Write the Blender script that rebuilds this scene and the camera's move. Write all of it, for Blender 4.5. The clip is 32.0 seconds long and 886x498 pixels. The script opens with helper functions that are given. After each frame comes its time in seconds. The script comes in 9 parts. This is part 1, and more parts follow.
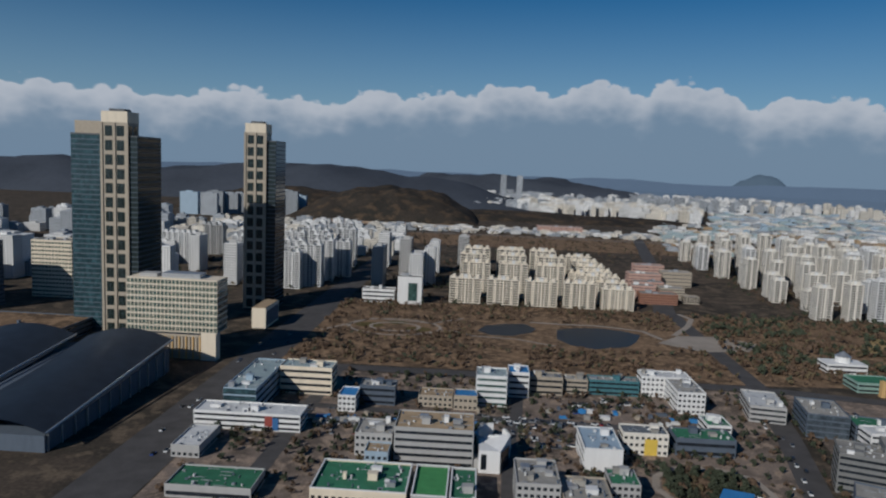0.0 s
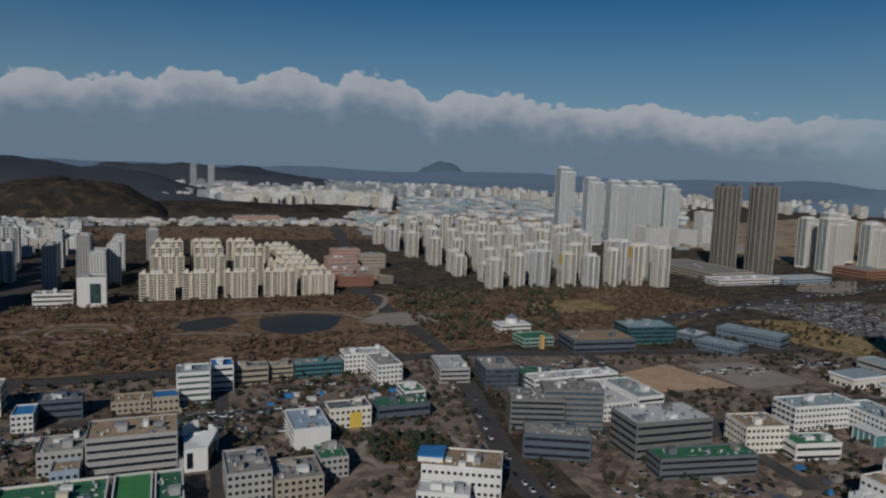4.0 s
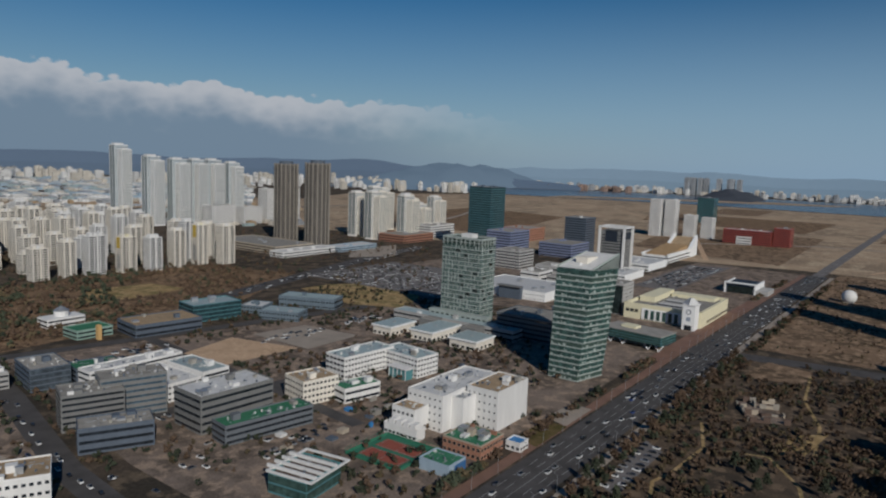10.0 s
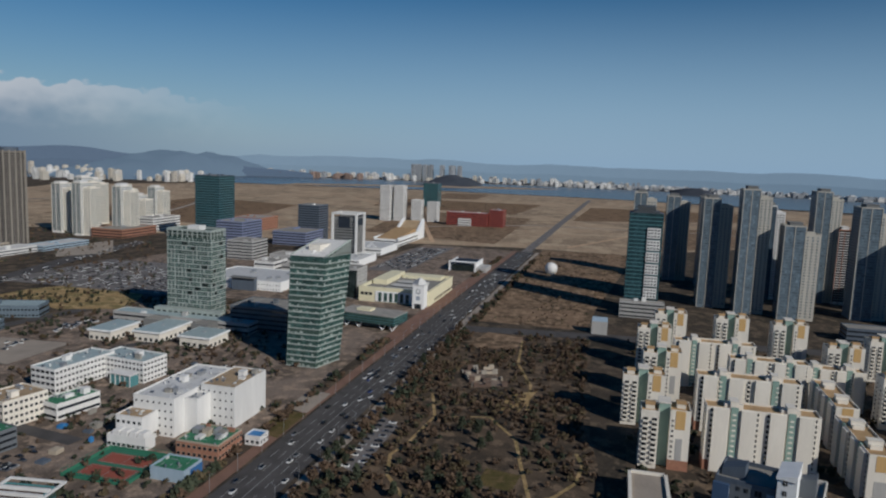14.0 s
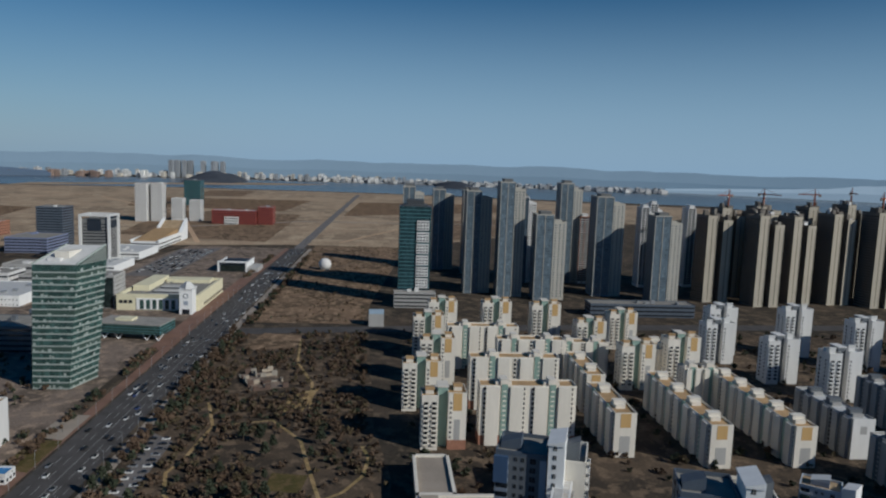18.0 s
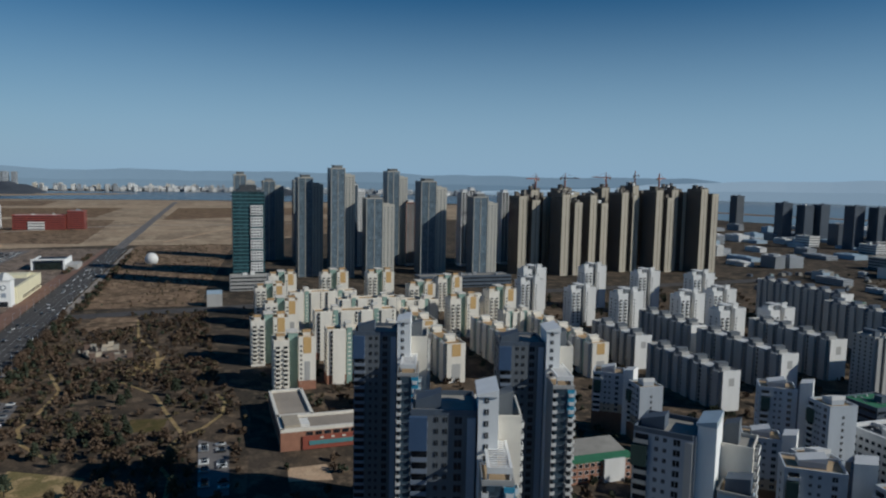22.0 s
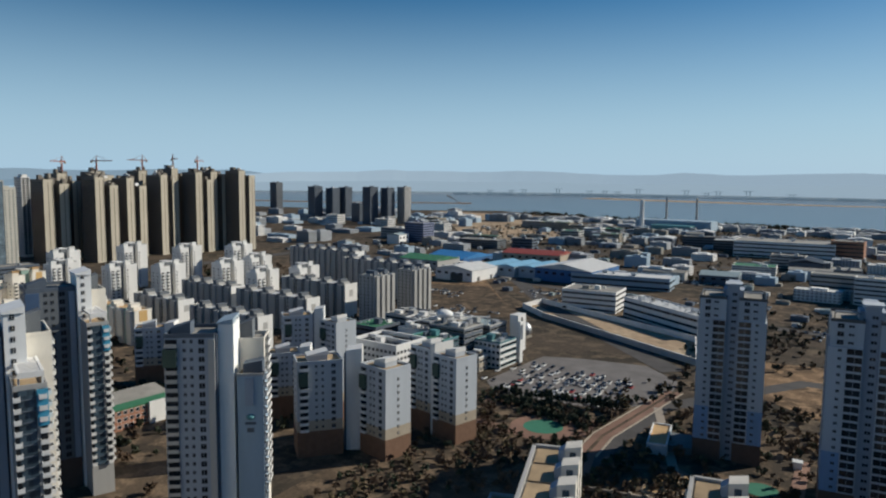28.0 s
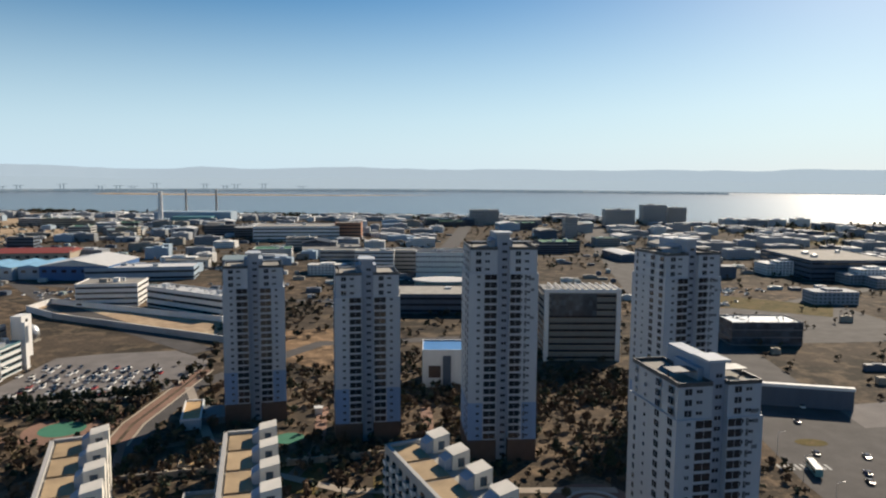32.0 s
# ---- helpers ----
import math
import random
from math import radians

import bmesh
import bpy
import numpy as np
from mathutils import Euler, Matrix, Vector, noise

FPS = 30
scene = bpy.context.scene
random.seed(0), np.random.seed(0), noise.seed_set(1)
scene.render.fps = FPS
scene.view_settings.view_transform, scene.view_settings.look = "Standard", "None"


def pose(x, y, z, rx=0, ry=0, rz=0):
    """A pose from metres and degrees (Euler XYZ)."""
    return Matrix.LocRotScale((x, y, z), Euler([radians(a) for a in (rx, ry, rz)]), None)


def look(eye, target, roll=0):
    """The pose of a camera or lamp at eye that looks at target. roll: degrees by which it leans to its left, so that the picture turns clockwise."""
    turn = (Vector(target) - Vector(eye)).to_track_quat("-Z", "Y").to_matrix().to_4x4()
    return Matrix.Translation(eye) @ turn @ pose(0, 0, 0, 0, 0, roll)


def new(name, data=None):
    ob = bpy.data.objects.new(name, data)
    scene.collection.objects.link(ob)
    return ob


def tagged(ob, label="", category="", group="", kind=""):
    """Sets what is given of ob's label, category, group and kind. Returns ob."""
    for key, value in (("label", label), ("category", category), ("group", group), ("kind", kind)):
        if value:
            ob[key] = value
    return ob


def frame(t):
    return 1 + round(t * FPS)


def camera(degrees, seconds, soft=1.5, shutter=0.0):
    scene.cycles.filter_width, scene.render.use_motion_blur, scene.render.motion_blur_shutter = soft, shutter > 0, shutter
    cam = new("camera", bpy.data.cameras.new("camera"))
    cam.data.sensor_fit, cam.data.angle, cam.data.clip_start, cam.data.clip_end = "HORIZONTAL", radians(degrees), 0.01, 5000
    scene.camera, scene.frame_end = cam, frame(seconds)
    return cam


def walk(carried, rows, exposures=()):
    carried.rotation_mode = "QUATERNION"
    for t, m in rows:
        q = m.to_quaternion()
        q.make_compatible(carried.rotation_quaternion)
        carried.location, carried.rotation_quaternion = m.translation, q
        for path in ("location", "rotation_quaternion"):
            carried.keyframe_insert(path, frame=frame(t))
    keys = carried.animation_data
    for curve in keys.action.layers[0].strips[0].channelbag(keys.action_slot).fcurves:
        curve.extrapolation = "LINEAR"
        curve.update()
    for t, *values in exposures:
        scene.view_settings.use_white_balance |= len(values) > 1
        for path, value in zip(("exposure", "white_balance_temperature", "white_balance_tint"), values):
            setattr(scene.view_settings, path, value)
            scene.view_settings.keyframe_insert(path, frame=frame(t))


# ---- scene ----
cam = camera(63.80, 32.0, soft=2.2)
PATH = [
    (0.0, pose(0.00, 0.00, 154.99, 83.358, -2.339, 2.986)),
    (0.5, pose(-0.20, -0.29, 154.96, 83.339, -2.265, 0.184)),
    (1.0, pose(-0.72, -0.75, 155.02, 83.397, -2.116, -2.930)),
    (1.5, pose(-0.86, -1.47, 155.04, 83.493, -2.055, -6.214)),
    (2.0, pose(-0.69, -2.44, 155.07, 83.419, -2.019, -9.409)),
    (2.5, pose(-0.82, -3.66, 155.03, 83.361, -1.946, -12.572)),
    (3.0, pose(-0.77, -4.96, 154.94, 83.352, -1.919, -15.546)),
    (3.5, pose(-0.85, -6.40, 154.84, 83.328, -1.923, -18.512)),
    (5.5, pose(-0.73, -13.92, 155.46, 83.158, -1.945, -26.910)),
    (6.0, pose(-0.73, -15.11, 155.46, 83.062, -1.941, -28.612)),
    (6.5, pose(-0.42, -16.30, 155.37, 82.998, -1.999, -31.051)),
    (7.0, pose(-0.38, -17.99, 155.24, 82.930, -1.979, -34.181)),
    (7.5, pose(-0.10, -19.51, 155.10, 82.866, -2.051, -37.343)),
    (8.0, pose(-0.22, -20.74, 155.23, 82.833, -2.085, -40.757)),
    (8.5, pose(-0.08, -21.82, 155.27, 82.765, -2.106, -44.319)),
    (9.0, pose(0.18, -22.83, 155.15, 82.834, -2.128, -47.886)),
    (9.5, pose(0.36, -23.74, 155.04, 82.831, -2.171, -51.192)),
    (10.0, pose(0.59, -24.55, 154.89, 82.805, -2.168, -54.712)),
    (10.5, pose(0.56, -25.48, 154.69, 82.839, -2.175, -58.132)),
    (11.0, pose(0.22, -26.08, 154.73, 82.860, -2.164, -61.181)),
    (11.5, pose(-0.01, -26.38, 154.97, 82.855, -2.196, -63.687)),
    (12.0, pose(-0.16, -26.72, 155.07, 82.872, -2.192, -66.196)),
    (12.5, pose(-0.44, -26.91, 155.17, 82.945, -2.202, -68.685)),
    (13.0, pose(-0.66, -27.11, 155.36, 82.835, -2.140, -71.120)),
    (13.5, pose(-0.71, -27.29, 155.46, 82.746, -2.148, -73.445)),
    (14.0, pose(-0.57, -27.60, 155.50, 82.607, -2.203, -75.901)),
    (14.5, pose(-0.25, -27.79, 155.66, 82.724, -2.146, -78.527)),
    (15.0, pose(-0.02, -27.73, 155.67, 82.837, -2.134, -81.162)),
    (15.5, pose(-0.10, -27.57, 155.80, 82.948, -2.146, -83.626)),
    (17.5, pose(-1.20, -25.40, 155.99, 82.932, -2.032, -93.120)),
    (18.0, pose(-0.79, -24.17, 155.96, 82.894, -2.014, -94.384)),
    (18.5, pose(0.34, -22.48, 155.02, 82.786, -1.906, -94.828)),
    (19.0, pose(-0.55, -20.08, 151.58, 83.527, -1.702, -95.430)),
    (19.5, pose(-6.13, -16.53, 146.19, 84.030, -1.556, -96.090)),
    (20.0, pose(-15.35, -13.20, 140.39, 84.337, -1.465, -96.697)),
    (20.5, pose(-28.09, -10.95, 134.97, 84.338, -1.309, -99.368)),
    (21.0, pose(-38.53, -9.45, 130.58, 84.092, -1.267, -104.054)),
    (21.5, pose(-43.69, -8.42, 129.39, 84.061, -1.213, -106.201)),
    (22.0, pose(-47.23, -7.77, 128.28, 84.063, -1.135, -108.579)),
    (22.5, pose(-50.45, -6.95, 126.81, 84.073, -1.149, -111.148)),
    (23.0, pose(-53.61, -6.11, 125.38, 84.074, -1.104, -113.883)),
    (23.5, pose(-56.96, -5.12, 124.11, 84.074, -1.060, -116.833)),
    (24.0, pose(-60.39, -3.92, 122.76, 84.049, -0.985, -119.798)),
    (24.5, pose(-64.20, -2.85, 121.39, 84.058, -0.935, -122.795)),
    (25.0, pose(-67.77, -1.51, 119.84, 84.074, -0.891, -125.806)),
    (25.5, pose(-71.16, 0.22, 118.25, 84.034, -0.874, -128.855)),
    (27.5, pose(-83.27, 5.97, 113.46, 83.981, -0.646, -140.492)),
    (28.0, pose(-84.40, 6.71, 112.61, 84.080, -0.556, -143.828)),
    (28.5, pose(-85.27, 6.98, 111.62, 84.219, -0.506, -147.251)),
    (29.0, pose(-85.88, 7.30, 110.42, 84.296, -0.488, -150.885)),
    (29.5, pose(-86.23, 7.63, 109.18, 84.301, -0.402, -155.079)),
    (30.0, pose(-86.22, 8.09, 108.02, 84.239, -0.418, -159.674)),
    (30.5, pose(-86.16, 8.74, 107.07, 84.243, -0.489, -164.513)),
    (31.0, pose(-86.40, 9.55, 106.18, 84.223, -0.379, -169.650)),
    (31.5, pose(-86.63, 10.49, 105.37, 84.057, -0.295, -175.194)),
    (32.0, pose(-87.21, 11.35, 104.66, 83.963, -0.347, -181.059)),
]
walk(cam, PATH, [(0.0, -0.88, 5450, 8), (3.0, -1.16, 5550, 8), (6.0, -1.33, 5700, 8), (9.0, -1.06, 5650, 8), (11.0, -0.9, 5650, 8), (13.0, -0.98, 5550, 8), (15.0, -0.64, 5600, 8), (19.0, -0.86, 5450, 5), (24.0, -0.58, 5500, 4), (28.0, -0.18, 5950, 5), (32.0, 0.28, 6700, 9)])

# ---------------- daylight: low winter sun, clear sky with a cloud bank in the north
SUN_EL, SUN_X, SUN_Y = radians(27), -0.58, -0.815
world = bpy.data.worlds.new("world")
scene.world = world
world.use_nodes = True
wn, wl = world.node_tree.nodes, world.node_tree.links
wn.clear()
w_out = wn.new("ShaderNodeOutputWorld")
w_bg = wn.new("ShaderNodeBackground")
sky = wn.new("ShaderNodeTexSky")
sky.sky_type, sky.sun_disc = "NISHITA", False
sky.sun_elevation, sky.sun_rotation = SUN_EL, math.atan2(SUN_X, SUN_Y)
sky.altitude, sky.air_density, sky.dust_density, sky.ozone_density = 100, 1.0, 0.4, 3.0
w_bg.inputs["Strength"].default_value = 0.066


def wmath(op, a, b=None, c=None):
    n = wn.new("ShaderNodeMath")
    n.operation = op
    for i, v in enumerate((a, b, c)):
        if v is None:
            continue
        if isinstance(v, (int, float)):
            n.inputs[i].default_value = v
        else:
            wl.new(v, n.inputs[i])
    return n.outputs[0]


w_tc = wn.new("ShaderNodeTexCoord")
w_sep = wn.new("ShaderNodeSeparateXYZ")
wl.new(w_tc.outputs["Generated"], w_sep.inputs[0])
wx, wy, wz = w_sep.outputs
# cumulus tops: azimuth decides how high the bank stands, puffs come from two sizes of noise
w_az = wmath("ARCTAN2", wx, wy)
w_flat = wmath("SQRT", wmath("ADD", wmath("MULTIPLY", wx, wx), wmath("MULTIPLY", wy, wy)))
w_elev = wmath("ARCTAN2", wz, w_flat)
w_vec = wn.new("ShaderNodeCombineXYZ")
wl.new(w_az, w_vec.inputs[0])
wl.new(wmath("MULTIPLY", w_elev, 1.5), w_vec.inputs[1])


def wnoise(scale, detail, rough):
    n = wn.new("ShaderNodeTexNoise")
    n.inputs["Scale"].default_value, n.inputs["Detail"].default_value, n.inputs["Roughness"].default_value = scale, detail, rough
    wl.new(w_vec.outputs[0], n.inputs["Vector"])
    return n.outputs["Fac"]


def wpuff(scale):
    n = wn.new("ShaderNodeTexVoronoi")
    n.feature = "SMOOTH_F1"
    n.inputs["Scale"].default_value, n.inputs["Smoothness"].default_value = scale, 0.15
    wl.new(w_vec.outputs[0], n.inputs["Vector"])
    return n.outputs["Distance"]


def wrange(v, f0, f1, t0=0.0, t1=1.0):
    n = wn.new("ShaderNodeMapRange")
    n.interpolation_type = "SMOOTHSTEP"
    for k, x in (("From Min", f0), ("From Max", f1), ("To Min", t0), ("To Max", t1)):
        n.inputs[k].default_value = x
    wl.new(v, n.inputs["Value"])
    return n.outputs[0]


w_ramp = wn.new("ShaderNodeValToRGB")
w_ramp.color_ramp.interpolation = "EASE"
el = w_ramp.color_ramp.elements
TOPS = ((-0.60, 0.086), (-0.46, 0.088), (-0.405, 0.079), (-0.355, 0.096), (-0.28, 0.089), (-0.195, 0.085), (-0.165, 0.100), (-0.135, 0.105), (-0.105, 0.098), (-0.05, 0.111), (-0.026, 0.102), (0.012, 0.114),
        (0.065, 0.118), (0.088, 0.110), (0.135, 0.1235), (0.172, 0.122), (0.216, 0.106), (0.238, 0.127), (0.262, 0.125), (0.318, 0.113), (0.353, 0.090), (0.375, 0.100), (0.455, 0.104), (0.485, 0.095), (0.585, 0.089), (0.632, 0.096),
        (0.70, 0.080), (0.86, 0.078), (0.96, 0.074), (1.02, 0.060), (1.15, 0.040), (1.199, 0.0))
for i, (a, v) in enumerate(TOPS):
    e = el[0] if i == 0 else el[len(el) - 1] if i == len(TOPS) - 1 else el.new((a + 0.6) / 1.8)
    if i in (0, len(TOPS) - 1):
        e.position = (a + 0.6) / 1.8
    e.color = (v / 0.15,) * 3 + (1,)
wl.new(wmath("MULTIPLY_ADD", w_az, 1 / 1.8, 0.6 / 1.8), w_ramp.inputs[0])
w_west = wrange(w_az, -1.7, -1.2)
w_top = wmath("MULTIPLY", wmath("MULTIPLY", w_ramp.outputs[0], 0.15), w_west)
w_fine = wnoise(22.0, 8, 0.6)
w_puff = wmath("ADD", wmath("MULTIPLY_ADD", w_fine, 0.024, -0.002), wmath("ADD", wmath("MULTIPLY", wpuff(26.0), -0.013), wmath("MULTIPLY", wpuff(60.0), -0.012)))
w_edge = wmath("SUBTRACT", wmath("ADD", w_top, w_puff), w_elev)
w_mask = wmath("MULTIPLY", wrange(w_edge, 0.0, 0.004, 0.0, 0.95), wmath("MULTIPLY", wrange(w_az, 1.10, 0.72, 0.0, 1.0), wmath("GREATER_THAN", w_top, 0.004)))
w_lump = wmath("ADD", w_edge, wmath("MULTIPLY_ADD", wnoise(14.0, 4, 0.5), -0.045, 0.0225))
w_ccol = wn.new("ShaderNodeMix")
w_ccol.data_type = "RGBA"
w_ccol.inputs["A"].default_value = (13.5, 12.8, 12.2, 1)
w_ccol.inputs["B"].default_value = (5.0, 6.3, 7.5, 1)
wl.new(wrange(w_lump, -0.002, 0.058), w_ccol.inputs["Factor"])
w_soft = w_mask
w_mix = wn.new("ShaderNodeMix")
w_mix.data_type = "RGBA"
wl.new(w_soft, w_mix.inputs["Factor"])
w_hsv = wn.new("ShaderNodeHueSaturation")
w_hsv.inputs["Saturation"].default_value = 1.45
wl.new(sky.outputs[0], w_hsv.inputs["Color"])
# pale winter haze low over the land
w_low = wn.new("ShaderNodeMapRange")
w_low.interpolation_type = "SMOOTHSTEP"
w_low.inputs["From Min"].default_value, w_low.inputs["From Max"].default_value = -0.02, 0.29
w_low.inputs["To Min"].default_value, w_low.inputs["To Max"].default_value = 0.85, 0.0
wl.new(w_elev, w_low.inputs["Value"])
w_haze = wn.new("ShaderNodeMix")
w_haze.data_type = "RGBA"
w_haze.inputs["B"].default_value = (7.8, 10.5, 12.8, 1)
wl.new(wmath("MULTIPLY", w_low.outputs[0], wrange(wy, 0.85, 0.0, 0.6, 1.0)), w_haze.inputs["Factor"])
wl.new(w_hsv.outputs[0], w_haze.inputs["A"])
wl.new(w_haze.outputs["Result"], w_mix.inputs["A"])
wl.new(w_ccol.outputs["Result"], w_mix.inputs["B"])
wl.new(w_mix.outputs["Result"], w_bg.inputs["Color"])
wl.new(w_bg.outputs[0], w_out.inputs[0])

sun = new("sun", bpy.data.lights.new("sun", "SUN"))
sun.data.energy, sun.data.angle, sun.data.color = 6.2, radians(0.6), (1.0, 0.87, 0.71)
sun.matrix_world = look((SUN_X * 900, SUN_Y * 900, 999 * math.tan(SUN_EL) ), (0, 0, 0))

# ---------------- materials
MATS = {}


def mat(name, rgb, rough=0.8, var=0.18, scale=0.35, streak=False, bump=0.0, metal=0.0, tint=0.0, spec=0.3):
    """Painted, mineral or metal surface: base colour with blotches at two sizes, optional run-down streaks, grain and an own shade per object."""
    if name in MATS:
        return MATS[name]
    m = bpy.data.materials.new(name)
    m.use_nodes = True
    n, l = m.node_tree.nodes, m.node_tree.links
    b = n["Principled BSDF"]
    b.inputs["Roughness"].default_value, b.inputs["Metallic"].default_value = rough, metal
    b.inputs["Specular IOR Level"].default_value = spec
    tc = n.new("ShaderNodeTexCoord")
    mp = n.new("ShaderNodeMapping")
    mp.inputs["Scale"].default_value = (1, 1, 0.16) if streak else (1, 1, 1)
    l.new(tc.outputs["Object"], mp.inputs[0])
    big = n.new("ShaderNodeTexNoise")
    big.inputs["Scale"].default_value, big.inputs["Detail"].default_value = scale, 5
    fine = n.new("ShaderNodeTexNoise")
    fine.inputs["Scale"].default_value, fine.inputs["Detail"].default_value = scale * 14, 3
    l.new(mp.outputs[0], big.inputs["Vector"])
    l.new(mp.outputs[0], fine.inputs["Vector"])
    add = n.new("ShaderNodeMath")
    add.operation = "MULTIPLY_ADD"
    l.new(fine.outputs["Fac"], add.inputs[0])
    add.inputs[1].default_value = 0.45
    l.new(big.outputs["Fac"], add.inputs[2])
    rng = n.new("ShaderNodeMapRange")
    rng.inputs["From Min"].default_value, rng.inputs["From Max"].default_value = 0.4, 1.05
    rng.inputs["To Min"].default_value, rng.inputs["To Max"].default_value = 1 - var, 1 + var
    l.new(add.outputs[0], rng.inputs["Value"])
    oi = n.new("ShaderNodeObjectInfo")
    r2 = n.new("ShaderNodeMapRange")
    r2.inputs["To Min"].default_value, r2.inputs["To Max"].default_value = 1 - tint, 1 + tint
    l.new(oi.outputs["Random"], r2.inputs["Value"])
    mul = n.new("ShaderNodeMath")
    mul.operation = "MULTIPLY"
    l.new(rng.outputs[0], mul.inputs[0])
    l.new(r2.outputs[0], mul.inputs[1])
    col = n.new("ShaderNodeVectorMath")
    col.operation = "SCALE"
    col.inputs[0].default_value = rgb
    l.new(mul.outputs[0], col.inputs["Scale"])
    l.new(col.outputs[0], b.inputs["Base Color"])
    if bump:
        bp = n.new("ShaderNodeBump")
        bp.inputs["Strength"].default_value, bp.inputs["Distance"].default_value = bump, 0.05
        l.new(fine.outputs["Fac"], bp.inputs["Height"])
        l.new(bp.outputs[0], b.inputs["Normal"])
    MATS[name] = m
    return m


def glass(name, rgb, rough=0.08, var=0.5):
    """Window glass seen from outside: dark rooms behind, paler panes for drawn blinds and painted reflections,
    mirror-like gloss.
    """
    if name in MATS:
        return MATS[name]
    m = mat(name, rgb, rough, var, 0.22, spec=0.42, tint=0.15)
    n, l = m.node_tree.nodes, m.node_tree.links
    b = n["Principled BSDF"]
    tc = n.new("ShaderNodeTexCoord")
    g = n.new("ShaderNodeNewGeometry")
    sn = n.new("ShaderNodeVectorMath")
    sn.operation = "SNAP"
    sn.inputs[1].default_value = (1.9, 1.9, 2.9)
    l.new(g.outputs["Position"], sn.inputs[0])
    wnz = n.new("ShaderNodeTexWhiteNoise")
    l.new(sn.outputs[0], wnz.inputs["Vector"])
    r = n.new("ShaderNodeMapRange")
    r.inputs["From Min"].default_value, r.inputs["From Max"].default_value = 0.55, 1.0
    r.inputs["To Min"].default_value, r.inputs["To Max"].default_value = 0.92, 1.45
    l.new(wnz.outputs["Value"], r.inputs["Value"])
    s = n.new("ShaderNodeVectorMath")
    s.operation = "SCALE"
    old = b.inputs["Base Color"].links[0].from_socket
    l.new(old, s.inputs[0])
    l.new(r.outputs[0], s.inputs["Scale"])
    l.new(s.outputs[0], b.inputs["Base Color"])
    return m


def earth(name, cols, scale=0.02, rough=0.95):
    """Open ground in winter: three tones that run into each other at two sizes, with wheel-worn specks and fine grain."""
    m = bpy.data.materials.new(name)
    m.use_nodes = True
    n, l = m.node_tree.nodes, m.node_tree.links
    b = n["Principled BSDF"]
    b.inputs["Roughness"].default_value, b.inputs["Specular IOR Level"].default_value = rough, 0.05
    tc = n.new("ShaderNodeTexCoord")

    def fac(sc, detail, lo, hi, off=0.0):
        mp = n.new("ShaderNodeMapping")
        mp.inputs["Location"].default_value = (off, off * 1.7, 0)
        l.new(tc.outputs["Object"], mp.inputs[0])
        t = n.new("ShaderNodeTexNoise")
        t.inputs["Scale"].default_value, t.inputs["Detail"].default_value, t.inputs["Roughness"].default_value = sc, detail, 0.62
        l.new(mp.outputs[0], t.inputs["Vector"])
        r = n.new("ShaderNodeMapRange")
        r.inputs["From Min"].default_value, r.inputs["From Max"].default_value = lo, hi
        l.new(t.outputs["Fac"], r.inputs["Value"])
        return r.outputs[0], t.outputs["Fac"]

    def mix(f, a, c, mode="MIX"):
        x = n.new("ShaderNodeMix")
        x.data_type, x.blend_type = "RGBA", mode
        for key, v in (("Factor", f), ("A", a), ("B", c)):
            if isinstance(v, (tuple, float)):
                x.inputs[key].default_value = (*v, 1) if isinstance(v, tuple) else v
            else:
                l.new(v, x.inputs[key])
        return x.outputs["Result"]

    f1, _ = fac(scale, 6, 0.44, 0.56)
    f2, _ = fac(scale * 3.7, 5, 0.50, 0.60, 37.0)
    f3, fine = fac(scale * 28, 4, 0.3, 0.75, 11.0)
    col = mix(f2, mix(f1, cols[0], cols[1]), cols[2])
    col = mix(0.75, col, mix(f3, (0.55, 0.55, 0.55), (1.35, 1.33, 1.28)), "MULTIPLY")
    l.new(col, b.inputs["Base Color"])
    bp = n.new("ShaderNodeBump")
    bp.inputs["Strength"].default_value, bp.inputs["Distance"].default_value = 0.4, 0.1
    l.new(fine, bp.inputs["Height"])
    l.new(bp.outputs[0], b.inputs["Normal"])
    return m


WHITE = mat("white_paint", (0.67, 0.66, 0.635), 0.7, 0.10, 0.25, True, tint=0.05)
CREAM = mat("cream_paint", (0.68, 0.59, 0.45), 0.75, 0.10, 0.2, True, tint=0.05)
OCHRE = mat("ochre_paint", (0.52, 0.34, 0.14), 0.75, 0.12, 0.3, True)
SAGE = mat("sage_green_paint", (0.24, 0.34, 0.29), 0.7, 0.12, 0.3, True)
GREYP = mat("pale_grey_paint", (0.38, 0.372, 0.355), 0.75, 0.10, 0.2, True, tint=0.06)
GREYMID = mat("mid_grey_cladding", (0.175, 0.175, 0.168), 0.7, 0.12, 0.25, True, tint=0.05)
# whitish estate walls with their shade mixed into the base colour
SHADEGREY = mat("weathered_grey_paint", (0.35, 0.342, 0.325), 0.8, 0.14, 0.2, True, tint=0.06)
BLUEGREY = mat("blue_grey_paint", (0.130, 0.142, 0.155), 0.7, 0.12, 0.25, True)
BLUEFRONT = mat("cool_blue_grey_cladding", (0.125, 0.160, 0.190), 0.7, 0.12, 0.25, True)
SLATE = mat("slate_paint", (0.09, 0.11, 0.14), 0.7, 0.15, 0.3, True)
BLUEP = mat("blue_paint", (0.05, 0.13, 0.29), 0.6, 0.12, 0.3, True)
PALEBLUE = mat("pale_blue_paint", (0.31, 0.39, 0.46), 0.6, 0.10, 0.3, True)
TEALP = mat("teal_panel", (0.095, 0.235, 0.25), 0.5, 0.12, 0.3, True)
CONC = mat("raw_concrete", (0.27, 0.245, 0.205), 0.9, 0.16, 0.2, True, bump=0.3)
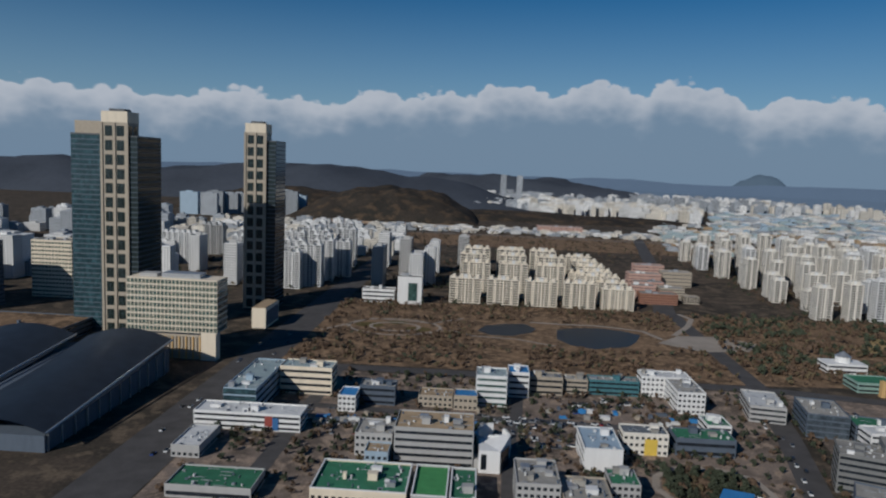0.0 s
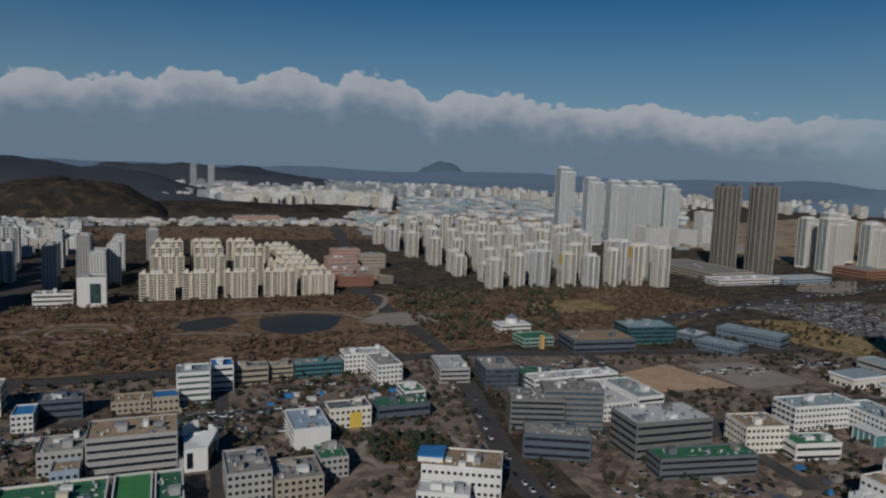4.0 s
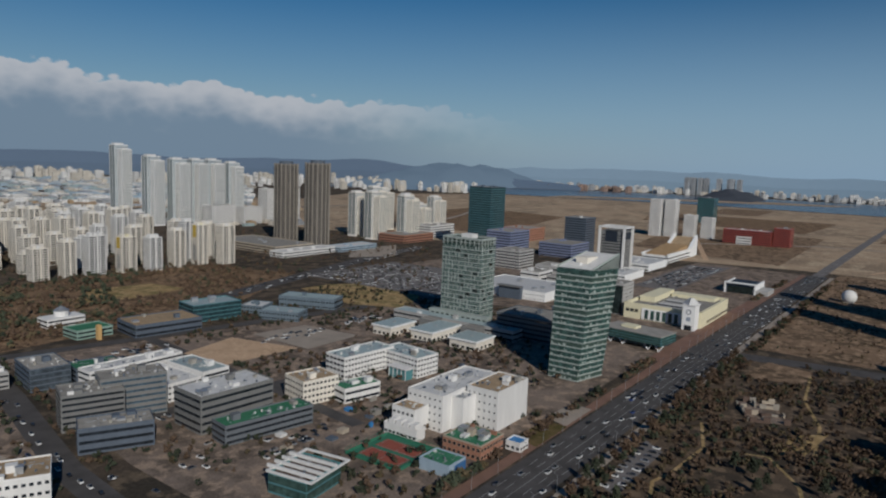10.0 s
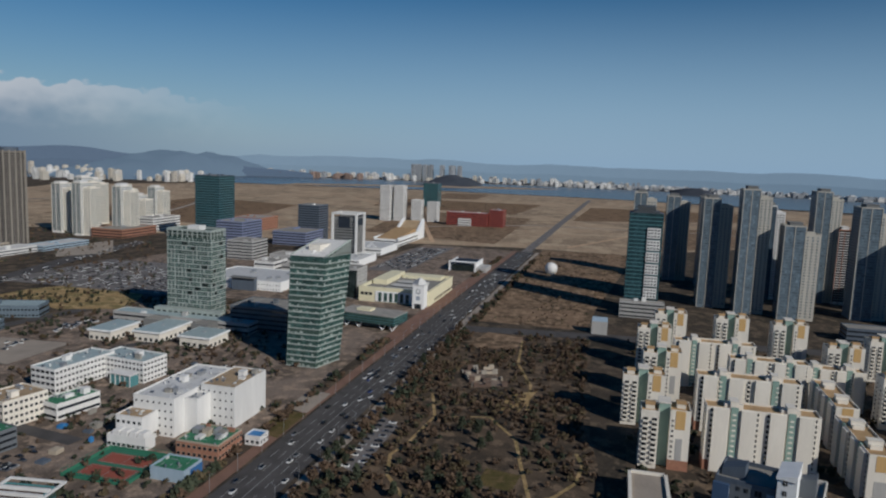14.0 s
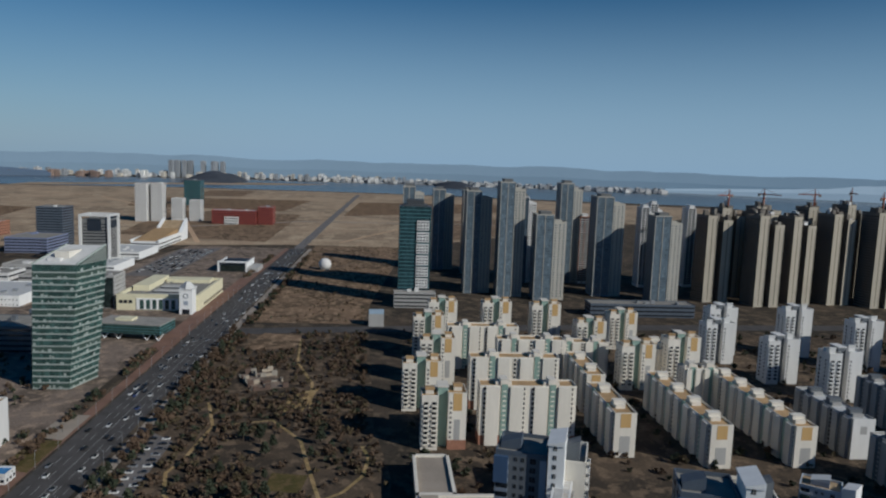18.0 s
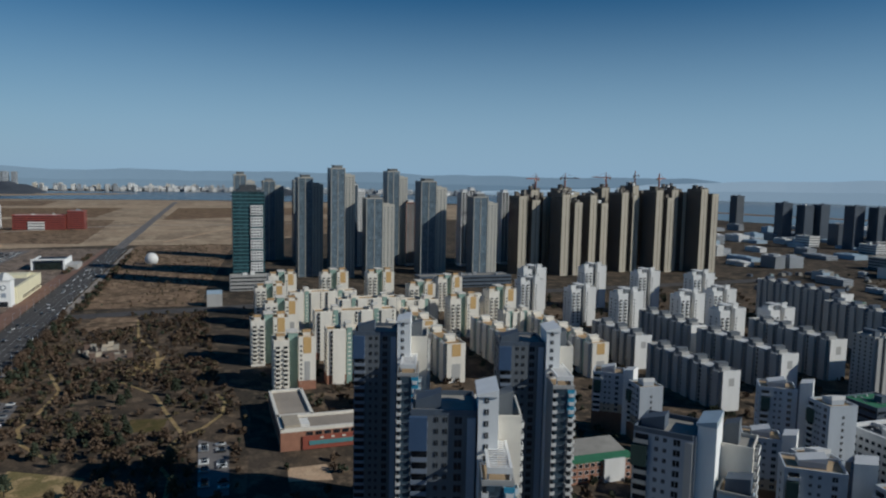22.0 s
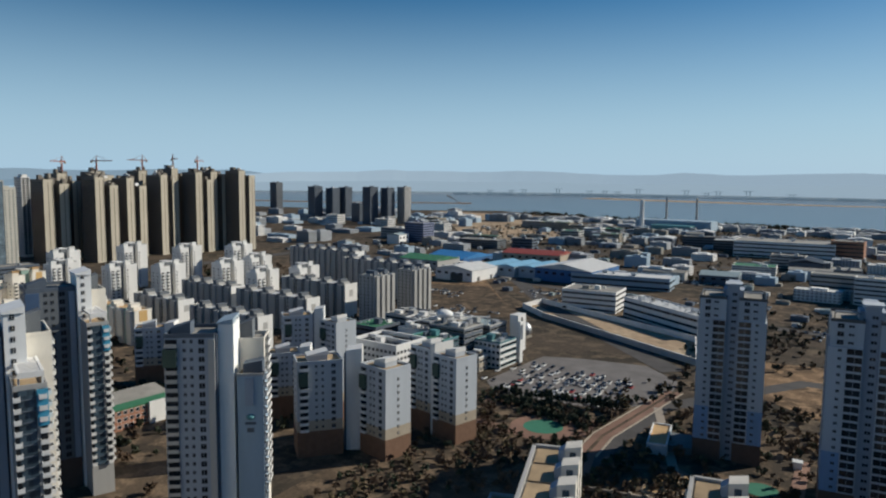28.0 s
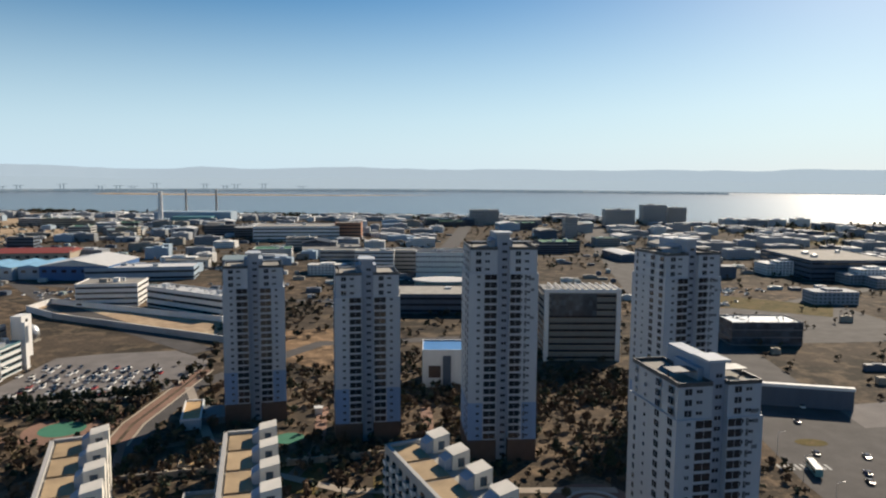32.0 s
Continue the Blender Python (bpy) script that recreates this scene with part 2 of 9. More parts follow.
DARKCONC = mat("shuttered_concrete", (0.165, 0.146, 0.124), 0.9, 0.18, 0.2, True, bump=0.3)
TAN = mat("tan_stone", (0.36, 0.31, 0.24), 0.85, 0.12, 0.4, tint=0.05)
STONE = mat("brown_stone_base", (0.105, 0.072, 0.056), 0.85, 0.18, 0.5, bump=0.3)
BRICK = mat("red_brick", (0.31, 0.155, 0.10), 0.9, 0.18, 0.5, bump=0.3)
REDP = mat("red_panel", (0.26, 0.06, 0.045), 0.6, 0.12, 0.3)
YELLOW = mat("yellow_paint", (0.62, 0.44, 0.07), 0.7, 0.10, 0.3)
PALEYEL = mat("pale_yellow_paint", (0.70, 0.65, 0.45), 0.75, 0.10, 0.3)
ROOFGREY = mat("grey_roof_membrane", (0.28, 0.265, 0.235), 0.9, 0.28, 0.16, tint=0.15)
ROOFTAN = mat("weathered_tan_roof", (0.34, 0.25, 0.15), 0.9, 0.30, 0.16, tint=0.1)
ROOFGREEN = mat("green_coated_roof", (0.045, 0.16, 0.085), 0.8, 0.28, 0.16, tint=0.15)
TURF = mat("bright_green_turf_roof", (0.07, 0.24, 0.08), 0.9, 0.2, 0.2)
ROOFBLUE = mat("blue_sheet_roof", (0.05, 0.19, 0.42), 0.5, 0.16, 0.2, tint=0.1)
ROOFTEAL = mat("teal_sheet_roof", (0.31, 0.375, 0.375), 0.5, 0.16, 0.2, tint=0.1)
SKYROOF = mat("light_blue_sheet_roof", (0.22, 0.42, 0.58), 0.5, 0.16, 0.2, tint=0.1)
ROOFWHITE = mat("white_sheet_roof", (0.56, 0.555, 0.535), 0.6, 0.14, 0.2, tint=0.08)
METAL = mat("galvanised_metal", (0.42, 0.43, 0.44), 0.45, 0.2, 0.6, metal=0.6, tint=0.1)
DKMETAL = mat("dark_metal", (0.08, 0.085, 0.09), 0.5, 0.2, 0.6, metal=0.3)
DKROOF = mat("dark_blue_metal_roof", (0.024, 0.031, 0.043), 0.55, 0.25, 0.12, spec=0.2)
WINDOW = glass("window_glass", (0.018, 0.022, 0.028))
BLUEPANE = glass("pale_blue_front_glass", (0.11, 0.145, 0.175), 0.15)
WINBLUE = glass("blue_window_glass", (0.05, 0.075, 0.10))
GREENGLASS = glass("green_curtain_glass", (0.042, 0.078, 0.070), 0.10)
TEALGLASS = glass("teal_curtain_glass", (0.026, 0.052, 0.060), 0.10)
DARKGLASS = glass("dark_green_black_glass", (0.018, 0.026, 0.025), 0.12)
GREYGLASS = glass("grey_curtain_glass", (0.06, 0.075, 0.09), 0.10)
ASPHALT = mat("asphalt", (0.080, 0.075, 0.072), 0.92, 0.32, 0.09, bump=0.2, spec=0.15)
WORN = mat("worn_grey_asphalt", (0.165, 0.153, 0.145), 0.92, 0.30, 0.08, bump=0.2, spec=0.1)
PAVING = mat("concrete_paving", (0.31, 0.265, 0.215), 0.92, 0.22, 0.06, bump=0.2)
REDPAVE = mat("red_clay_paving", (0.20, 0.118, 0.085), 0.92, 0.3, 0.06)
LOTPAVE = earth("worn_yard_paving", ((0.225, 0.180, 0.148), (0.130, 0.105, 0.086), (0.325, 0.250, 0.190)), 0.03)
LAWN = earth("dull_olive_lawn", ((0.125, 0.10, 0.042), (0.085, 0.075, 0.03), (0.15, 0.11, 0.055)), 0.05)
LINE = mat("road_marking_paint", (0.30, 0.30, 0.29), 0.8, 0.2, 1.0)
SAND = earth("sandy_playing_field", ((0.54, 0.38, 0.25), (0.48, 0.34, 0.22), (0.58, 0.42, 0.28)), 0.05)
FALLOW = earth("ochre_fallow_grass", ((0.33, 0.235, 0.115), (0.20, 0.165, 0.075), (0.43, 0.315, 0.165)), 0.03)
PIERTAN = mat("warm_grey_pier_paint", (0.43, 0.405, 0.35), 0.75, 0.10, 0.2, True, tint=0.05)
SUNCONC = mat("pale_raw_concrete", (0.41, 0.37, 0.295), 0.9, 0.16, 0.2, True, bump=0.3)
PALETOWER = mat("pale_cool_tower_paint", (0.53, 0.57, 0.585), 0.7, 0.10, 0.2, True, tint=0.05)
DULLBLUE = mat("dull_deep_blue_paint", (0.055, 0.095, 0.175), 0.65, 0.14, 0.3, True)
SPANDREL = mat("grey_green_floor_band", (0.315, 0.352, 0.325), 0.6, 0.16, 0.25, True, tint=0.06)
DRYGRASS = earth("dry_winter_grass", ((0.215, 0.145, 0.090), (0.118, 0.083, 0.055), (0.31, 0.21, 0.128)), 0.035)
REED = earth("reclaimed_flats_of_dry_reed", ((0.40, 0.30, 0.205), (0.28, 0.215, 0.15), (0.47, 0.37, 0.255)), 0.006)
SOIL = earth("bare_brown_earth", ((0.225, 0.155, 0.102), (0.115, 0.084, 0.056), (0.33, 0.235, 0.155)), 0.03)
DARKSOIL = earth("dark_worn_earth", ((0.105, 0.080, 0.058), (0.062, 0.051, 0.040), (0.175, 0.130, 0.090)), 0.03)
WATER = mat("sea_water", (0.10, 0.112, 0.118), 0.24, 0.2, 0.004, spec=0.5)
POND = mat("pond_water", (0.03, 0.031, 0.028), 0.35, 0.2, 0.05, spec=0.12)
BARK = mat("bark", (0.075, 0.055, 0.04), 0.95, 0.25, 2.0)
TWIG = mat("bare_brown_twigs", (0.100, 0.067, 0.043), 0.95, 0.26, 0.5, tint=0.16)
PINE = mat("dark_pine_needles", (0.042, 0.050, 0.030), 0.95, 0.30, 0.5, tint=0.3)
SHRUB = mat("dry_olive_shrub", (0.09, 0.070, 0.038), 0.95, 0.30, 0.5, tint=0.3)
COURTR = mat("red_sports_court", (0.26, 0.075, 0.05), 0.9, 0.12, 0.2)
COURTG = mat("green_sports_court", (0.04, 0.16, 0.10), 0.9, 0.12, 0.2)
TYRE = mat("black_rubber", (0.02, 0.02, 0.02), 0.9, 0.1, 2.0)
ORANGE = mat("orange_red_crane_paint", (0.22, 0.07, 0.04), 0.6, 0.1, 0.5)
# blue-grey of distance haze is mixed into this hill's base colour
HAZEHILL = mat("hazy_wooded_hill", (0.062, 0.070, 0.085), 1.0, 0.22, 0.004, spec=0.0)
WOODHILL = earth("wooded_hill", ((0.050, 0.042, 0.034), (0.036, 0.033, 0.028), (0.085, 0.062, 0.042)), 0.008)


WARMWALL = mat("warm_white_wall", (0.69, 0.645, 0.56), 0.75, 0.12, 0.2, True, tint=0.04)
BLUEMID = mat("mid_blue_grey_paint", (0.30, 0.34, 0.40), 0.7, 0.10, 0.25, True)
PANELBLUE = mat("soft_blue_paint", (0.20, 0.30, 0.46), 0.7, 0.14, 0.3, True)
SAGEDK = mat("dark_green_panel", (0.045, 0.075, 0.062), 0.6, 0.12, 0.3, True)
TEALBRIGHT = mat("bright_blue_panel", (0.06, 0.26, 0.40), 0.5, 0.12, 0.3, True)


FINWHITE = mat("bright_white_paint", (0.80, 0.80, 0.78), 0.65, 0.08, 0.25, True)
DKTEAL = mat("dull_teal_panel", (0.07, 0.17, 0.19), 0.5, 0.15, 0.3, True)
VIOLET = mat("muted_violet_blue_panel", (0.19, 0.215, 0.32), 0.6, 0.14, 0.3, True)
BALC = mat("dull_blue_balcony_paint", (0.19, 0.22, 0.27), 0.7, 0.10, 0.25, True)
ROOFOCHRE = mat("ochre_tan_roof", (0.42, 0.28, 0.14), 0.9, 0.30, 0.16, tint=0.1)
ROSE = mat("salmon_pink_render", (0.46, 0.30, 0.24), 0.85, 0.12, 0.3, True)
PALECREAM = mat("pale_cream_render", (0.72, 0.645, 0.515), 0.8, 0.10, 0.2, True, tint=0.05)
PALEGLASS = glass("pale_green_window_glass", (0.10, 0.13, 0.138), 0.15)
TOWERGREY = mat("cool_grey_tower_paint", (0.42, 0.45, 0.485), 0.75, 0.10, 0.2, True, tint=0.05)
BROWNBRICK = mat("brown_brick", (0.17, 0.10, 0.065), 0.9, 0.18, 0.5, bump=0.3)


def far_wall(name, rgb):
    """Walls of far blocks, a few pixels to a storey: rows of window openings in the paint."""
    m = mat(name, rgb, 0.85, 0.10, 0.05)
    n, l = m.node_tree.nodes, m.node_tree.links
    b = n["Principled BSDF"]
    old = b.inputs["Base Color"].links[0].from_socket
    g = n.new("ShaderNodeNewGeometry")
    sp = n.new("ShaderNodeSeparateXYZ")
    l.new(g.outputs["Position"], sp.inputs[0])

    def op(o, a, c=0.0):
        k = n.new("ShaderNodeMath")
        k.operation = o
        for i, v in enumerate((a, c)):
            if isinstance(v, float):
                k.inputs[i].default_value = v
            else:
                l.new(v, k.inputs[i])
        return k.outputs[0]

    fz = op("FRACT", op("MULTIPLY", sp.outputs[2], 0.345))
    fx = op("FRACT", op("MULTIPLY", op("ADD", sp.outputs[0], sp.outputs[1]), 0.27))
    hole = op("MULTIPLY", op("GREATER_THAN", fz, 0.42), op("GREATER_THAN", fx, 0.35))
    isl = n.new("ShaderNodeMapRange")
    isl.inputs["To Min"].default_value, isl.inputs["To Max"].default_value = 0.75, 1.15
    l.new(g.outputs["Random Per Island"], isl.inputs["Value"])
    up = n.new("ShaderNodeSeparateXYZ")
    l.new(g.outputs["Normal"], up.inputs[0])
    wall = op("LESS_THAN", up.outputs[2], 0.5)
    f = op("MULTIPLY", isl.outputs[0], op("SUBTRACT", 1.0, op("MULTIPLY", op("MULTIPLY", hole, wall), 0.62)))
    s = n.new("ShaderNodeVectorMath")
    s.operation = "SCALE"
    l.new(old, s.inputs[0])
    l.new(f, s.inputs["Scale"])
    l.new(s.outputs[0], b.inputs["Base Color"])
    return m


FARWHITE = far_wall("far_white_blocks", (0.74, 0.73, 0.70))
FARCREAM = far_wall("far_cream_blocks", (0.66, 0.61, 0.52))
FARGREY = far_wall("far_grey_blocks", (0.36, 0.38, 0.40))
FARBRICK = far_wall("far_brick_blocks", (0.30, 0.22, 0.18))

# ---------------- mesh and object helpers
class Geo:
    def __init__(self):
        self.v, self.f, self.m = [], [], []

    def quad(self, a, b, c, d, m=0):
        n = len(self.v)
        self.v += [a, b, c, d]
        self.f.append((n, n + 1, n + 2, n + 3))
        self.m.append(m)
        return self

    def box(self, x0, x1, y0, y1, z0, z1, m=0, top=None):
        n = len(self.v)
        self.v += [(x0, y0, z0), (x1, y0, z0), (x1, y1, z0), (x0, y1, z0), (x0, y0, z1), (x1, y0, z1), (x1, y1, z1), (x0, y1, z1)]
        self.f += [(n, n + 3, n + 2, n + 1), (n + 4, n + 5, n + 6, n + 7), (n, n + 1, n + 5, n + 4), (n + 1, n + 2, n + 6, n + 5), (n + 2, n + 3, n + 7, n + 6), (n + 3, n, n + 4, n + 7)]
        self.m += [m, m if top is None else top, m, m, m, m]
        return self

    def prism(self, poly, z0, z1, m=0, top=None, lift=None):
        """Upright prism on a counter-clockwise outline; lift gives each corner its own extra height."""
        n, k = len(self.v), len(poly)
        up = lift or [0] * k
        self.v += [(x, y, z0) for x, y in poly] + [(x, y, z1 + u) for (x, y), u in zip(poly, up)]
        self.f.append(tuple(range(n + k, n + 2 * k)))
        self.m.append(m if top is None else top)
        for i in range(k):
            j = (i + 1) % k
            self.f.append((n + i, n + j, n + k + j, n + k + i))
            self.m.append(m)
        return self

    def along(self, a, b, s0, s1, n0, n1, z0, z1, m=0):
        """Box on the wall from a to b (outward is to the right of that way): s along it, n outward."""
        L = math.hypot(b[0] - a[0], b[1] - a[1])
        dx, dy = (b[0] - a[0]) / L, (b[1] - a[1]) / L
        nx, ny = dy, -dx
        p = lambda s, o: (a[0] + dx * s + nx * o, a[1] + dy * s + ny * o)
        return self.prism([p(s0, n1), p(s1, n1), p(s1, n0), p(s0, n0)][::1], z0, z1, m)

    def ball(self, c, r, m=0, rings=6, seg=10, sz=1.0):
        n = len(self.v)
        for i in range(rings + 1):
            th = math.pi * i / rings
            for j in range(seg):
                ph = 2 * math.pi * j / seg
                self.v.append((c[0] + r * math.sin(th) * math.cos(ph), c[1] + r * math.sin(th) * math.sin(ph), c[2] + sz * r * math.cos(th)))
        for i in range(rings):
            for j in range(seg):
                k = (j + 1) % seg
                self.f.append((n + i * seg + j, n + (i + 1) * seg + j, n + (i + 1) * seg + k, n + i * seg + k))
                self.m.append(m)
        return self

    def tube(self, a, b, r0, r1, m=0, seg=6):
        a, b = Vector(a), Vector(b)
        q = (b - a).to_track_quat("Z", "Y").to_matrix()
        n = len(self.v)
        for c, r in ((a, r0), (b, r1)):
            for j in range(seg):
                ph = 2 * math.pi * j / seg
                self.v.append(tuple(c + q @ Vector((r * math.cos(ph), r * math.sin(ph), 0))))
        for j in range(seg):
            k = (j + 1) % seg
            self.f.append((n + j, n + k, n + seg + k, n + seg + j))
            self.m.append(m)
        self.f.append(tuple(n + seg + j for j in range(seg)))
        self.m.append(m)
        return self

    def mesh(self, name, mats):
        me = bpy.data.meshes.new(name)
        me.from_pydata(self.v, [], self.f)
        for x in mats:
            me.materials.append(x)
        me.polygons.foreach_set("material_index", self.m)
        me.update()
        return me


def part(name, geo, mats, parent=None, label="", at=(0, 0, 0), rz=0.0):
    me = geo if isinstance(geo, bpy.types.Mesh) else geo.mesh(name, mats if isinstance(mats, (list, tuple)) else [mats])
    ob = new(name, me)
    ob.parent = parent
    ob.location = at
    ob.rotation_euler = (0, 0, rz)
    if label:
        ob["label"] = label
    return ob


def thing(name, label, category, x, y, rz=0.0, z=0.0, group="", kind=""):
    ob = new(name)
    ob.location = (x, y, z)
    ob.rotation_euler = (0, 0, radians(rz))
    ob.empty_display_size = 2
    return tagged(ob, label, category, group, kind)


def structure(name, geo, mats, label, category="ground"):
    return tagged(part(name, geo, mats), label, category, kind="structure")


SHARED = {}


def one_window(kind, L, fh, mats):
    """Meshes for a storey of one wall side that runs along +x with its outside at -y: list of (x, mesh)."""
    out = []
    a, b = (0.0, 0.0), (L, 0.0)

    def shared(key, make, name):
        k = (key, tuple(m.name for m in mats))
        if k not in SHARED:
            SHARED[k] = make().mesh(name, mats)
        return SHARED[k]

    r = lambda v: round(v, 2)
    if kind == "r":
        top = r(0.29 * fh + 1.45)
        out.append((0, shared(("r", r(L), r(fh)), lambda: Geo().along(a, b, 0.4, L - 0.4, 0, 0.10, 0.85, top).along(a, b, 0.55, L - 0.55, 0, 0.15, 1.0, top - 0.12, 1).along(a, b, 0.35, L - 0.35, 0, 0.28, 0.74, 0.85), "window_band")))
    elif kind == "c":
        out.append((0, shared(("c", r(L), r(fh)), lambda: Geo().along(a, b, 0.05, L - 0.05, 0, 0.07, 0.0, 0.8, 2).along(a, b, 0.12, L - 0.12, 0, 0.12, 0.8, fh, 1), "window_band")))
    elif kind == "q":
        n = max(1, round(L / 3.4))
        me = shared(("q",), lambda: Geo().along((0, 0), (1, 0), -0.95, 0.95, 0, 0.12, 0.95, 2.35, 1), "window")
        out += [((j + 0.5) * L / n, me) for j in range(n)]
    elif kind in "psw":
        step, ww, wh = {"p": (3.0, 1.7, 1.5), "s": (3.6, 1.0, 1.1), "w": (3.8, 2.9, 1.75)}[kind]
        n = max(1, round(L / step))
        me = shared((kind, r(ww)), lambda: Geo().along((0, 0), (1, 0), -ww / 2 - 0.12, ww / 2 + 0.12, 0, 0.09, 0.83, 0.95 + wh + 0.12).along((0, 0), (1, 0), -ww / 2, ww / 2, 0, 0.13, 0.95, 0.95 + wh, 1), "window")
        out += [((j + 0.5) * L / n, me) for j in range(n)]
    elif kind == "v":
        n = max(1, round(L / 5.4))
        me = shared(("v", r(fh)), lambda: Geo().along((0, 0), (1, 0), -0.9, 0.9, 0, 0.7, 0.0, 0.9).along((0, 0), (1, 0), -0.75, 0.75, 0, 0.1, 0.9, fh - 0.3, 1), "balcony")
        out += [((j + 0.5) * L / n, me) for j in range(n)]
    elif kind == "h":
        n = max(1, round(L / 5.2))
        w = L / n
        me = shared(("h", r(w), r(fh)), lambda: Geo().along((0, 0), (1, 0), -1.5, 1.5, 0, 1.1, -0.1, 0.95).along((0, 0), (1, 0), -1.3, 1.3, 0, 0.12, 0.95, fh - 0.35, 1).along((0, 0), (1, 0), 1.9, 2.3, 0, 0.1, 1.0, 2.0, 1), "balcony")
        out += [((j + 0.5) * w, me) for j in range(n)]
    elif kind == "f":
        n = max(1, round(L / 7.0))
        w = L / n
        me = shared(("f", r(w), r(fh)), lambda: Geo().along((0, 0), (1, 0), -w / 2 + 0.35, w / 2 - 0.35, 0, 0.9, -0.1, 0.95).along((0, 0), (1, 0), -w / 2 + 0.5, w / 2 - 0.5, 0, 0.15, 0.95, fh - 0.2, 1), "balcony")
        out += [((j + 0.5) * w, me) for j in range(n)]
    elif kind == "b":
        n = max(1, round(L / 7.0))
        w = L / n
        me = shared(("b", r(w), r(fh)), lambda: Geo().along((0, 0), (1, 0), -w / 2 + 0.35, w / 2 - 0.35, 0, 1.15, -0.1, 1.0).along((0, 0), (1, 0), -w / 2 + 0.5, w / 2 - 0.5, 0, 0.2, 1.0, fh - 0.12, 1).along((0, 0), (1, 0), -0.15, 0.15, 0.2, 1.1, 1.0, fh - 0.12), "balcony")
        out += [((j + 0.5) * w, me) for j in range(n)]
    return out


def floors_of(parent, poly, kinds, n, fh, z0, mats, each="rc", label=""):
    """Windows of n storeys round an outline. Sides whose kind is named in each get a part for every window, the rest of
    the building's small ones stay joined."""
    rest = Geo()
    for i, kind in enumerate(kinds):
        if kind == "-":
            continue
        a, b = poly[i], poly[(i + 1) % len(poly)]
        L = math.hypot(b[0] - a[0], b[1] - a[1])
        if L < 1.5:
            continue
        ang = math.atan2(b[1] - a[1], b[0] - a[0])
        ca, sa = math.cos(ang), math.sin(ang)
        for s, me in one_window(kind, L, fh, mats):
            x, y = a[0] + ca * s, a[1] + sa * s
            if kind in each:
                for f in range(n):
                    part(me.name.split(".")[0], me, None, parent, label, (x, y, z0 + f * fh), ang)
            else:
                vs = [(x + ca * v.co.x - sa * v.co.y, y + sa * v.co.x + ca * v.co.y, v.co.z) for v in me.vertices]
                keep = [p for p in me.polygons if any(abs(me.vertices[v].co.y) > 0.001 for v in p.vertices)]
                fs, ms = [tuple(p.vertices) for p in keep], [p.material_index for p in keep]
                for f in range(n):
                    k, dz = len(rest.v), z0 + f * fh
                    rest.v += [(vx, vy, vz + dz) for vx, vy, vz in vs]
                    rest.f += [tuple(q + k for q in t) for t in fs]
                    rest.m += ms
    if rest.v:
        tagged(part("glazing", rest, mats, parent), kind="stuff")


def rect(w, d, cx=0.0, cy=0.0):
    return [(cx - w / 2, cy - d / 2), (cx + w / 2, cy - d / 2), (cx + w / 2, cy + d / 2), (cx - w / 2, cy + d / 2)]


def parapet(poly, z, h, t=0.3):
    g = Geo()
    for i in range(len(poly)):
        a, b = poly[i], poly[(i + 1) % len(poly)]
        L = math.hypot(b[0] - a[0], b[1] - a[1])
        g.along(a, b, -0.02 if i % 2 else 0, L if i % 2 else L, -t, 0.06, z, z + h, 0)
    return g


def roof_units(parent, rng, w, d, z, n, mats=(None,)):
    for i in range(n):
        a, b, h = rng.uniform(1.5, min(6, w * 0.3)), rng.uniform(1.5, min(5, d * 0.35)), rng.uniform(1.0, 3.2)
        x, y = rng.uniform(-w / 2 + a, w / 2 - a), rng.uniform(-d / 2 + b, d / 2 - b)
        g = Geo().box(-a / 2, a / 2, -b / 2, b / 2, 0, h, 0)
        g.box(-a / 2 - 0.15, a / 2 + 0.15, -b / 2 - 0.15, b / 2 + 0.15, h, h + 0.2, 0)
        part("roof_unit", g, rng.choice(mats), parent, at=(x, y, z))


def roof_clutter(parent, rng, w, d, z, n):
    """Vents, pipes, hatches and tanks too small to pick apart."""
    g = Geo()
    for _ in range(n):
        x, y = rng.uniform(-w / 2 + 1.2, w / 2 - 1.2), rng.uniform(-d / 2 + 1.2, d / 2 - 1.2)
        k = rng.random()
        if k < 0.35:
            a, b, c = rng.uniform(0.3, 0.8), rng.uniform(0.3, 0.8), rng.uniform(0.4, 1.2)
            g.box(x - a, x + a, y - b, y + b, z, z + c, rng.randrange(3))
        elif k < 0.65:
            L = rng.uniform(1.5, max(1.6, min(6, w * 0.3)))
            x1 = min(w / 2 - 0.6, x + L)
            g.box(x, x1, y - 0.12, y + 0.12, z + 0.15, z + 0.4, 0)
        elif k < 0.8:
            y1 = min(d / 2 - 0.6, y + rng.uniform(1.5, 4))
            g.box(x - 0.12, x + 0.12, y, y1, z + 0.15, z + 0.4, 0)
        else:
            g.tube((x, y, z), (x, y, z + rng.uniform(0.8, 1.8)), 0.5, 0.5, rng.randrange(3), 8)
    tagged(part("roof_clutter", g, [METAL, ROOFWHITE, SLATE], parent), kind="stuff")


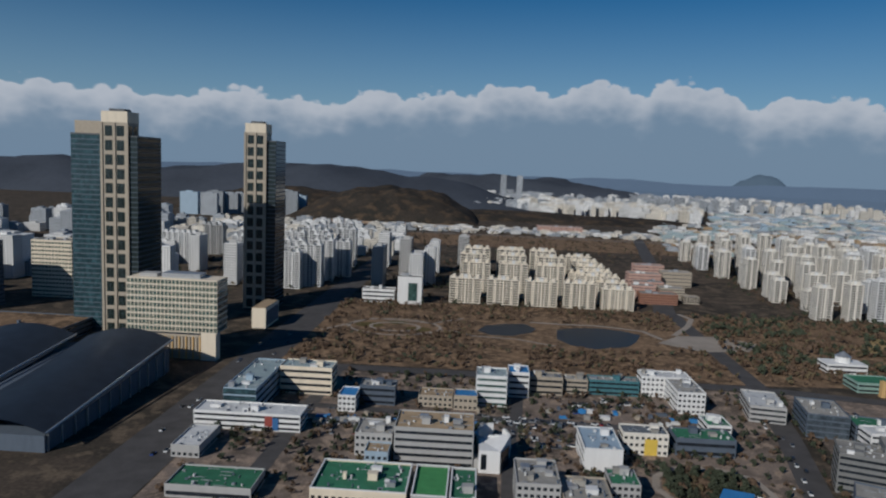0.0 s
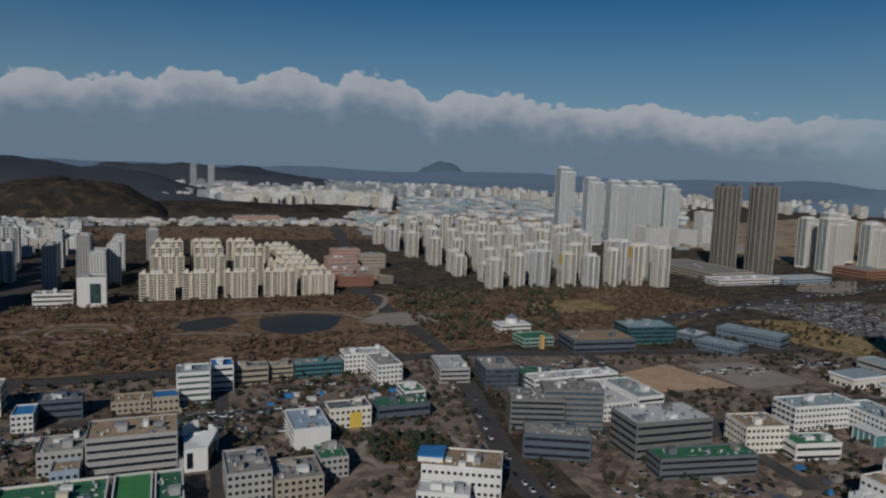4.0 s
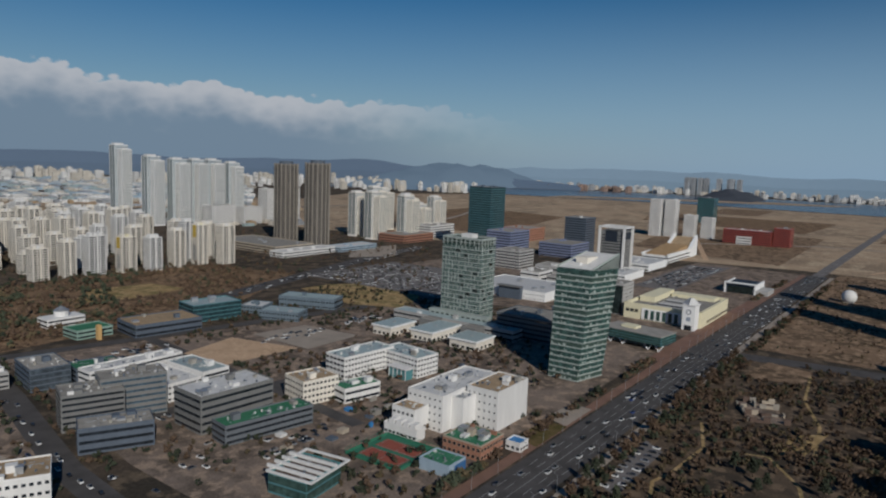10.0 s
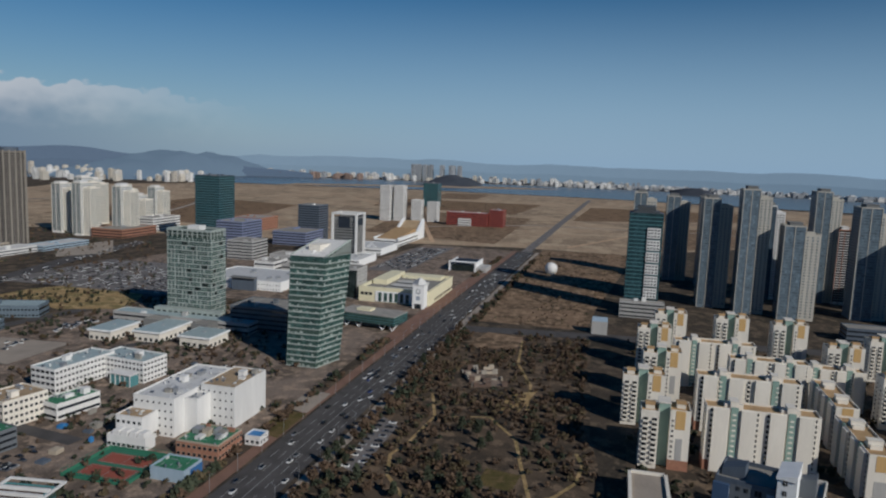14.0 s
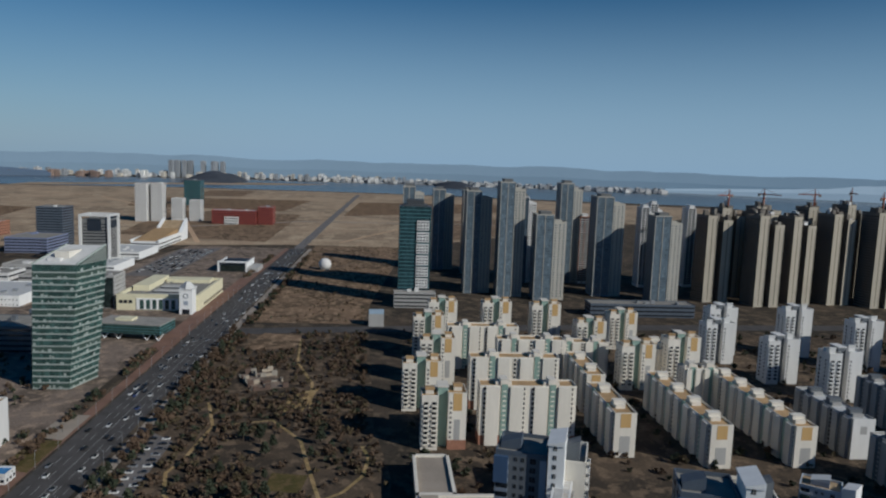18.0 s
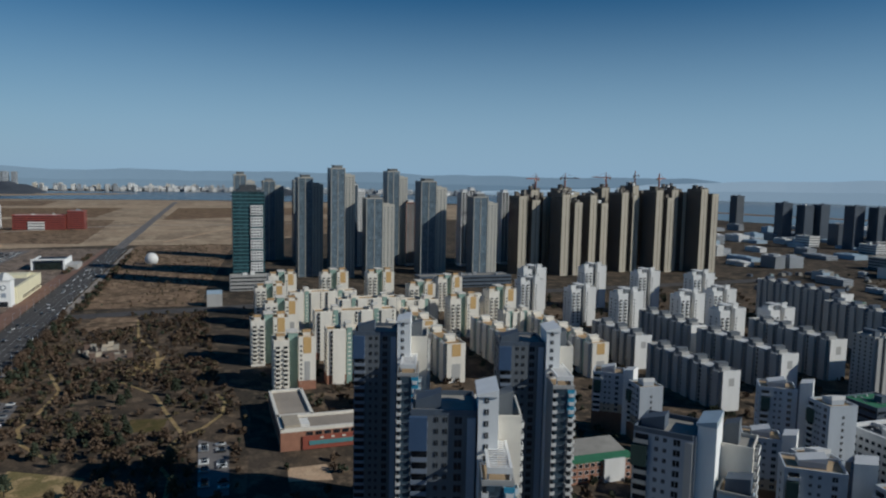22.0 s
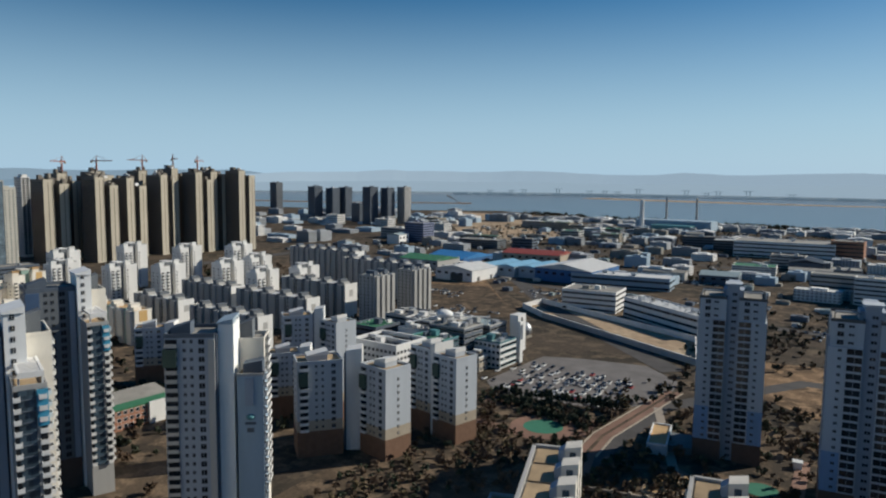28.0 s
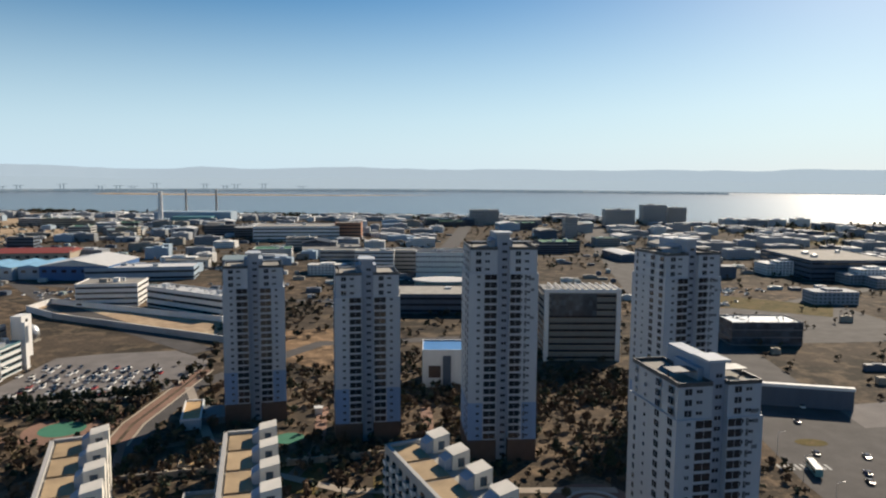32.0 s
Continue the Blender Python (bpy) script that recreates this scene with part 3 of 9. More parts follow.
def office(x, y, w, d, h, n, wall, label, kinds="rrrr", roof=None, rz=0.0, win=None, frame=None, second=None, units=3, name="office_building", seed=0, cat="building", each="rc", group=""):
    """Flat-roofed block; x, y is its south-west corner before turning."""
    rng = random.Random(seed + int(x * 7 + y * 13))
    r = radians(rz)
    cx, cy = x + (w / 2) * math.cos(r) - (d / 2) * math.sin(r), y + (w / 2) * math.sin(r) + (d / 2) * math.cos(r)
    o = thing(name, label, cat, cx, cy, rz, group=group)
    p = rect(w, d)
    body = part("wall", Geo().prism(p, 0, h), wall, o)
    part("roof", Geo().box(-w / 2 + 0.3, w / 2 - 0.3, -d / 2 + 0.3, d / 2 - 0.3, h + 0.004, h + 0.12), roof or ROOFGREY, o)
    part("parapet", parapet(p, h + 0.003, 0.9), frame or wall, o)
    fh = h / n
    if math.hypot(x, y) > 400 and name == "office_building":
        each, units = "", (units + 1) // 2
    if math.hypot(x, y) < 560 and roof not in (ROOFBLUE, TURF):
        roof_clutter(o, rng, w, d, h + 0.12, int(8 + w * d / 40))
    floors_of(body, p, kinds, n, fh, 0.25, [frame or wall, win or WINDOW, second or wall], each)
    if units and math.hypot(x, y) > 600:
        g = Geo()
        for _ in range(units + 1):
            a, b = rng.uniform(-0.4, 0.25) * w, rng.uniform(-0.4, 0.2) * d
            g.box(a, a + rng.uniform(2, min(7, w * 0.3)), b, b + rng.uniform(2, min(6, d * 0.35)), h + 0.12, h + rng.uniform(1.5, 4))
        tagged(part("roof_plant", g, rng.choice([wall, METAL, WHITE]), o), kind="stuff")
    elif units:
        roof_units(o, rng, w, d, h + 0.12, units, [wall, METAL, WHITE, ROOFGREY])
        part("stair_hut", Geo().box(-2.2, 2.2, -1.8, 1.8, 0, 3.2).box(-2.4, 2.4, -2.0, 2.0, 3.2, 3.45), frame or wall, o, at=(rng.uniform(-w / 3, w / 3), rng.uniform(-d / 4, d / 4), h + 0.12))
    return o


def slab(x0, x1, y0, y1, h, n, wall, label, balc="W", accent=None, core=None, panel=None, base=None, group="", name="apartment_block", roof=None, ncore=2, each="", far=False, proud=False):
    """Apartment slab between those plan lines; balc names the side with balconies, the opposite one has stair cores."""
    cx, cy, w, d = (x0 + x1) / 2, (y0 + y1) / 2, x1 - x0, y1 - y0
    o = thing(name, label, "apartment building", cx, cy, group=group)
    p = rect(w, d)
    shell = Geo().prism(p, 0, h)
    bays = Geo()
    if far and balc == "S":
        # bays, ribs and stair houses of the far estates
        k = max(2, round(w / 9))
        for j in range(k + 1):
            xx = -w / 2 + j * w / k
            bays.box(max(-w / 2, xx - 0.8), min(w / 2, xx + 0.8), -d / 2 - 1.3, -d / 2 - 0.01, 0, h + (2.4 if j % 2 else 0.8))
        for j in range(k):
            xx = -w / 2 + (j + 0.5) * w / k
            bays.prism(rect(3.6, d * 0.5, xx, 0), h, h + 3.4, lift=[0, 1.4, 1.4, 0])
        tagged(part("facade_bay", bays, wall, o), kind="stuff")
    body = part("wall", shell, wall, o)
    if proud:
        # proud wall bays either side of each stair shaft, with roof houses over them
        L_ = w if w > d else d
        k = ncore * 2
        for j in range(k):
            s_ = -L_ / 2 + (j + 0.5) * L_ / k
            e = L_ / k * 0.27
            q = {"N": (s_ - e, s_ + e, d / 2, d / 2 + 1.6), "W": (-w / 2 - 1.6, -w / 2, s_ - e, s_ + e)}[balc]
            part("wall_bay", Geo().box(q[0], q[1], q[2], q[3], 0, h + 0.6), wall, o)
        for j in range(ncore):
            s_ = -L_ / 2 + (j + 0.5) * L_ / ncore
            P = rb(s_ - 4.5, s_ + 4.5, -d * 0.2, d * 0.25) if w > d else rb(-w * 0.2, w * 0.25, s_ - 4.5, s_ + 4.5)
            part("roof_house", Geo().prism(P, h, h + 1.3, lift=[0.9, 0, 0, 0.9]), wall, o)
    part("roof", Geo().box(-w / 2 + 0.3, w / 2 - 0.3, -d / 2 + 0.3, d / 2 - 0.3, h + 0.004, h + 0.15), roof or ROOFTAN, o)
    part("parapet", parapet(p, h + 0.003, 1.1), wall, o)
    fh = h / n
    sides = {"S": 0, "E": 1, "N": 2, "W": 3}
    kinds = ["s"] * 4
    long_x = w > d
    i = sides[balc]
    kinds[i], kinds[(i + 2) % 4] = "v" if proud else "h", "p"
    kinds[(i + 1) % 4] = kinds[(i + 3) % 4] = "-" if panel else "s"
    if far:
        ncore = 1
        kinds = ["f" if k == "h" else "q" for k in kinds]
    nb = 0
    if base:
        nb = 2
        part("brick_base", Geo().prism([(a * (1 + 0.16 / w), b * (1 + 0.16 / d)) for a, b in p], 0, fh * 2), base, o)
    floors_of(body, p, kinds, n - nb, fh, nb * fh + 0.2, [wall, WINDOW, accent or wall], each)
    L = w if long_x else d
    for j in range(ncore):
        s = -L / 2 + (j + 0.5) * L / ncore
        a, b = (1.9, d * 0.28) if long_x else (w * 0.28, 1.9)
        g = Geo().box(-a, a, -b, b, h, h + 3.6).box(-a - 0.25, a + 0.25, -b - 0.25, b + 0.25, h + 3.6, h + 3.9)
        part("stair_core", g, wall if core is SAGE else core or wall, o, at=(s if long_x else 0, 0 if long_x else s, 0.16))
        k = (i + 2) % 4 if not accent else i
        q = {0: (s, -d / 2), 1: (w / 2, s), 2: (s, d / 2), 3: (-w / 2, s)}
        for kk in () if far else (i,):
            px_, py_ = q[kk]
            sx, sy = (1.7, 0.5) if kk in (0, 2) else (0.5, 1.7)
            part("stair_shaft", Geo().box(-sx, sx, -sy, sy, 0.1, h + 1.6), core or wall, o, at=(px_, py_, 0))
    if panel:
        for kk in ((i + 1) % 4, (i + 3) % 4):
            px_, py_ = {0: (0, -d / 2), 1: (w / 2, 0), 2: (0, d / 2), 3: (-w / 2, 0)}[kk]
            e = (w if kk in (0, 2) else d) * 0.24
            sx, sy = (e, 0.12) if kk in (0, 2) else (0.12, e)
            if panel is WHITE:
                # the whole end wall is painted white, the sunlit tone beside shade-toned sides
                sx, sy = (e * 2.06, 0.12) if kk in (0, 2) else (0.12, e * 2.06)
                part("gable_panel", Geo().box(-sx, sx, -sy, sy, 0.2, h + 1.3), panel, o, at=(px_, py_, 0))
                part("gable_stripe", Geo().box(-sx * (0.3 if sx > 1 else 1.2), sx * (0.3 if sx > 1 else 1.2), -sy * (0.3 if sy > 1 else 1.2), sy * (0.3 if sy > 1 else 1.2), h * 0.66, h * 0.86), GREYP, o, at=(px_, py_, 0))
                continue
            part("gable_panel", Geo().box(-sx, sx, -sy, sy, h * 0.70, h + 0.6), panel, o, at=(px_, py_, 0))
            part("gable_panel", Geo().box(-sx * 0.6, sx * 0.6, -sy, sy, h * 0.10, h * 0.50), ROOFGREY if wall is WHITE else GREYP, o, at=(px_, py_, 0))
    return o

# ---------------- kinds of tower, tree, car and yard
def face_columns(parent, a, b, spec, n, fh, z0, mats, each=True, label=""):
    """Window columns on the wall from a to b: spec rows are place along it (0..1), width, sill, height, kind; kind "B" is a
    balcony with a solid front, "w" a framed window, "d" a plain dark one. mats: frame, glass, balcony front."""
    L = math.hypot(b[0] - a[0], b[1] - a[1])
    ang = math.atan2(b[1] - a[1], b[0] - a[0])
    ca, sa = math.cos(ang), math.sin(ang)
    rest = Geo()
    for f, ww, sill, hh, kind in spec:
        key = ("col", ww, sill, hh, kind, round(fh, 2), tuple(m.name for m in mats))
        if key not in SHARED:
            q, u, v = Geo(), (0, 0), (1, 0)
            if kind == "B":
                q.along(u, v, -ww / 2, ww / 2, 0, 1.1, 0.0, 0.18, 2).along(u, v, -ww / 2, ww / 2, 1.0, 1.12, 0.18, 1.15, 2).along(u, v, -ww / 2 + 0.1, ww / 2 - 0.1, 0, 0.12, sill, sill + hh, 1)
                q.along(u, v, -ww / 2, -ww / 2 + 0.15, 0.12, 1.0, 0.18, 1.15, 2).along(u, v, ww / 2 - 0.15, ww / 2, 0.12, 1.0, 0.18, 1.15, 2)
            else:
                if kind == "w":
                    q.along(u, v, -ww / 2 - 0.12, ww / 2 + 0.12, 0, 0.16, sill - 0.14, sill, 0)
                q.along(u, v, -ww / 2, ww / 2, 0, 0.1, sill, sill + hh, 1).along(u, v, -0.05, 0.05, 0.1, 0.13, sill, sill + hh, 0)
            SHARED[key] = q.mesh("balcony" if kind == "B" else "window", mats)
        me = SHARED[key]
        x, y = a[0] + ca * L * f, a[1] + sa * L * f
        if each:
            for k in range(n):
                part(me.name.split(".")[0], me, None, parent, label, (x, y, z0 + k * fh), ang)
        else:
            vs = [(x + ca * w.co.x - sa * w.co.y, y + sa * w.co.x + ca * w.co.y, w.co.z) for w in me.vertices]
            keep = [p for p in me.polygons if any(abs(me.vertices[v].co.y) > 0.001 for v in p.vertices)]
            fs, ms = [tuple(p.vertices) for p in keep], [p.material_index for p in keep]
            for k in range(n):
                i, dz = len(rest.v), z0 + k * fh
                rest.v += [(vx, vy, vz + dz) for vx, vy, vz in vs]
                rest.f += [tuple(q + i for q in t) for t in fs]
                rest.m += ms
    if rest.v:
        tagged(part("glazing", rest, mats, parent), kind="stuff")


def rb(x0, x1, y0, y1):
    return [(x0, y0), (x1, y0), (x1, y1), (x0, y1)]


def cap_roof(o, P, z, m, rim, t=0.3, h=1.1):
    part("roof", Geo().box(P[0][0] + t, P[1][0] - t, P[0][1] + t, P[2][1] - t, z + 0.004, z + 0.12), m, o)
    part("parapet", parapet(P, z + 0.003, h, t), rim, o)


def point_tower(x, y, n, fh, label, w=25.0, d=22.0, turn=0.0, blank=False):
    """Slim apartment tower: two wings either side of a recessed darker stair core, blue lower storeys, brown stone base; its
    garden side faces +y. blank adds a windowless end bay."""
    o = thing("apartment_tower", label, "apartment building", x, y, turn, group="slim towers by the avenue")
    h, b = n * fh, 3 * fh
    ww = w * 0.41
    mats = [TOWERGREY, WINDOW, TOWERGREY]
    for k in (0, 1):
        P = rb(-w / 2, -w / 2 + ww, -d / 2, d / 2) if k == 0 else rb(w / 2 - ww, w / 2, -d / 2, d / 2)
        wing = part("wing", Geo().prism(P, b, h - 3 * fh), TOWERGREY, o)
        e = 0.5
        Q = rb(P[0][0] + (e if k == 0 else 0), P[1][0] - (0 if k == 0 else e), P[0][1] + e, P[2][1] - e)
        top = part("top_storey_block", Geo().prism(Q, h - 3 * fh + 0.01, h), TOWERGREY, o)
        part("stone_base", Geo().prism(rb(P[0][0] - 0.12, P[1][0] + 0.12, P[0][1] - 0.12, P[2][1] + 0.12), 0, b), STONE, o, "brown stone-clad base")
        cap_roof(o, Q, h, ROOFGREY, DKMETAL)
        part("pergola", Geo().box(Q[0][0] + 1, Q[1][0] - 1, d * 0.1, d * 0.3, h + 2.4, h + 2.6).box(Q[0][0] + 1, Q[0][0] + 1.3, d * 0.2 - 0.2, d * 0.2 + 0.2, h, h + 2.4).box(Q[1][0] - 1.3, Q[1][0] - 1, d * 0.2 - 0.2, d * 0.2 + 0.2, h, h + 2.4), DKMETAL, o, "dark roof pergola")
        # blue panels on the outer half of the lowest painted storeys
        u0, u1 = (P[0][0] - 0.06, P[0][0] + ww * 0.52) if k == 0 else (P[1][0] - ww * 0.52, P[1][0] + 0.06)
        if not blank or n > 20:
            part("blue_panel", Geo().prism(rb(u0, u1, -d / 2 + 1, d / 2 + 0.06), b + 0.004, b + 5 * fh), PANELBLUE, o, "blue-painted lower wall")
        wide = blank and k == 0
        spec = [(0.2, 3.8, 0.5, 1.95, "w"), (0.38, 1.2, 1.2, 0.9, "d"), (0.55, 0.7, 0.5, 1.8, "d"), (0.66, 1.1, 1.2, 0.75, "d")] if wide else ([(0.24, 4.4, 0.5, 1.95, "w"), (0.66, 1.1, 1.2, 0.9, "d")] if k == 0 else [(0.34, 1.1, 1.2, 0.9, "d"), (0.76, 4.4, 0.5, 1.95, "w")])
        face_columns(wing, P[2], P[3], spec, n - 6, fh, b, mats)
        face_columns(top, Q[2], Q[3], [(0.30, 1.9, 0.7, 1.6, "w"), (0.62, 1.6, 1.1, 0.8, "d")], 3, fh, h - 3 * fh, mats)
        face_columns(wing, P[0], P[1], [(0.3, 2.7, 0.7, 1.75, "w"), (0.7, 2.7, 0.7, 1.75, "w")], n - 3, fh, b, mats, False)
        a_, b_ = (P[3], P[0]) if k == 0 else (P[1], P[2])
        if not (blank and k == 0):
            face_columns(wing, a_, b_, [(0.15, 1.0, 0.8, 1.5, "d"), (0.36, 0.8, 1.2, 0.9, "d"), (0.62, 2.2, 0.7, 1.7, "w"), (0.88, 2.2, 0.7, 1.7, "w")], n - 3, fh, b, mats, False)
        if wide:
            for zz, e in ((0.86, 2.2), (0.81, 1.3), (0.68, 1.6)):
                part("painted_mark", Geo().box(-w / 2 + 1.4, -w / 2 + 1.4 + e, d / 2 + 0.01, d / 2 + 0.07, h * zz, h * zz + 1.0), BLUEGREY, o, "grey painted mark bars")
    cw = w / 2 - ww
    C = rb(-cw, cw, -d / 2 + 2.6, d / 2 - 2.2)
    part("stair_core", Geo().prism(C, 0, h + 5.5), BLUEMID, o, "blue-grey recessed stair core")
    part("core_cap", Geo().box(-cw - 0.9, cw + 0.9, d / 2 - 9, d / 2 - 1.4, h + 5.504, h + 6.2), TOWERGREY, o)
    part("core_house", Geo().box(-cw - 1.6, cw + 1.6, -4, d / 2 - 5, h, h + 3.4), BLUEMID, o)
    face_columns(o, C[2], C[3], [(0.62, 1.7, 0.9, 1.0, "d")], n + 1, fh, 0.6, mats, False)
    return o


def tilted(x0, x1, y0, y1, z0, z1, rise):
    return Geo().prism(rb(x0, x1, y0, y1), z0, z1, lift=[rise, 0, 0, rise])


def fin_tower(x, y, n, fh, az, label, blue=True, each=True):
    """Stepped apartment tower seen corner-on: dark main block with the front at local +y, a white stair fin with a
    tilted cap, a lower wing with a canopy or painted gable, a rear wing toned pale as if sunlit towards local -x. x, y
    is the middle of the main front."""
    o = thing("apartment_tower", label, "apartment building", x, y, -az, group="stepped estate towers")
    h = n * fh
    b = 4 * fh
    # main paint is taken darker for shade than its own tone
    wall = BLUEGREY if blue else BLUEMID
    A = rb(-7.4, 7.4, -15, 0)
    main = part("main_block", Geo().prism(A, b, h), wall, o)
    part("stone_base", Geo().prism(rb(-7.55, 7.55, -15.1, 0.15), 0, b), STONE, o, "brown stone base")
    cap_roof(o, A, h, ROOFGREY, SLATE, h=1.3)
    part("wall_pier", Geo().box(-7.5, -5.6, 0.01, 0.45, b, h - 0.5), BLUEMID if blue else GREYP, o)
    face_columns(main, A[2], A[3], [(0.14, 3.7, 0.3, 2.0, "B"), (0.40, 0.9, 1.1, 1.1, "d"), (0.54, 0.9, 1.1, 1.1, "d"), (0.74, 1.7, 0.75, 1.6, "w")], n - 4, fh, b, [wall, WINDOW, BALC if blue else GREYP], each)
    part("colour_panel", Geo().box(3.6, 7.7, -2.5, 1.3, h - (3.0 if blue else 3.2) * fh, h - (0.1 if blue else 1.2) * fh), DULLBLUE if blue else SAGEDK, o, "dull blue corner panel" if blue else "dark green corner panel")
    face_columns(main, A[1], A[2], [(0.3, 2.2, 0.8, 1.6, "w"), (0.7, 2.2, 0.8, 1.6, "w")], n - 4, fh, b, [wall, WINDOW, GREYP], False)
    part("roof_screen", tilted(0.5, 6.5, -9, -4, h, h + 2.2, 1.8), SLATE, o, "slanted dark roof screen")
    # recess shade is painted: a slate strip fills the gap
    part("groove", Geo().box(-8.0, -7.4, -10, -0.6, 0, h + 1), SLATE, o, "slate strip for the shaded recess beside the fin")
    # fin
    fy0, fy1, ft = (-9, 2.0, h + 5.2) if blue else (-13, -2.5, h + 3.6)
    F = rb(-12.6, -8.0, fy0, fy1)
    fin = part("stair_fin", Geo().prism(F, 0, ft, lift=[1.2, 0, 0, 1.2]), FINWHITE, o, "white stair fin rising over the roof")
    part("fin_cap", Geo().prism(rb(-12.6, -7.6, fy0 - 0.4, fy1 + 0.4), ft + 0.01, ft + 0.5, lift=[1.2, 0, 0, 1.2]), FINWHITE if blue else PALEBLUE, o)
    if blue:
        face_columns(fin, F[2], F[3], [(0.40, 1.0, 1.0, 1.3, "d")], 8, fh, h - 6 * fh, [WHITE, WINDOW, WHITE], each)
    # rear wing, its sunlit look put into the paler wall colour
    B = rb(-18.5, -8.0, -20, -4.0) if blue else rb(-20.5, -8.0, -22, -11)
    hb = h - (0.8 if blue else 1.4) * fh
    rear = part("rear_wing", Geo().prism(B, 0, hb), WARMWALL, o, "rear wing in a paler, sunlit tone")
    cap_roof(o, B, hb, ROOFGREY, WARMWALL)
    face_columns(rear, B[3], B[0], [(0.32, 2.6, 0.3, 2.1, "B"), (0.62, 2.6, 0.3, 2.1, "B"), (0.88, 1.2, 0.9, 1.3, "w")], n - 5, fh, 4 * fh, [WARMWALL, WINDOW, WHITE], each)
    part("roof_screen", tilted(-16.5, -12.6, -11 if blue else -19, -6 if blue else -14, hb, hb + 5.0, 1.4), BLUEGREY, o, "slanted blue-grey roof screen")
    # lower wing towards the garden
    C = rb(-15.6, -8.6, -3.9, 12.0) if blue else rb(-21.5, -13.6, -10.9, -1.5)
    hc = h - (4 if blue else 4.6) * fh
    low = part("lower_wing", Geo().prism(C, 0, hc), GREYP if blue else PALEBLUE, o, "lower wing in front of the fin")
    cap_roof(o, C, hc, ROOFTAN, GREYP, h=0.9)
    face_columns(low, C[3], C[0], [(0.18, 2.6, 0.3, 2.1, "B"), (0.72, 1.6, 0.8, 1.5, "w")], n - 8, fh, 4 * fh, [GREYP, WINDOW, WHITE], each)
    if blue:
        part("glazed_corner", Geo().prism(rb(-13.2, -9.6, 12.01, 12.25), 4 * fh, hc - 0.3), WINBLUE, o, "dark glazed bay")
        face_columns(low, C[2], C[3], [(0.10, 1.5, 0.3, 2.0, "B"), (0.86, 1.7, 0.3, 2.0, "B")], n - 8, fh, 4 * fh, [GREYP, WINDOW, WHITE], each)
        for zz in range(1, n - 8):
            part("floor_rail", Geo().box(-13.2, -9.6, 12.26, 12.4, 4 * fh + zz * fh, 4 * fh + zz * fh + 0.25), SLATE, o)
        part("colour_panel", Geo().box(-15.75, -13.4, 9.5, 12.5, hc - 3.4 * fh, hc - 0.2 * fh), TEALBRIGHT, o, "bright blue corner panel")
        z = hc + 3.4
        for cx in (-14.8, -9.9):
            part("canopy_beam", Geo().box(cx - 0.3, cx + 0.3, -3.5, 12.2, z, z + 0.6), WHITE, o, "white canopy beam")
        for j in range(12):
            part("canopy_slat", Geo().box(-14.5, -10.2, -3.2 + j * 1.28, -2.6 + j * 1.28, z + 0.35, z + 0.5), WHITE, o)
        part("canopy_front", Geo().box(-15.1, -9.6, 12.21, 12.6, z - 0.8, z + 0.6), WHITE, o)
        for cy in (-2.5, 11.6):
            for cx in (-14.8, -9.9):
                part("canopy_post", Geo().box(cx - 0.2, cx + 0.2, cy - 0.2, cy + 0.2, hc + 0.12, z), WHITE, o)
    else:
        part("gable_bay", Geo().box(-18.6, -16.0, -1.49, -1.0, hc - 3.4 * fh, hc - 0.5), BLUEMID, o, "blue-grey gable bay")
        part("gable_sign", Geo().ball((-17.5, -1.5, hc - 4.7 * fh), 1.35, 0, 6, 14, 0.7), TEALP, o, "blue-green painted emblem")
        part("gable_sign", Geo().box(-19.2, -15.8, -1.48, -1.38, hc - 5.6 * fh, hc - 5.3 * fh), SLATE, o, "dark painted bar")
        part("gable_sign", Geo().box(-18.6, -16.4, -1.48, -1.38, hc - 6.5 * fh, hc - 6.0 * fh), BLUEGREY, o, "painted number bars")
        part("roof_screen", tilted(-21, -15, -9, -4, hc, hc + 3.2, 1.0), SLATE, o, "slanted grey roof screen")
    return o


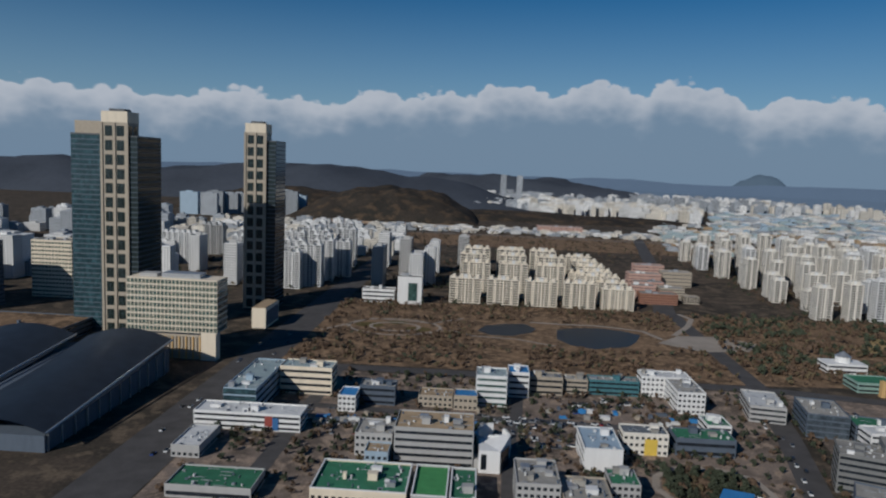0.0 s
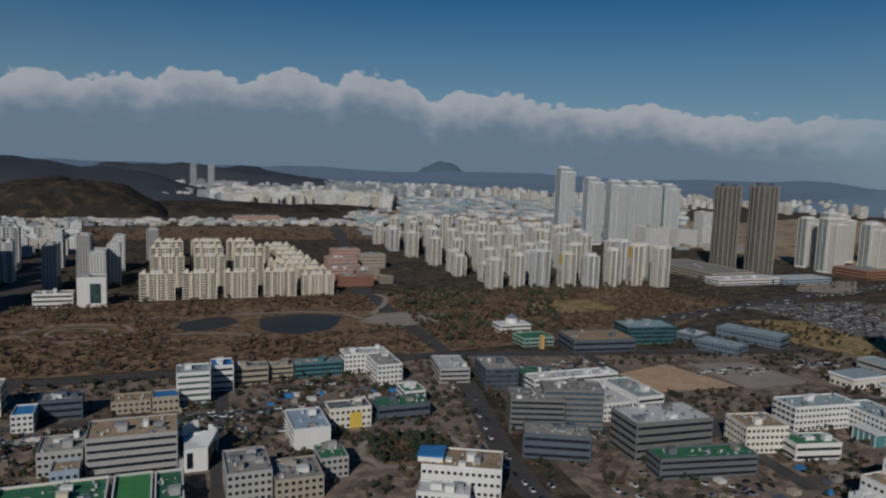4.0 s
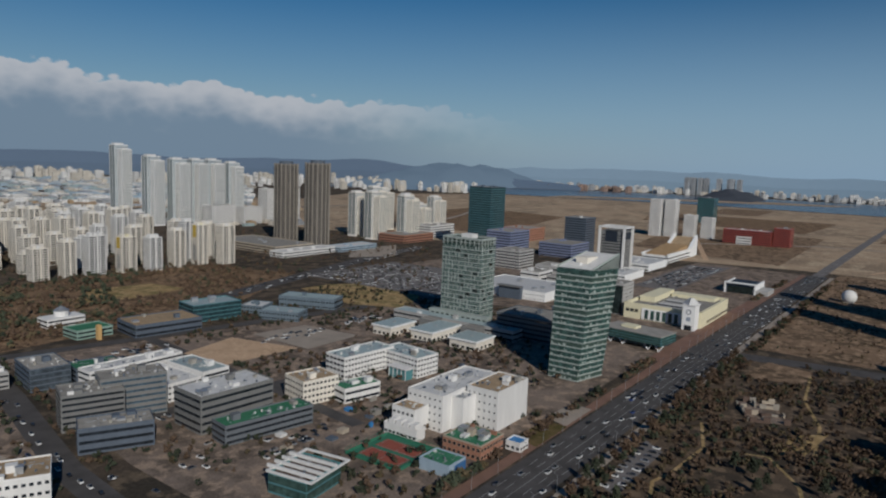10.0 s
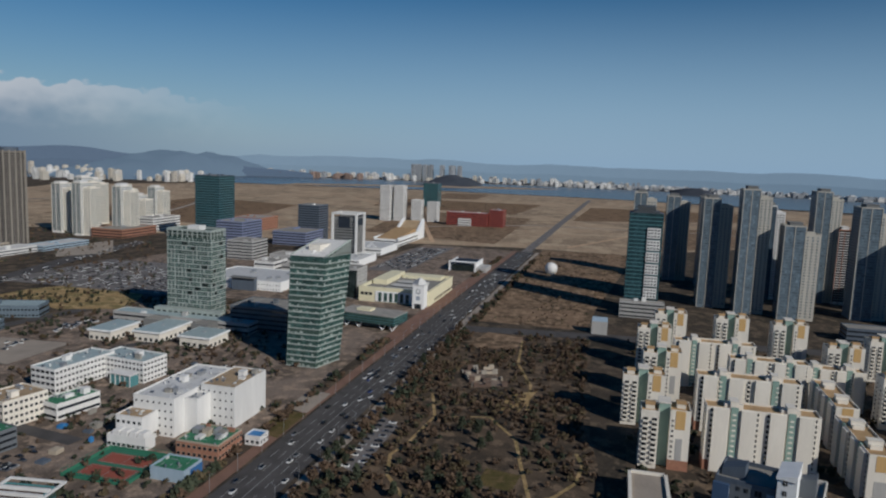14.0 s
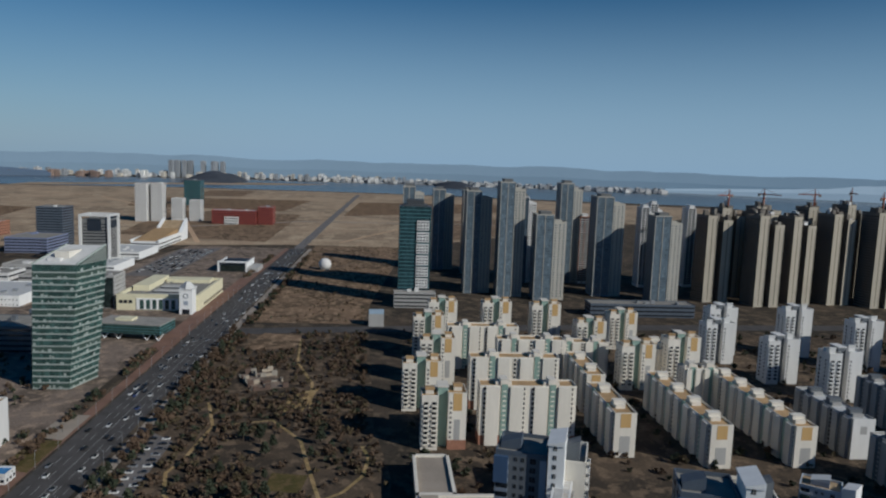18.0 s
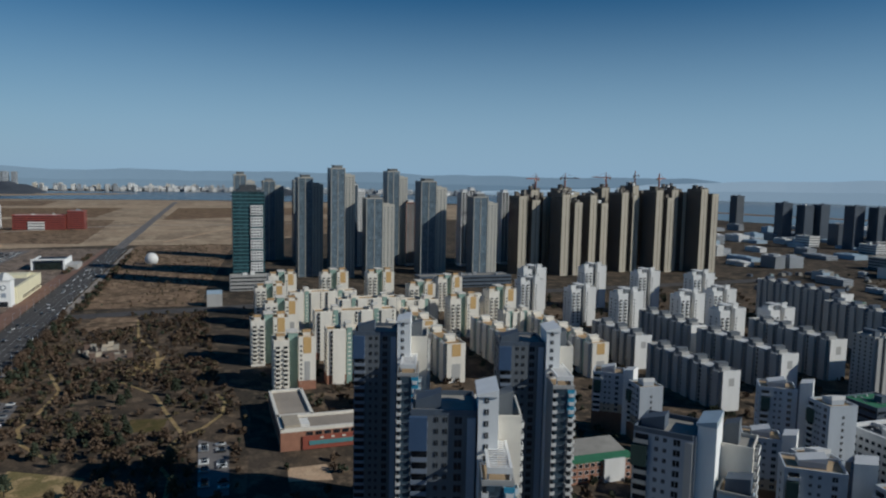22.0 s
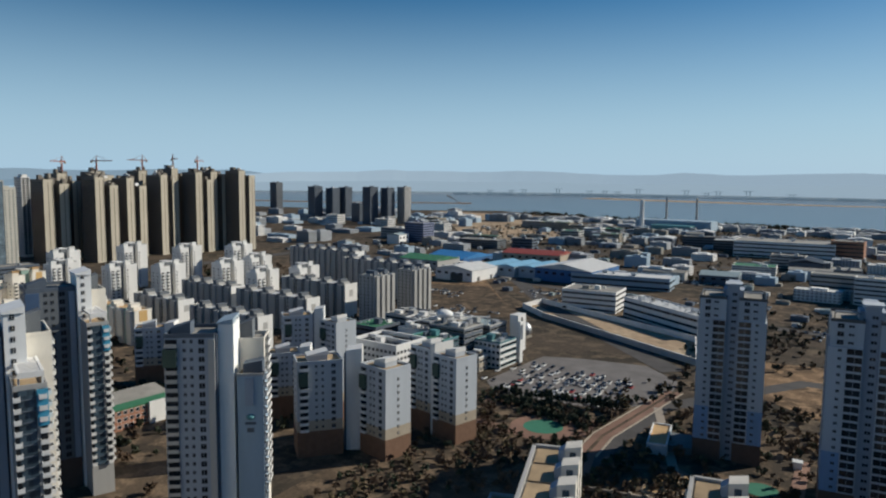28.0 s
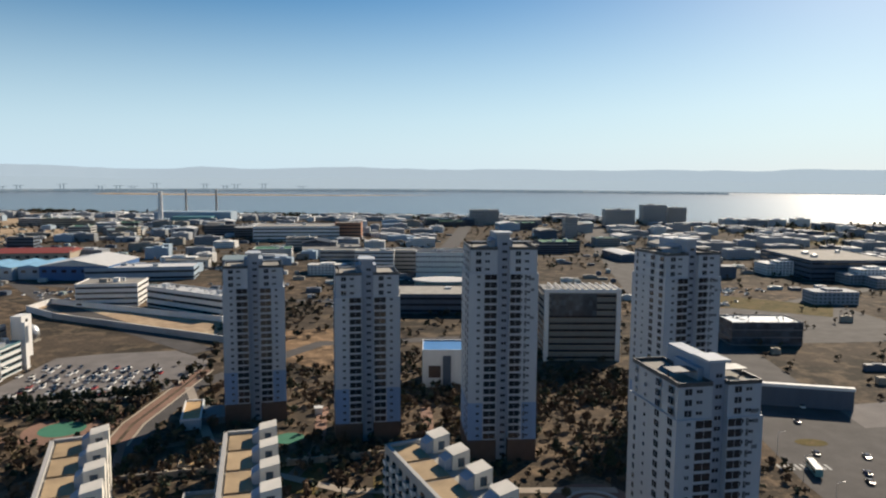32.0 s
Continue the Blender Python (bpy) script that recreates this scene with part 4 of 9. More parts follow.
def v_block(label, wings, fin, group="stepped estate blocks", each=False):
    """Lower estate block of wings that meet at a stair fin. wings: left end of the front, bearing the front faces, length, depth, height."""
    (x0, y0), *_ = wings[0]
    o = thing("apartment_block", label, "apartment building", x0, y0, group=group)
    fh = 2.75
    for (px_, py_), az, L, D, h in wings:
        a = radians(az)
        nx, ny = math.sin(a), math.cos(a)
        rx, ry = -ny, nx
        p = (px_ - x0, py_ - y0)
        q = (p[0] + rx * L, p[1] + ry * L)
        P = [p, q, (q[0] - nx * D, q[1] - ny * D), (p[0] - nx * D, p[1] - ny * D)]
        n = int(h / fh)
        z0 = h - (n - 3) * fh
        wing = part("wing", Geo().prism(P, z0, h), TOWERGREY, o)
        grow = [(sum(v[0] for v in P) / 4 + (u[0] - sum(v[0] for v in P) / 4) * 1.012, sum(v[1] for v in P) / 4 + (u[1] - sum(v[1] for v in P) / 4) * 1.012) for u in P]
        part("brick_base", Geo().prism(grow, 0, z0), BROWNBRICK, o, "brown brick base")
        part("tan_storey", Geo().prism([(c + (g_ - c) * 0.6, d_ + (e_ - d_) * 0.6) for (c, d_), (g_, e_) in zip(P, grow)], z0 + 0.01, z0 + 1.6 * fh), TAN, o)
        part("parapet", parapet(P, h + 0.003, 1.0, 0.4), TOWERGREY, o)
        part("roof", Geo().prism([(c * 0.94 + m_ * 0.06, d_ * 0.94 + n_ * 0.06) for (c, d_), (m_, n_) in zip(P, [(sum(v[0] for v in P) / 4, sum(v[1] for v in P) / 4)] * 4)], h + 0.004, h + 0.15), ROOFTAN, o)
        half = L / 2 if L > 20 else L
        k = round(L / half)
        for j in range(k):
            s = lambda f: (j + f) / k
            spec = [(s(0.15), 3.4, 0.3, 2.0, "B"), (s(0.42), 0.9, 1.1, 1.0, "d"), (s(0.56), 0.9, 1.1, 1.0, "d"), (s(0.8), 1.6, 0.8, 1.5, "w")]
            face_columns(wing, P[0], P[1], spec, n - 3, fh, z0, [TOWERGREY, WINDOW, WHITE], each)
        face_columns(wing, P[1], P[2], [(0.5, 1.0, 1.0, 1.2, "d")], n - 4, fh, z0, [WHITE, WINDOW, WHITE], False)
        face_columns(wing, P[3], P[0], [(0.5, 1.6, 1.0, 1.2, "w")], n - 4, fh, z0, [WHITE, WINDOW, WHITE], False)
        # corner panel and slanted roof house
        u = lambda s_, o_: (p[0] + rx * s_ + nx * o_, p[1] + ry * s_ + ny * o_)
        part("corner_panel", Geo().prism([u(0.6, 1.3), u(4.2, 1.3), u(4.2, -1), u(0.6, -1)], h - 3.2 * fh, h - 1.2 * fh), SAGEDK, o, "dark green corner panel")
        part("roof_house", Geo().prism([u(L * 0.25, -D * 0.3), u(L * 0.7, -D * 0.3), u(L * 0.7, -D * 0.75), u(L * 0.25, -D * 0.75)], h, h + 2.2, lift=[0, 1.6, 1.6, 0]), TOWERGREY, o, "slanted grey roof house")
        part("roof_rim", Geo().prism([u(L * 0.24, -D * 0.28), u(L * 0.71, -D * 0.28), u(L * 0.71, -D * 0.77), u(L * 0.24, -D * 0.77)], h + 2.21, h + 2.45, lift=[0, 1.6, 1.6, 0]), WHITE, o)
    if fin:
        fx, fy, az, fw, fd, fhh = fin
        a = radians(az)
        nx, ny, rx, ry = math.sin(a), math.cos(a), -math.cos(a), math.sin(a)
        u = lambda s_, o_: (fx - x0 + rx * s_ + nx * o_, fy - y0 + ry * s_ + ny * o_)
        part("stair_fin", Geo().prism([u(0, 0), u(fw, 0), u(fw, -fd), u(0, -fd)], 0, fhh, lift=[0, 1, 1, 0]), WHITE, o, "white stair fin")
        # slate strip gives the gap its shade by colour
        part("groove", Geo().prism([u(-0.9, -0.3), u(-0.02, -0.3), u(-0.02, -fd + 1), u(-0.9, -fd + 1)], 0, fhh - 2), SLATE, o, "slate strip for the shaded recess beside the fin")
    return o


def highrise(x, y, w, d, h, n, label, wall, win, pier, two=True, front="W", group="glass-fronted high-rises"):
    """Tall apartment tower: a dark-sided main shaft with a glass front and framed crown, and a lower shaft with a pale window grid."""
    o = thing("apartment_tower", label, "apartment building", x, y, group=group)
    fh = h / n
    p = rect(w, d * 0.56, 0, d * 0.22)
    q = rect(w * 0.80, d * 0.44, w * 0.08, -d * 0.28)
    h2 = h - 2.6 * fh
    part("shaft", Geo().prism(p, 0, h), wall, o)
    part("side_shaft", Geo().prism(q, 0, h2), pier, o)
    part("crown", Geo().prism(rect(w * 0.62, d * 0.34, -w * 0.12, d * 0.2), h, h + 3.6).box(-w * 0.45, w * 0.24, d * 0.02, d * 0.38, h + 3.6, h + 4.4), GREYMID if wall in (BLUEFRONT, SLATE) else WHITE, o)
    part("crown", Geo().prism(rect(w * 0.4, d * 0.22, w * 0.1, -d * 0.26), h2, h2 + 2.6), pier, o)
    part("parapet", parapet(p, h + 0.003, 1.2), pier, o)
    part("parapet", parapet(q, h2 + 0.003, 1.2), pier, o)
    floors_of(o, p, ["r", "r", "p", "c"], n - 1, fh, fh, [wall, win, wall], each="")
    face_columns(o, q[3], q[0], [(0.2, 1.9, 0.8, 1.5, "d"), (0.5, 1.9, 0.8, 1.5, "d"), (0.8, 1.9, 0.8, 1.5, "d")], n - 4, fh, fh, [pier, win if win is not WINBLUE else WINDOW, pier], False)
    floors_of(o, q, ["r", "r", "-", "-"], n - 4, fh, fh, [pier, win, pier], each="")
    for yy, hh in ((p[0][1] - 0.1, h), ((p[0][1] + p[3][1]) / 2, h), (p[3][1] - 0.3, h)):
        part("pier", Geo().box(p[0][0] - 0.5, p[0][0] - 0.121, yy - 0.25, yy + 0.45, 0, hh + 0.8), pier, o)
    return o


def shell_tower(x, y, label, h, w=30.0, seed=0):
    """Unfinished concrete high-rise: two deep slabs with raw end walls coloured as sunlit, either side of a dark
    recess, stair heads of unequal height.
    """
    rng = random.Random(seed)
    o = thing("apartment_tower", label, "apartment building", x, y, 9 + rng.uniform(-5, 5), group="unfinished concrete high-rises")
    n = 36
    for k, (x0, x1, y0, y1, dh) in enumerate(((-12, 14, 3.01, 15, rng.uniform(-1, 2)), (-5, 14, -4, 3, 2.5), (-14, 12, -16, -4.01, -2 - rng.random() * 9))):
        P = rb(x0, x1, y0, y1)
        hh = h + dh
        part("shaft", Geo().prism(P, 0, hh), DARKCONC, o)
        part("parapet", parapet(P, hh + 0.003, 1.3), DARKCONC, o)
        cx, cy, a, b = (x0 + x1) / 2, (y0 + y1) / 2, x1 - x0, y1 - y0
        g, g2 = Geo(), Geo()
        for _ in range(3):
            u, v, du, dv = rng.uniform(-0.42, 0.15), rng.uniform(-0.4, 0.1), rng.uniform(0.12, 0.3), rng.uniform(0.2, 0.4)
            (g if rng.random() < 0.4 else g2).box(cx + a * u, cx + a * (u + du), cy + b * v, cy + b * (v + dv), hh, hh + rng.uniform(1.5, 7.5))
        for q, m in ((g, WHITE if rng.random() < 0.3 else CONC), (g2, DARKCONC)):
            if q.v:
                part("stair_head", q, m, o)
        floors_of(o, P, ["p", "p", "p", "-"], n - 1, hh / n, 1.0, [DARKCONC, WINDOW, DARKCONC], each="")
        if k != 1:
            # sun on these ends is put into a paler concrete colour
            part("end_wall", Geo().box(x0 - 0.3, x0 - 0.01, y0 - 0.05, y1 + 0.05, 0, hh + 1.2), SUNCONC, o, "raw concrete end wall in sunlit tone")
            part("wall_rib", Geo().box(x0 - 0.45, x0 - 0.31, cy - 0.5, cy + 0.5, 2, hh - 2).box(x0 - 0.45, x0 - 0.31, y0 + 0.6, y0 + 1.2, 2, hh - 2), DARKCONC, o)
    return o


def tower_crane(x, y, z, reach, turn):
    o = thing("tower_crane", "orange-red tower crane working above the unfinished towers", "crane", x, y, turn, z, group="tower cranes")
    part("mast", Geo().box(-0.8, 0.8, -0.8, 0.8, 0, 16), ORANGE, o)
    part("jib", Geo().box(0.8, reach, -0.5, 0.5, 14, 15.2), ORANGE, o)
    part("counter_jib", Geo().box(-reach * 0.35, -0.8, -0.6, 0.6, 14, 15.2), ORANGE, o)
    part("counterweight", Geo().box(-reach * 0.35, -reach * 0.25, -1.0, 1.0, 11.8, 14), CONC, o)
    part("apex", Geo().tube((0, 0, 16), (0, 0, 22), 0.8, 0.2), ORANGE, o)
    part("tie_bar", Geo().tube((0, 0, 21.5), (reach * 0.75, 0, 15.2), 0.18, 0.18), ORANGE, o)
    part("tie_bar", Geo().tube((0, 0, 21.5), (-reach * 0.32, 0, 15.2), 0.18, 0.18), ORANGE, o)
    part("cab", Geo().box(0.9, 2.6, -1.0, 0.6, 11.5, 13.8), WHITE, o)


def shed(x, y, w, d, h, roofm, wall, label, rz=0.0, ridge="x", name="warehouse", doors=2):
    """Pitched sheet-metal hall; x, y is its south-west corner before turning."""
    r = radians(rz)
    o = thing(name, label, "warehouse", x + w / 2 * math.cos(r) - d / 2 * math.sin(r), y + w / 2 * math.sin(r) + d / 2 * math.cos(r), rz)
    part("wall", Geo().prism(rect(w, d), 0, h), wall, o)
    rise = 0.09 * (d if ridge == "x" else w)
    g = Geo()
    for sgn in (1, -1):
        if ridge == "x":
            P = [(-w / 2 - 0.5, sgn * (d / 2 + 0.5)), (w / 2 + 0.5, sgn * (d / 2 + 0.5)), (w / 2 + 0.5, 0), (-w / 2 - 0.5, 0)]
            L = [0, 0, rise, rise]
        else:
            P = [(sgn * (w / 2 + 0.5), -d / 2 - 0.5), (sgn * (w / 2 + 0.5), d / 2 + 0.5), (0, d / 2 + 0.5), (0, -d / 2 - 0.5)]
            L = [0, 0, rise, rise]
        part("roof_slope", Geo().prism(P, h, h + 0.25, lift=L), roofm, o)
    if ridge == "x":
        part("gable", Geo().prism([(-w / 2, -d / 2), (-w / 2 + 0.3, -d / 2), (-w / 2 + 0.3, d / 2), (-w / 2, d / 2)], h - 0.2, h + rise * 0.4), wall, o)
    nb = max(2, int(w / 9))
    for j in range(nb):
        for sy in (-1, 1):
            part("window", Geo().box(-2.2, 2.2, -0.08, 0.08, h * 0.55, h * 0.75), WINDOW, o, at=(-w / 2 + (j + 0.5) * w / nb, sy * d / 2, 0))
    for j in range(doors):
        part("loading_door", Geo().box(-0.08, 0.08, -2.2, 2.2, 0.1, min(4.5, h * 0.6)), DKMETAL, o, at=(-w / 2, -d / 4 + j * d / 2, 0))
    return o


# trees
def crown_geo(rng, rx, rz, cz, n, size, m=0):
    g = Geo()
    for _ in range(n):
        u = Vector((rng.gauss(0, 1), rng.gauss(0, 1), rng.gauss(0, 1))).normalized() * (rng.random() ** 0.45)
        c = Vector((u.x * rx, u.y * rx, cz + u.z * rz))
        a = Vector((rng.gauss(0, 1), rng.gauss(0, 1), rng.gauss(0, 0.7))).normalized() * size * rng.uniform(0.5, 1.2)
        b = a.orthogonal().normalized() * size * rng.uniform(0.35, 0.8)
        e = a.cross(b).normalized() * size * 0.4
        k = len(g.v)
        g.v += [tuple(c - a), tuple(c + b * 0.9 + e), tuple(c + a), tuple(c - b), tuple(c - e * 1.5 + b * 0.2)]
        g.f += [(k, k + 1, k + 3), (k + 1, k + 2, k + 3), (k, k + 4, k + 1), (k + 4, k + 2, k + 1)]
        g.m += [m] * 4
    return g


def tree_meshes(kind, seed):
    rng = random.Random(seed)
    g = Geo()
    if kind == "pine":
        g.tube((0, 0, 0), (0, 0, 6.5), 0.28, 0.08)
        for _ in range(7):
            a, z = rng.uniform(0, 6.28), rng.uniform(2.2, 5.5)
            g.tube((0, 0, z), (math.cos(a) * 1.8, math.sin(a) * 1.8, z + 0.9), 0.1, 0.03, seg=4)
        c = Geo()
        for lv in range(4):
            s = crown_geo(rng, 2.7 - lv * 0.5, 0.75, 3.4 + lv * 1.25, 46, 0.75)
            k = len(c.v)
            c.v += s.v
            c.f += [tuple(q + k for q in t) for t in s.f]
            c.m += s.m
        return g.mesh("trunk", [BARK]), c.mesh("crown", [PINE])
    g.tube((0, 0, 0), (0.1, 0, 3.0), 0.26, 0.17)
    for _ in range(9):
        a, z = rng.uniform(0, 6.28), rng.uniform(1.8, 3.0)
        q = (math.cos(a) * rng.uniform(1.2, 2.4), math.sin(a) * rng.uniform(1.2, 2.4), z + rng.uniform(1.8, 3.6))
        g.tube((0.07, 0, z), q, 0.11, 0.035, seg=4)
        g.tube(q, (q[0] * 1.5, q[1] * 1.5, q[2] + 1.1), 0.035, 0.01, seg=3)
    c = crown_geo(rng, 2.5, 2.3, 4.7, 130, 0.75)
    return g.mesh("trunk", [BARK]), c.mesh("crown", [TWIG if kind == "bare" else SHRUB])


TREES = {k: [tree_meshes(k, 40 + i) for i in range(4)] for k in ("pine", "bare", "olive")}
TREELABEL = {"pine": "dark evergreen pine in the winter park", "bare": "leafless brown winter tree", "olive": "dull olive half-bare winter tree"}


def tree(kind, x, y, s, rng):
    o = thing("tree", TREELABEL[kind], "tree", x, y, rng.uniform(0, 360), group="trees")
    o.scale = (s, s, s * rng.uniform(0.85, 1.15))
    t, c = rng.choice(TREES[kind])
    part("trunk", t, None, o)
    part("crown", c, None, o)


def inside(x, y, poly):
    hit = False
    for i in range(len(poly)):
        (x0, y0), (x1, y1) = poly[i], poly[i - 1]
        if (y0 > y) != (y1 > y) and x < (x1 - x0) * (y - y0) / (y1 - y0) + x0:
            hit = not hit
    return hit


SANDFIELD = [(318, 387), (318, 456), (455, 456), (456, 380)]


def grove(name, poly, n, label, mix, size, seed, clumps=16, keep=None, z=0.0):
    """Many trees too alike to count: short trunks and ragged crowns of small clumps, all one object."""
    rng = random.Random(seed)
    g = Geo()
    xs, ys = [p[0] for p in poly], [p[1] for p in poly]
    made = tries = 0
    while made < n and tries < n * 30:
        tries += 1
        x, y = rng.uniform(min(xs), max(xs)), rng.uniform(min(ys), max(ys))
        if not inside(x, y, poly) or noise.noise(Vector((x * 0.02, y * 0.02, seed))) < rng.uniform(-0.5, 0.15):
            continue
        if not off_road(x, y) or inside(x, y, SANDFIELD) or (keep and not keep(x, y)):
            continue
        made += 1
        zz = z(x, y) if callable(z) else z
        s = size * rng.uniform(0.55, 1.25)
        m = rng.choices((1, 2, 3), mix)[0]
        g.tube((x, y, zz), (x, y, zz + 0.32 * s), 0.035 * s, 0.02 * s, 0, 4)
        c = crown_geo(rng, 0.36 * s, 0.30 * s, 0.42 * s, clumps, 0.27 * s, m)
        k = len(g.v)
        g.v += [(a + x, b + y, d + zz) for a, b, d in c.v]
        g.f += [tuple(q + k for q in t) for t in c.f]
        g.m += c.m
    return tagged(part(name, g, [BARK, TWIG, PINE, SHRUB]), label, "trees", kind="stuff")


# cars
CARPAINT = [mat("car_white", (0.72, 0.72, 0.70), 0.3, 0.04, spec=0.5), mat("car_silver", (0.42, 0.43, 0.44), 0.3, 0.05, metal=0.5), mat("car_black", (0.02, 0.02, 0.022), 0.25, 0.05, spec=0.5), mat("car_grey", (0.14, 0.14, 0.15), 0.3, 0.05, metal=0.4), mat("car_blue", (0.03, 0.06, 0.2), 0.3, 0.05), mat("car_red", (0.35, 0.03, 0.03), 0.3, 0.05)]
CARNAME = ["white", "silver", "black", "dark grey", "blue", "red"]


def car_body():
    g = Geo()
    side = [(-2.2, 0.35), (2.2, 0.35), (2.25, 0.8), (1.25, 0.95), (-1.6, 0.98), (-2.2, 0.9)]
    n = len(g.v)
    k = len(side)
    for y in (-0.9, 0.9):
        g.v += [(x, y, z) for x, z in side]
    g.f += [tuple(range(n, n + k)), tuple(range(n + 2 * k - 1, n + k - 1, -1))]
    for i in range(k):
        j = (i + 1) % k
        g.f.append((n + j, n + i, n + k + i, n + k + j))
    g.m += [0] * (k + 2)
    return g


BODY = [car_body().mesh("body", [p]) for p in CARPAINT]
_c = Geo().prism([(-1.7, -0.8), (1.2, -0.8), (1.2, 0.8), (-1.7, 0.8)], 0.95, 1.45)
for i in range(4, 8):
    x, y, z = _c.v[i]
    _c.v[i] = (x * 0.62 - 0.15, y * 0.85, z)
CABIN = _c.mesh("cabin", [WINDOW])
WHEEL = Geo().tube((0, -0.12, 0), (0, 0.12, 0), 0.33, 0.33, seg=10).mesh("wheel", [TYRE])


def car(x, y, rz, rng, z=0.13, wheels=False, where="parked on asphalt"):
    i = rng.choices(range(6), (40, 24, 14, 14, 4, 4))[0]
    o = thing("car", f"{CARNAME[i]} saloon car {where}", "car", x, y, rz, z, group="cars")
    part("body", BODY[i], None, o)
    part("cabin", CABIN, None, o, "dark glazed cabin")
    if not wheels:
        o.location.z -= 0.33
    else:
        for a in (-1.35, 1.35):
            for b in (-0.85, 0.85):
                part("wheel", WHEEL, None, o, at=(a, b, 0.33))


def far_blocks(name, label, seed, n, place, size, mats, gap=0.0):
    """A far quarter of the city, too small to pick apart: blocks with roof huts, joined."""
    rng = random.Random(seed)
    g = Geo()
    for _ in range(n):
        x, y = place(rng)
        w, d, h = size(rng)
        if name in ("yard_sheds", "works_blocks") and not off_road(x, y, 4):
            continue
        m = rng.randrange(len(mats))
        g.box(x - w / 2, x + w / 2, y - d / 2, y + d / 2, 0, h, m)
        g.box(x - w / 5, x + w / 6, y - d / 4, y + d / 4, h, h + min(3.0, h * 0.15), m)
    return tagged(part(name, g, mats), label, "buildings", kind="stuff")


def car_rows(label, seed, n, spot, z):
    """Cars of a far car park, too small to pick apart."""
    rng = random.Random(seed)
    g = Geo()
    for _ in range(n):
        x, y, a = spot(rng)
        ca, sa = math.cos(radians(a)), math.sin(radians(a))
        m = rng.choices(range(4), (40, 24, 18, 18))[0]
        for me, mi in ((BODY[m], m), (CABIN, 4)):
            k = len(g.v)
            g.v += [(x + ca * v.co.x - sa * v.co.y, y + sa * v.co.x + ca * v.co.y, z + v.co.z) for v in me.vertices]
            g.f += [tuple(q + k for q in p.vertices) for p in me.polygons]
            g.m += [mi] * len(me.polygons)
    return tagged(part("parked_cars", g, CARPAINT[:4] + [WINDOW]), label, "cars", kind="stuff")

# ---------------- ground, roads, water, hills
def flat(poly, z):
    g = Geo()
    n = len(poly)
    g.v = [(x, y, z) for x, y in poly]
    g.f, g.m = [tuple(range(n))], [0]
    return g


def patch(name, poly, z, m, label, category="ground"):
    return structure(name, flat(poly, z), m, label, category)


def R4(x0, x1, y0, y1):
    return [(x0, y0), (x1, y0), (x1, y1), (x0, y1)]


structure("ground", flat(R4(-4990, 4990, -4990, 4990), 0), earth("winter_city_ground", ((0.085, 0.068, 0.053), (0.053, 0.046, 0.037), (0.140, 0.110, 0.079)), 0.018), "dull brown winter ground of the city, out to the horizon")

WAYS = []


def off_road(x, y, gap=1.5):
    for pts, w in WAYS:
        for (ax, ay), (bx, by) in zip(pts, pts[1:]):
            dx, dy = bx - ax, by - ay
            t = max(0.0, min(1.0, ((x - ax) * dx + (y - ay) * dy) / (dx * dx + dy * dy + 1e-6)))
            if abs(x - ax - t * dx) + abs(y - ay - t * dy) < w / 2 + gap:
                return False
    return True


# sea south of the industrial district, tidal channel in the east
def strip(name, pts, width, z, m, label, category):
    """A flat ribbon along a line of points."""
    WAYS.append((pts, width))
    g = Geo()
    pts = [Vector((x, y, 0)) for x, y in pts]
    side = []
    for i, p in enumerate(pts):
        d = (pts[min(i + 1, len(pts) - 1)] - pts[max(i - 1, 0)]).normalized()
        side.append(Vector((-d.y, d.x, 0)) * width / 2)
    for i in range(len(pts) - 1):
        a, b, c, d = pts[i] + side[i], pts[i] - side[i], pts[i + 1] - side[i + 1], pts[i + 1] + side[i + 1]
        g.quad(*[(q.x, q.y, z) for q in (a, b, c, d)])
    return structure(name, g, m, label, category)


patch("water", [(2300, -3300), (1300, -2050), (1000, -1900), (700, -1830), (100, -1740), (-300, -1640), (-600, -1560), (-1500, -1500), (-4950, -1500), (-4950, -4950), (1600, -4950)], 0.35, WATER, "pale sea water of the bay, glinting in low sun", "water")
patch("water", [(2300, -3300), (2900, -1500), (3200, 0), (3180, 900), (2950, 1750), (2550, 2500), (3050, 2950), (3550, 2500), (4050, 1800), (4350, 1000), (4450, 0), (4480, -2000), (4480, -4900), (1700, -4900)], 0.30, WATER, "grey-blue tidal channel behind the flats", "water")
patch("water", [(1120, -1960), (1330, -1780), (1700, -1640), (2200, -1500), (2960, -1420), (2310, -3290), (1310, -2060)], 0.33, WATER, "grey-blue tidal water behind the works", "water")
patch("ground_tidal_flat", [(1500, -2350), (2100, -1950), (2500, -1850), (2460, -1930), (2050, -2080), (1560, -2450)], 0.5, DRYGRASS, "dark mud bank in the tidal water")
patch("ground_flats", [(1250, 150), (1250, -50), (2700, -1500), (3160, 0), (3140, 890), (2900, 1730), (2200, 2000), (1000, 1500), (1120, 700)], 0.07, REED, "wide reclaimed flats of dry straw-coloured reed")
patch("ground_spit", [(2960, 1500), (3200, 1500), (3900, 700), (4000, 300), (3800, 420), (3400, 1000)], 0.5, REED, "low straw-coloured spit in the channel")
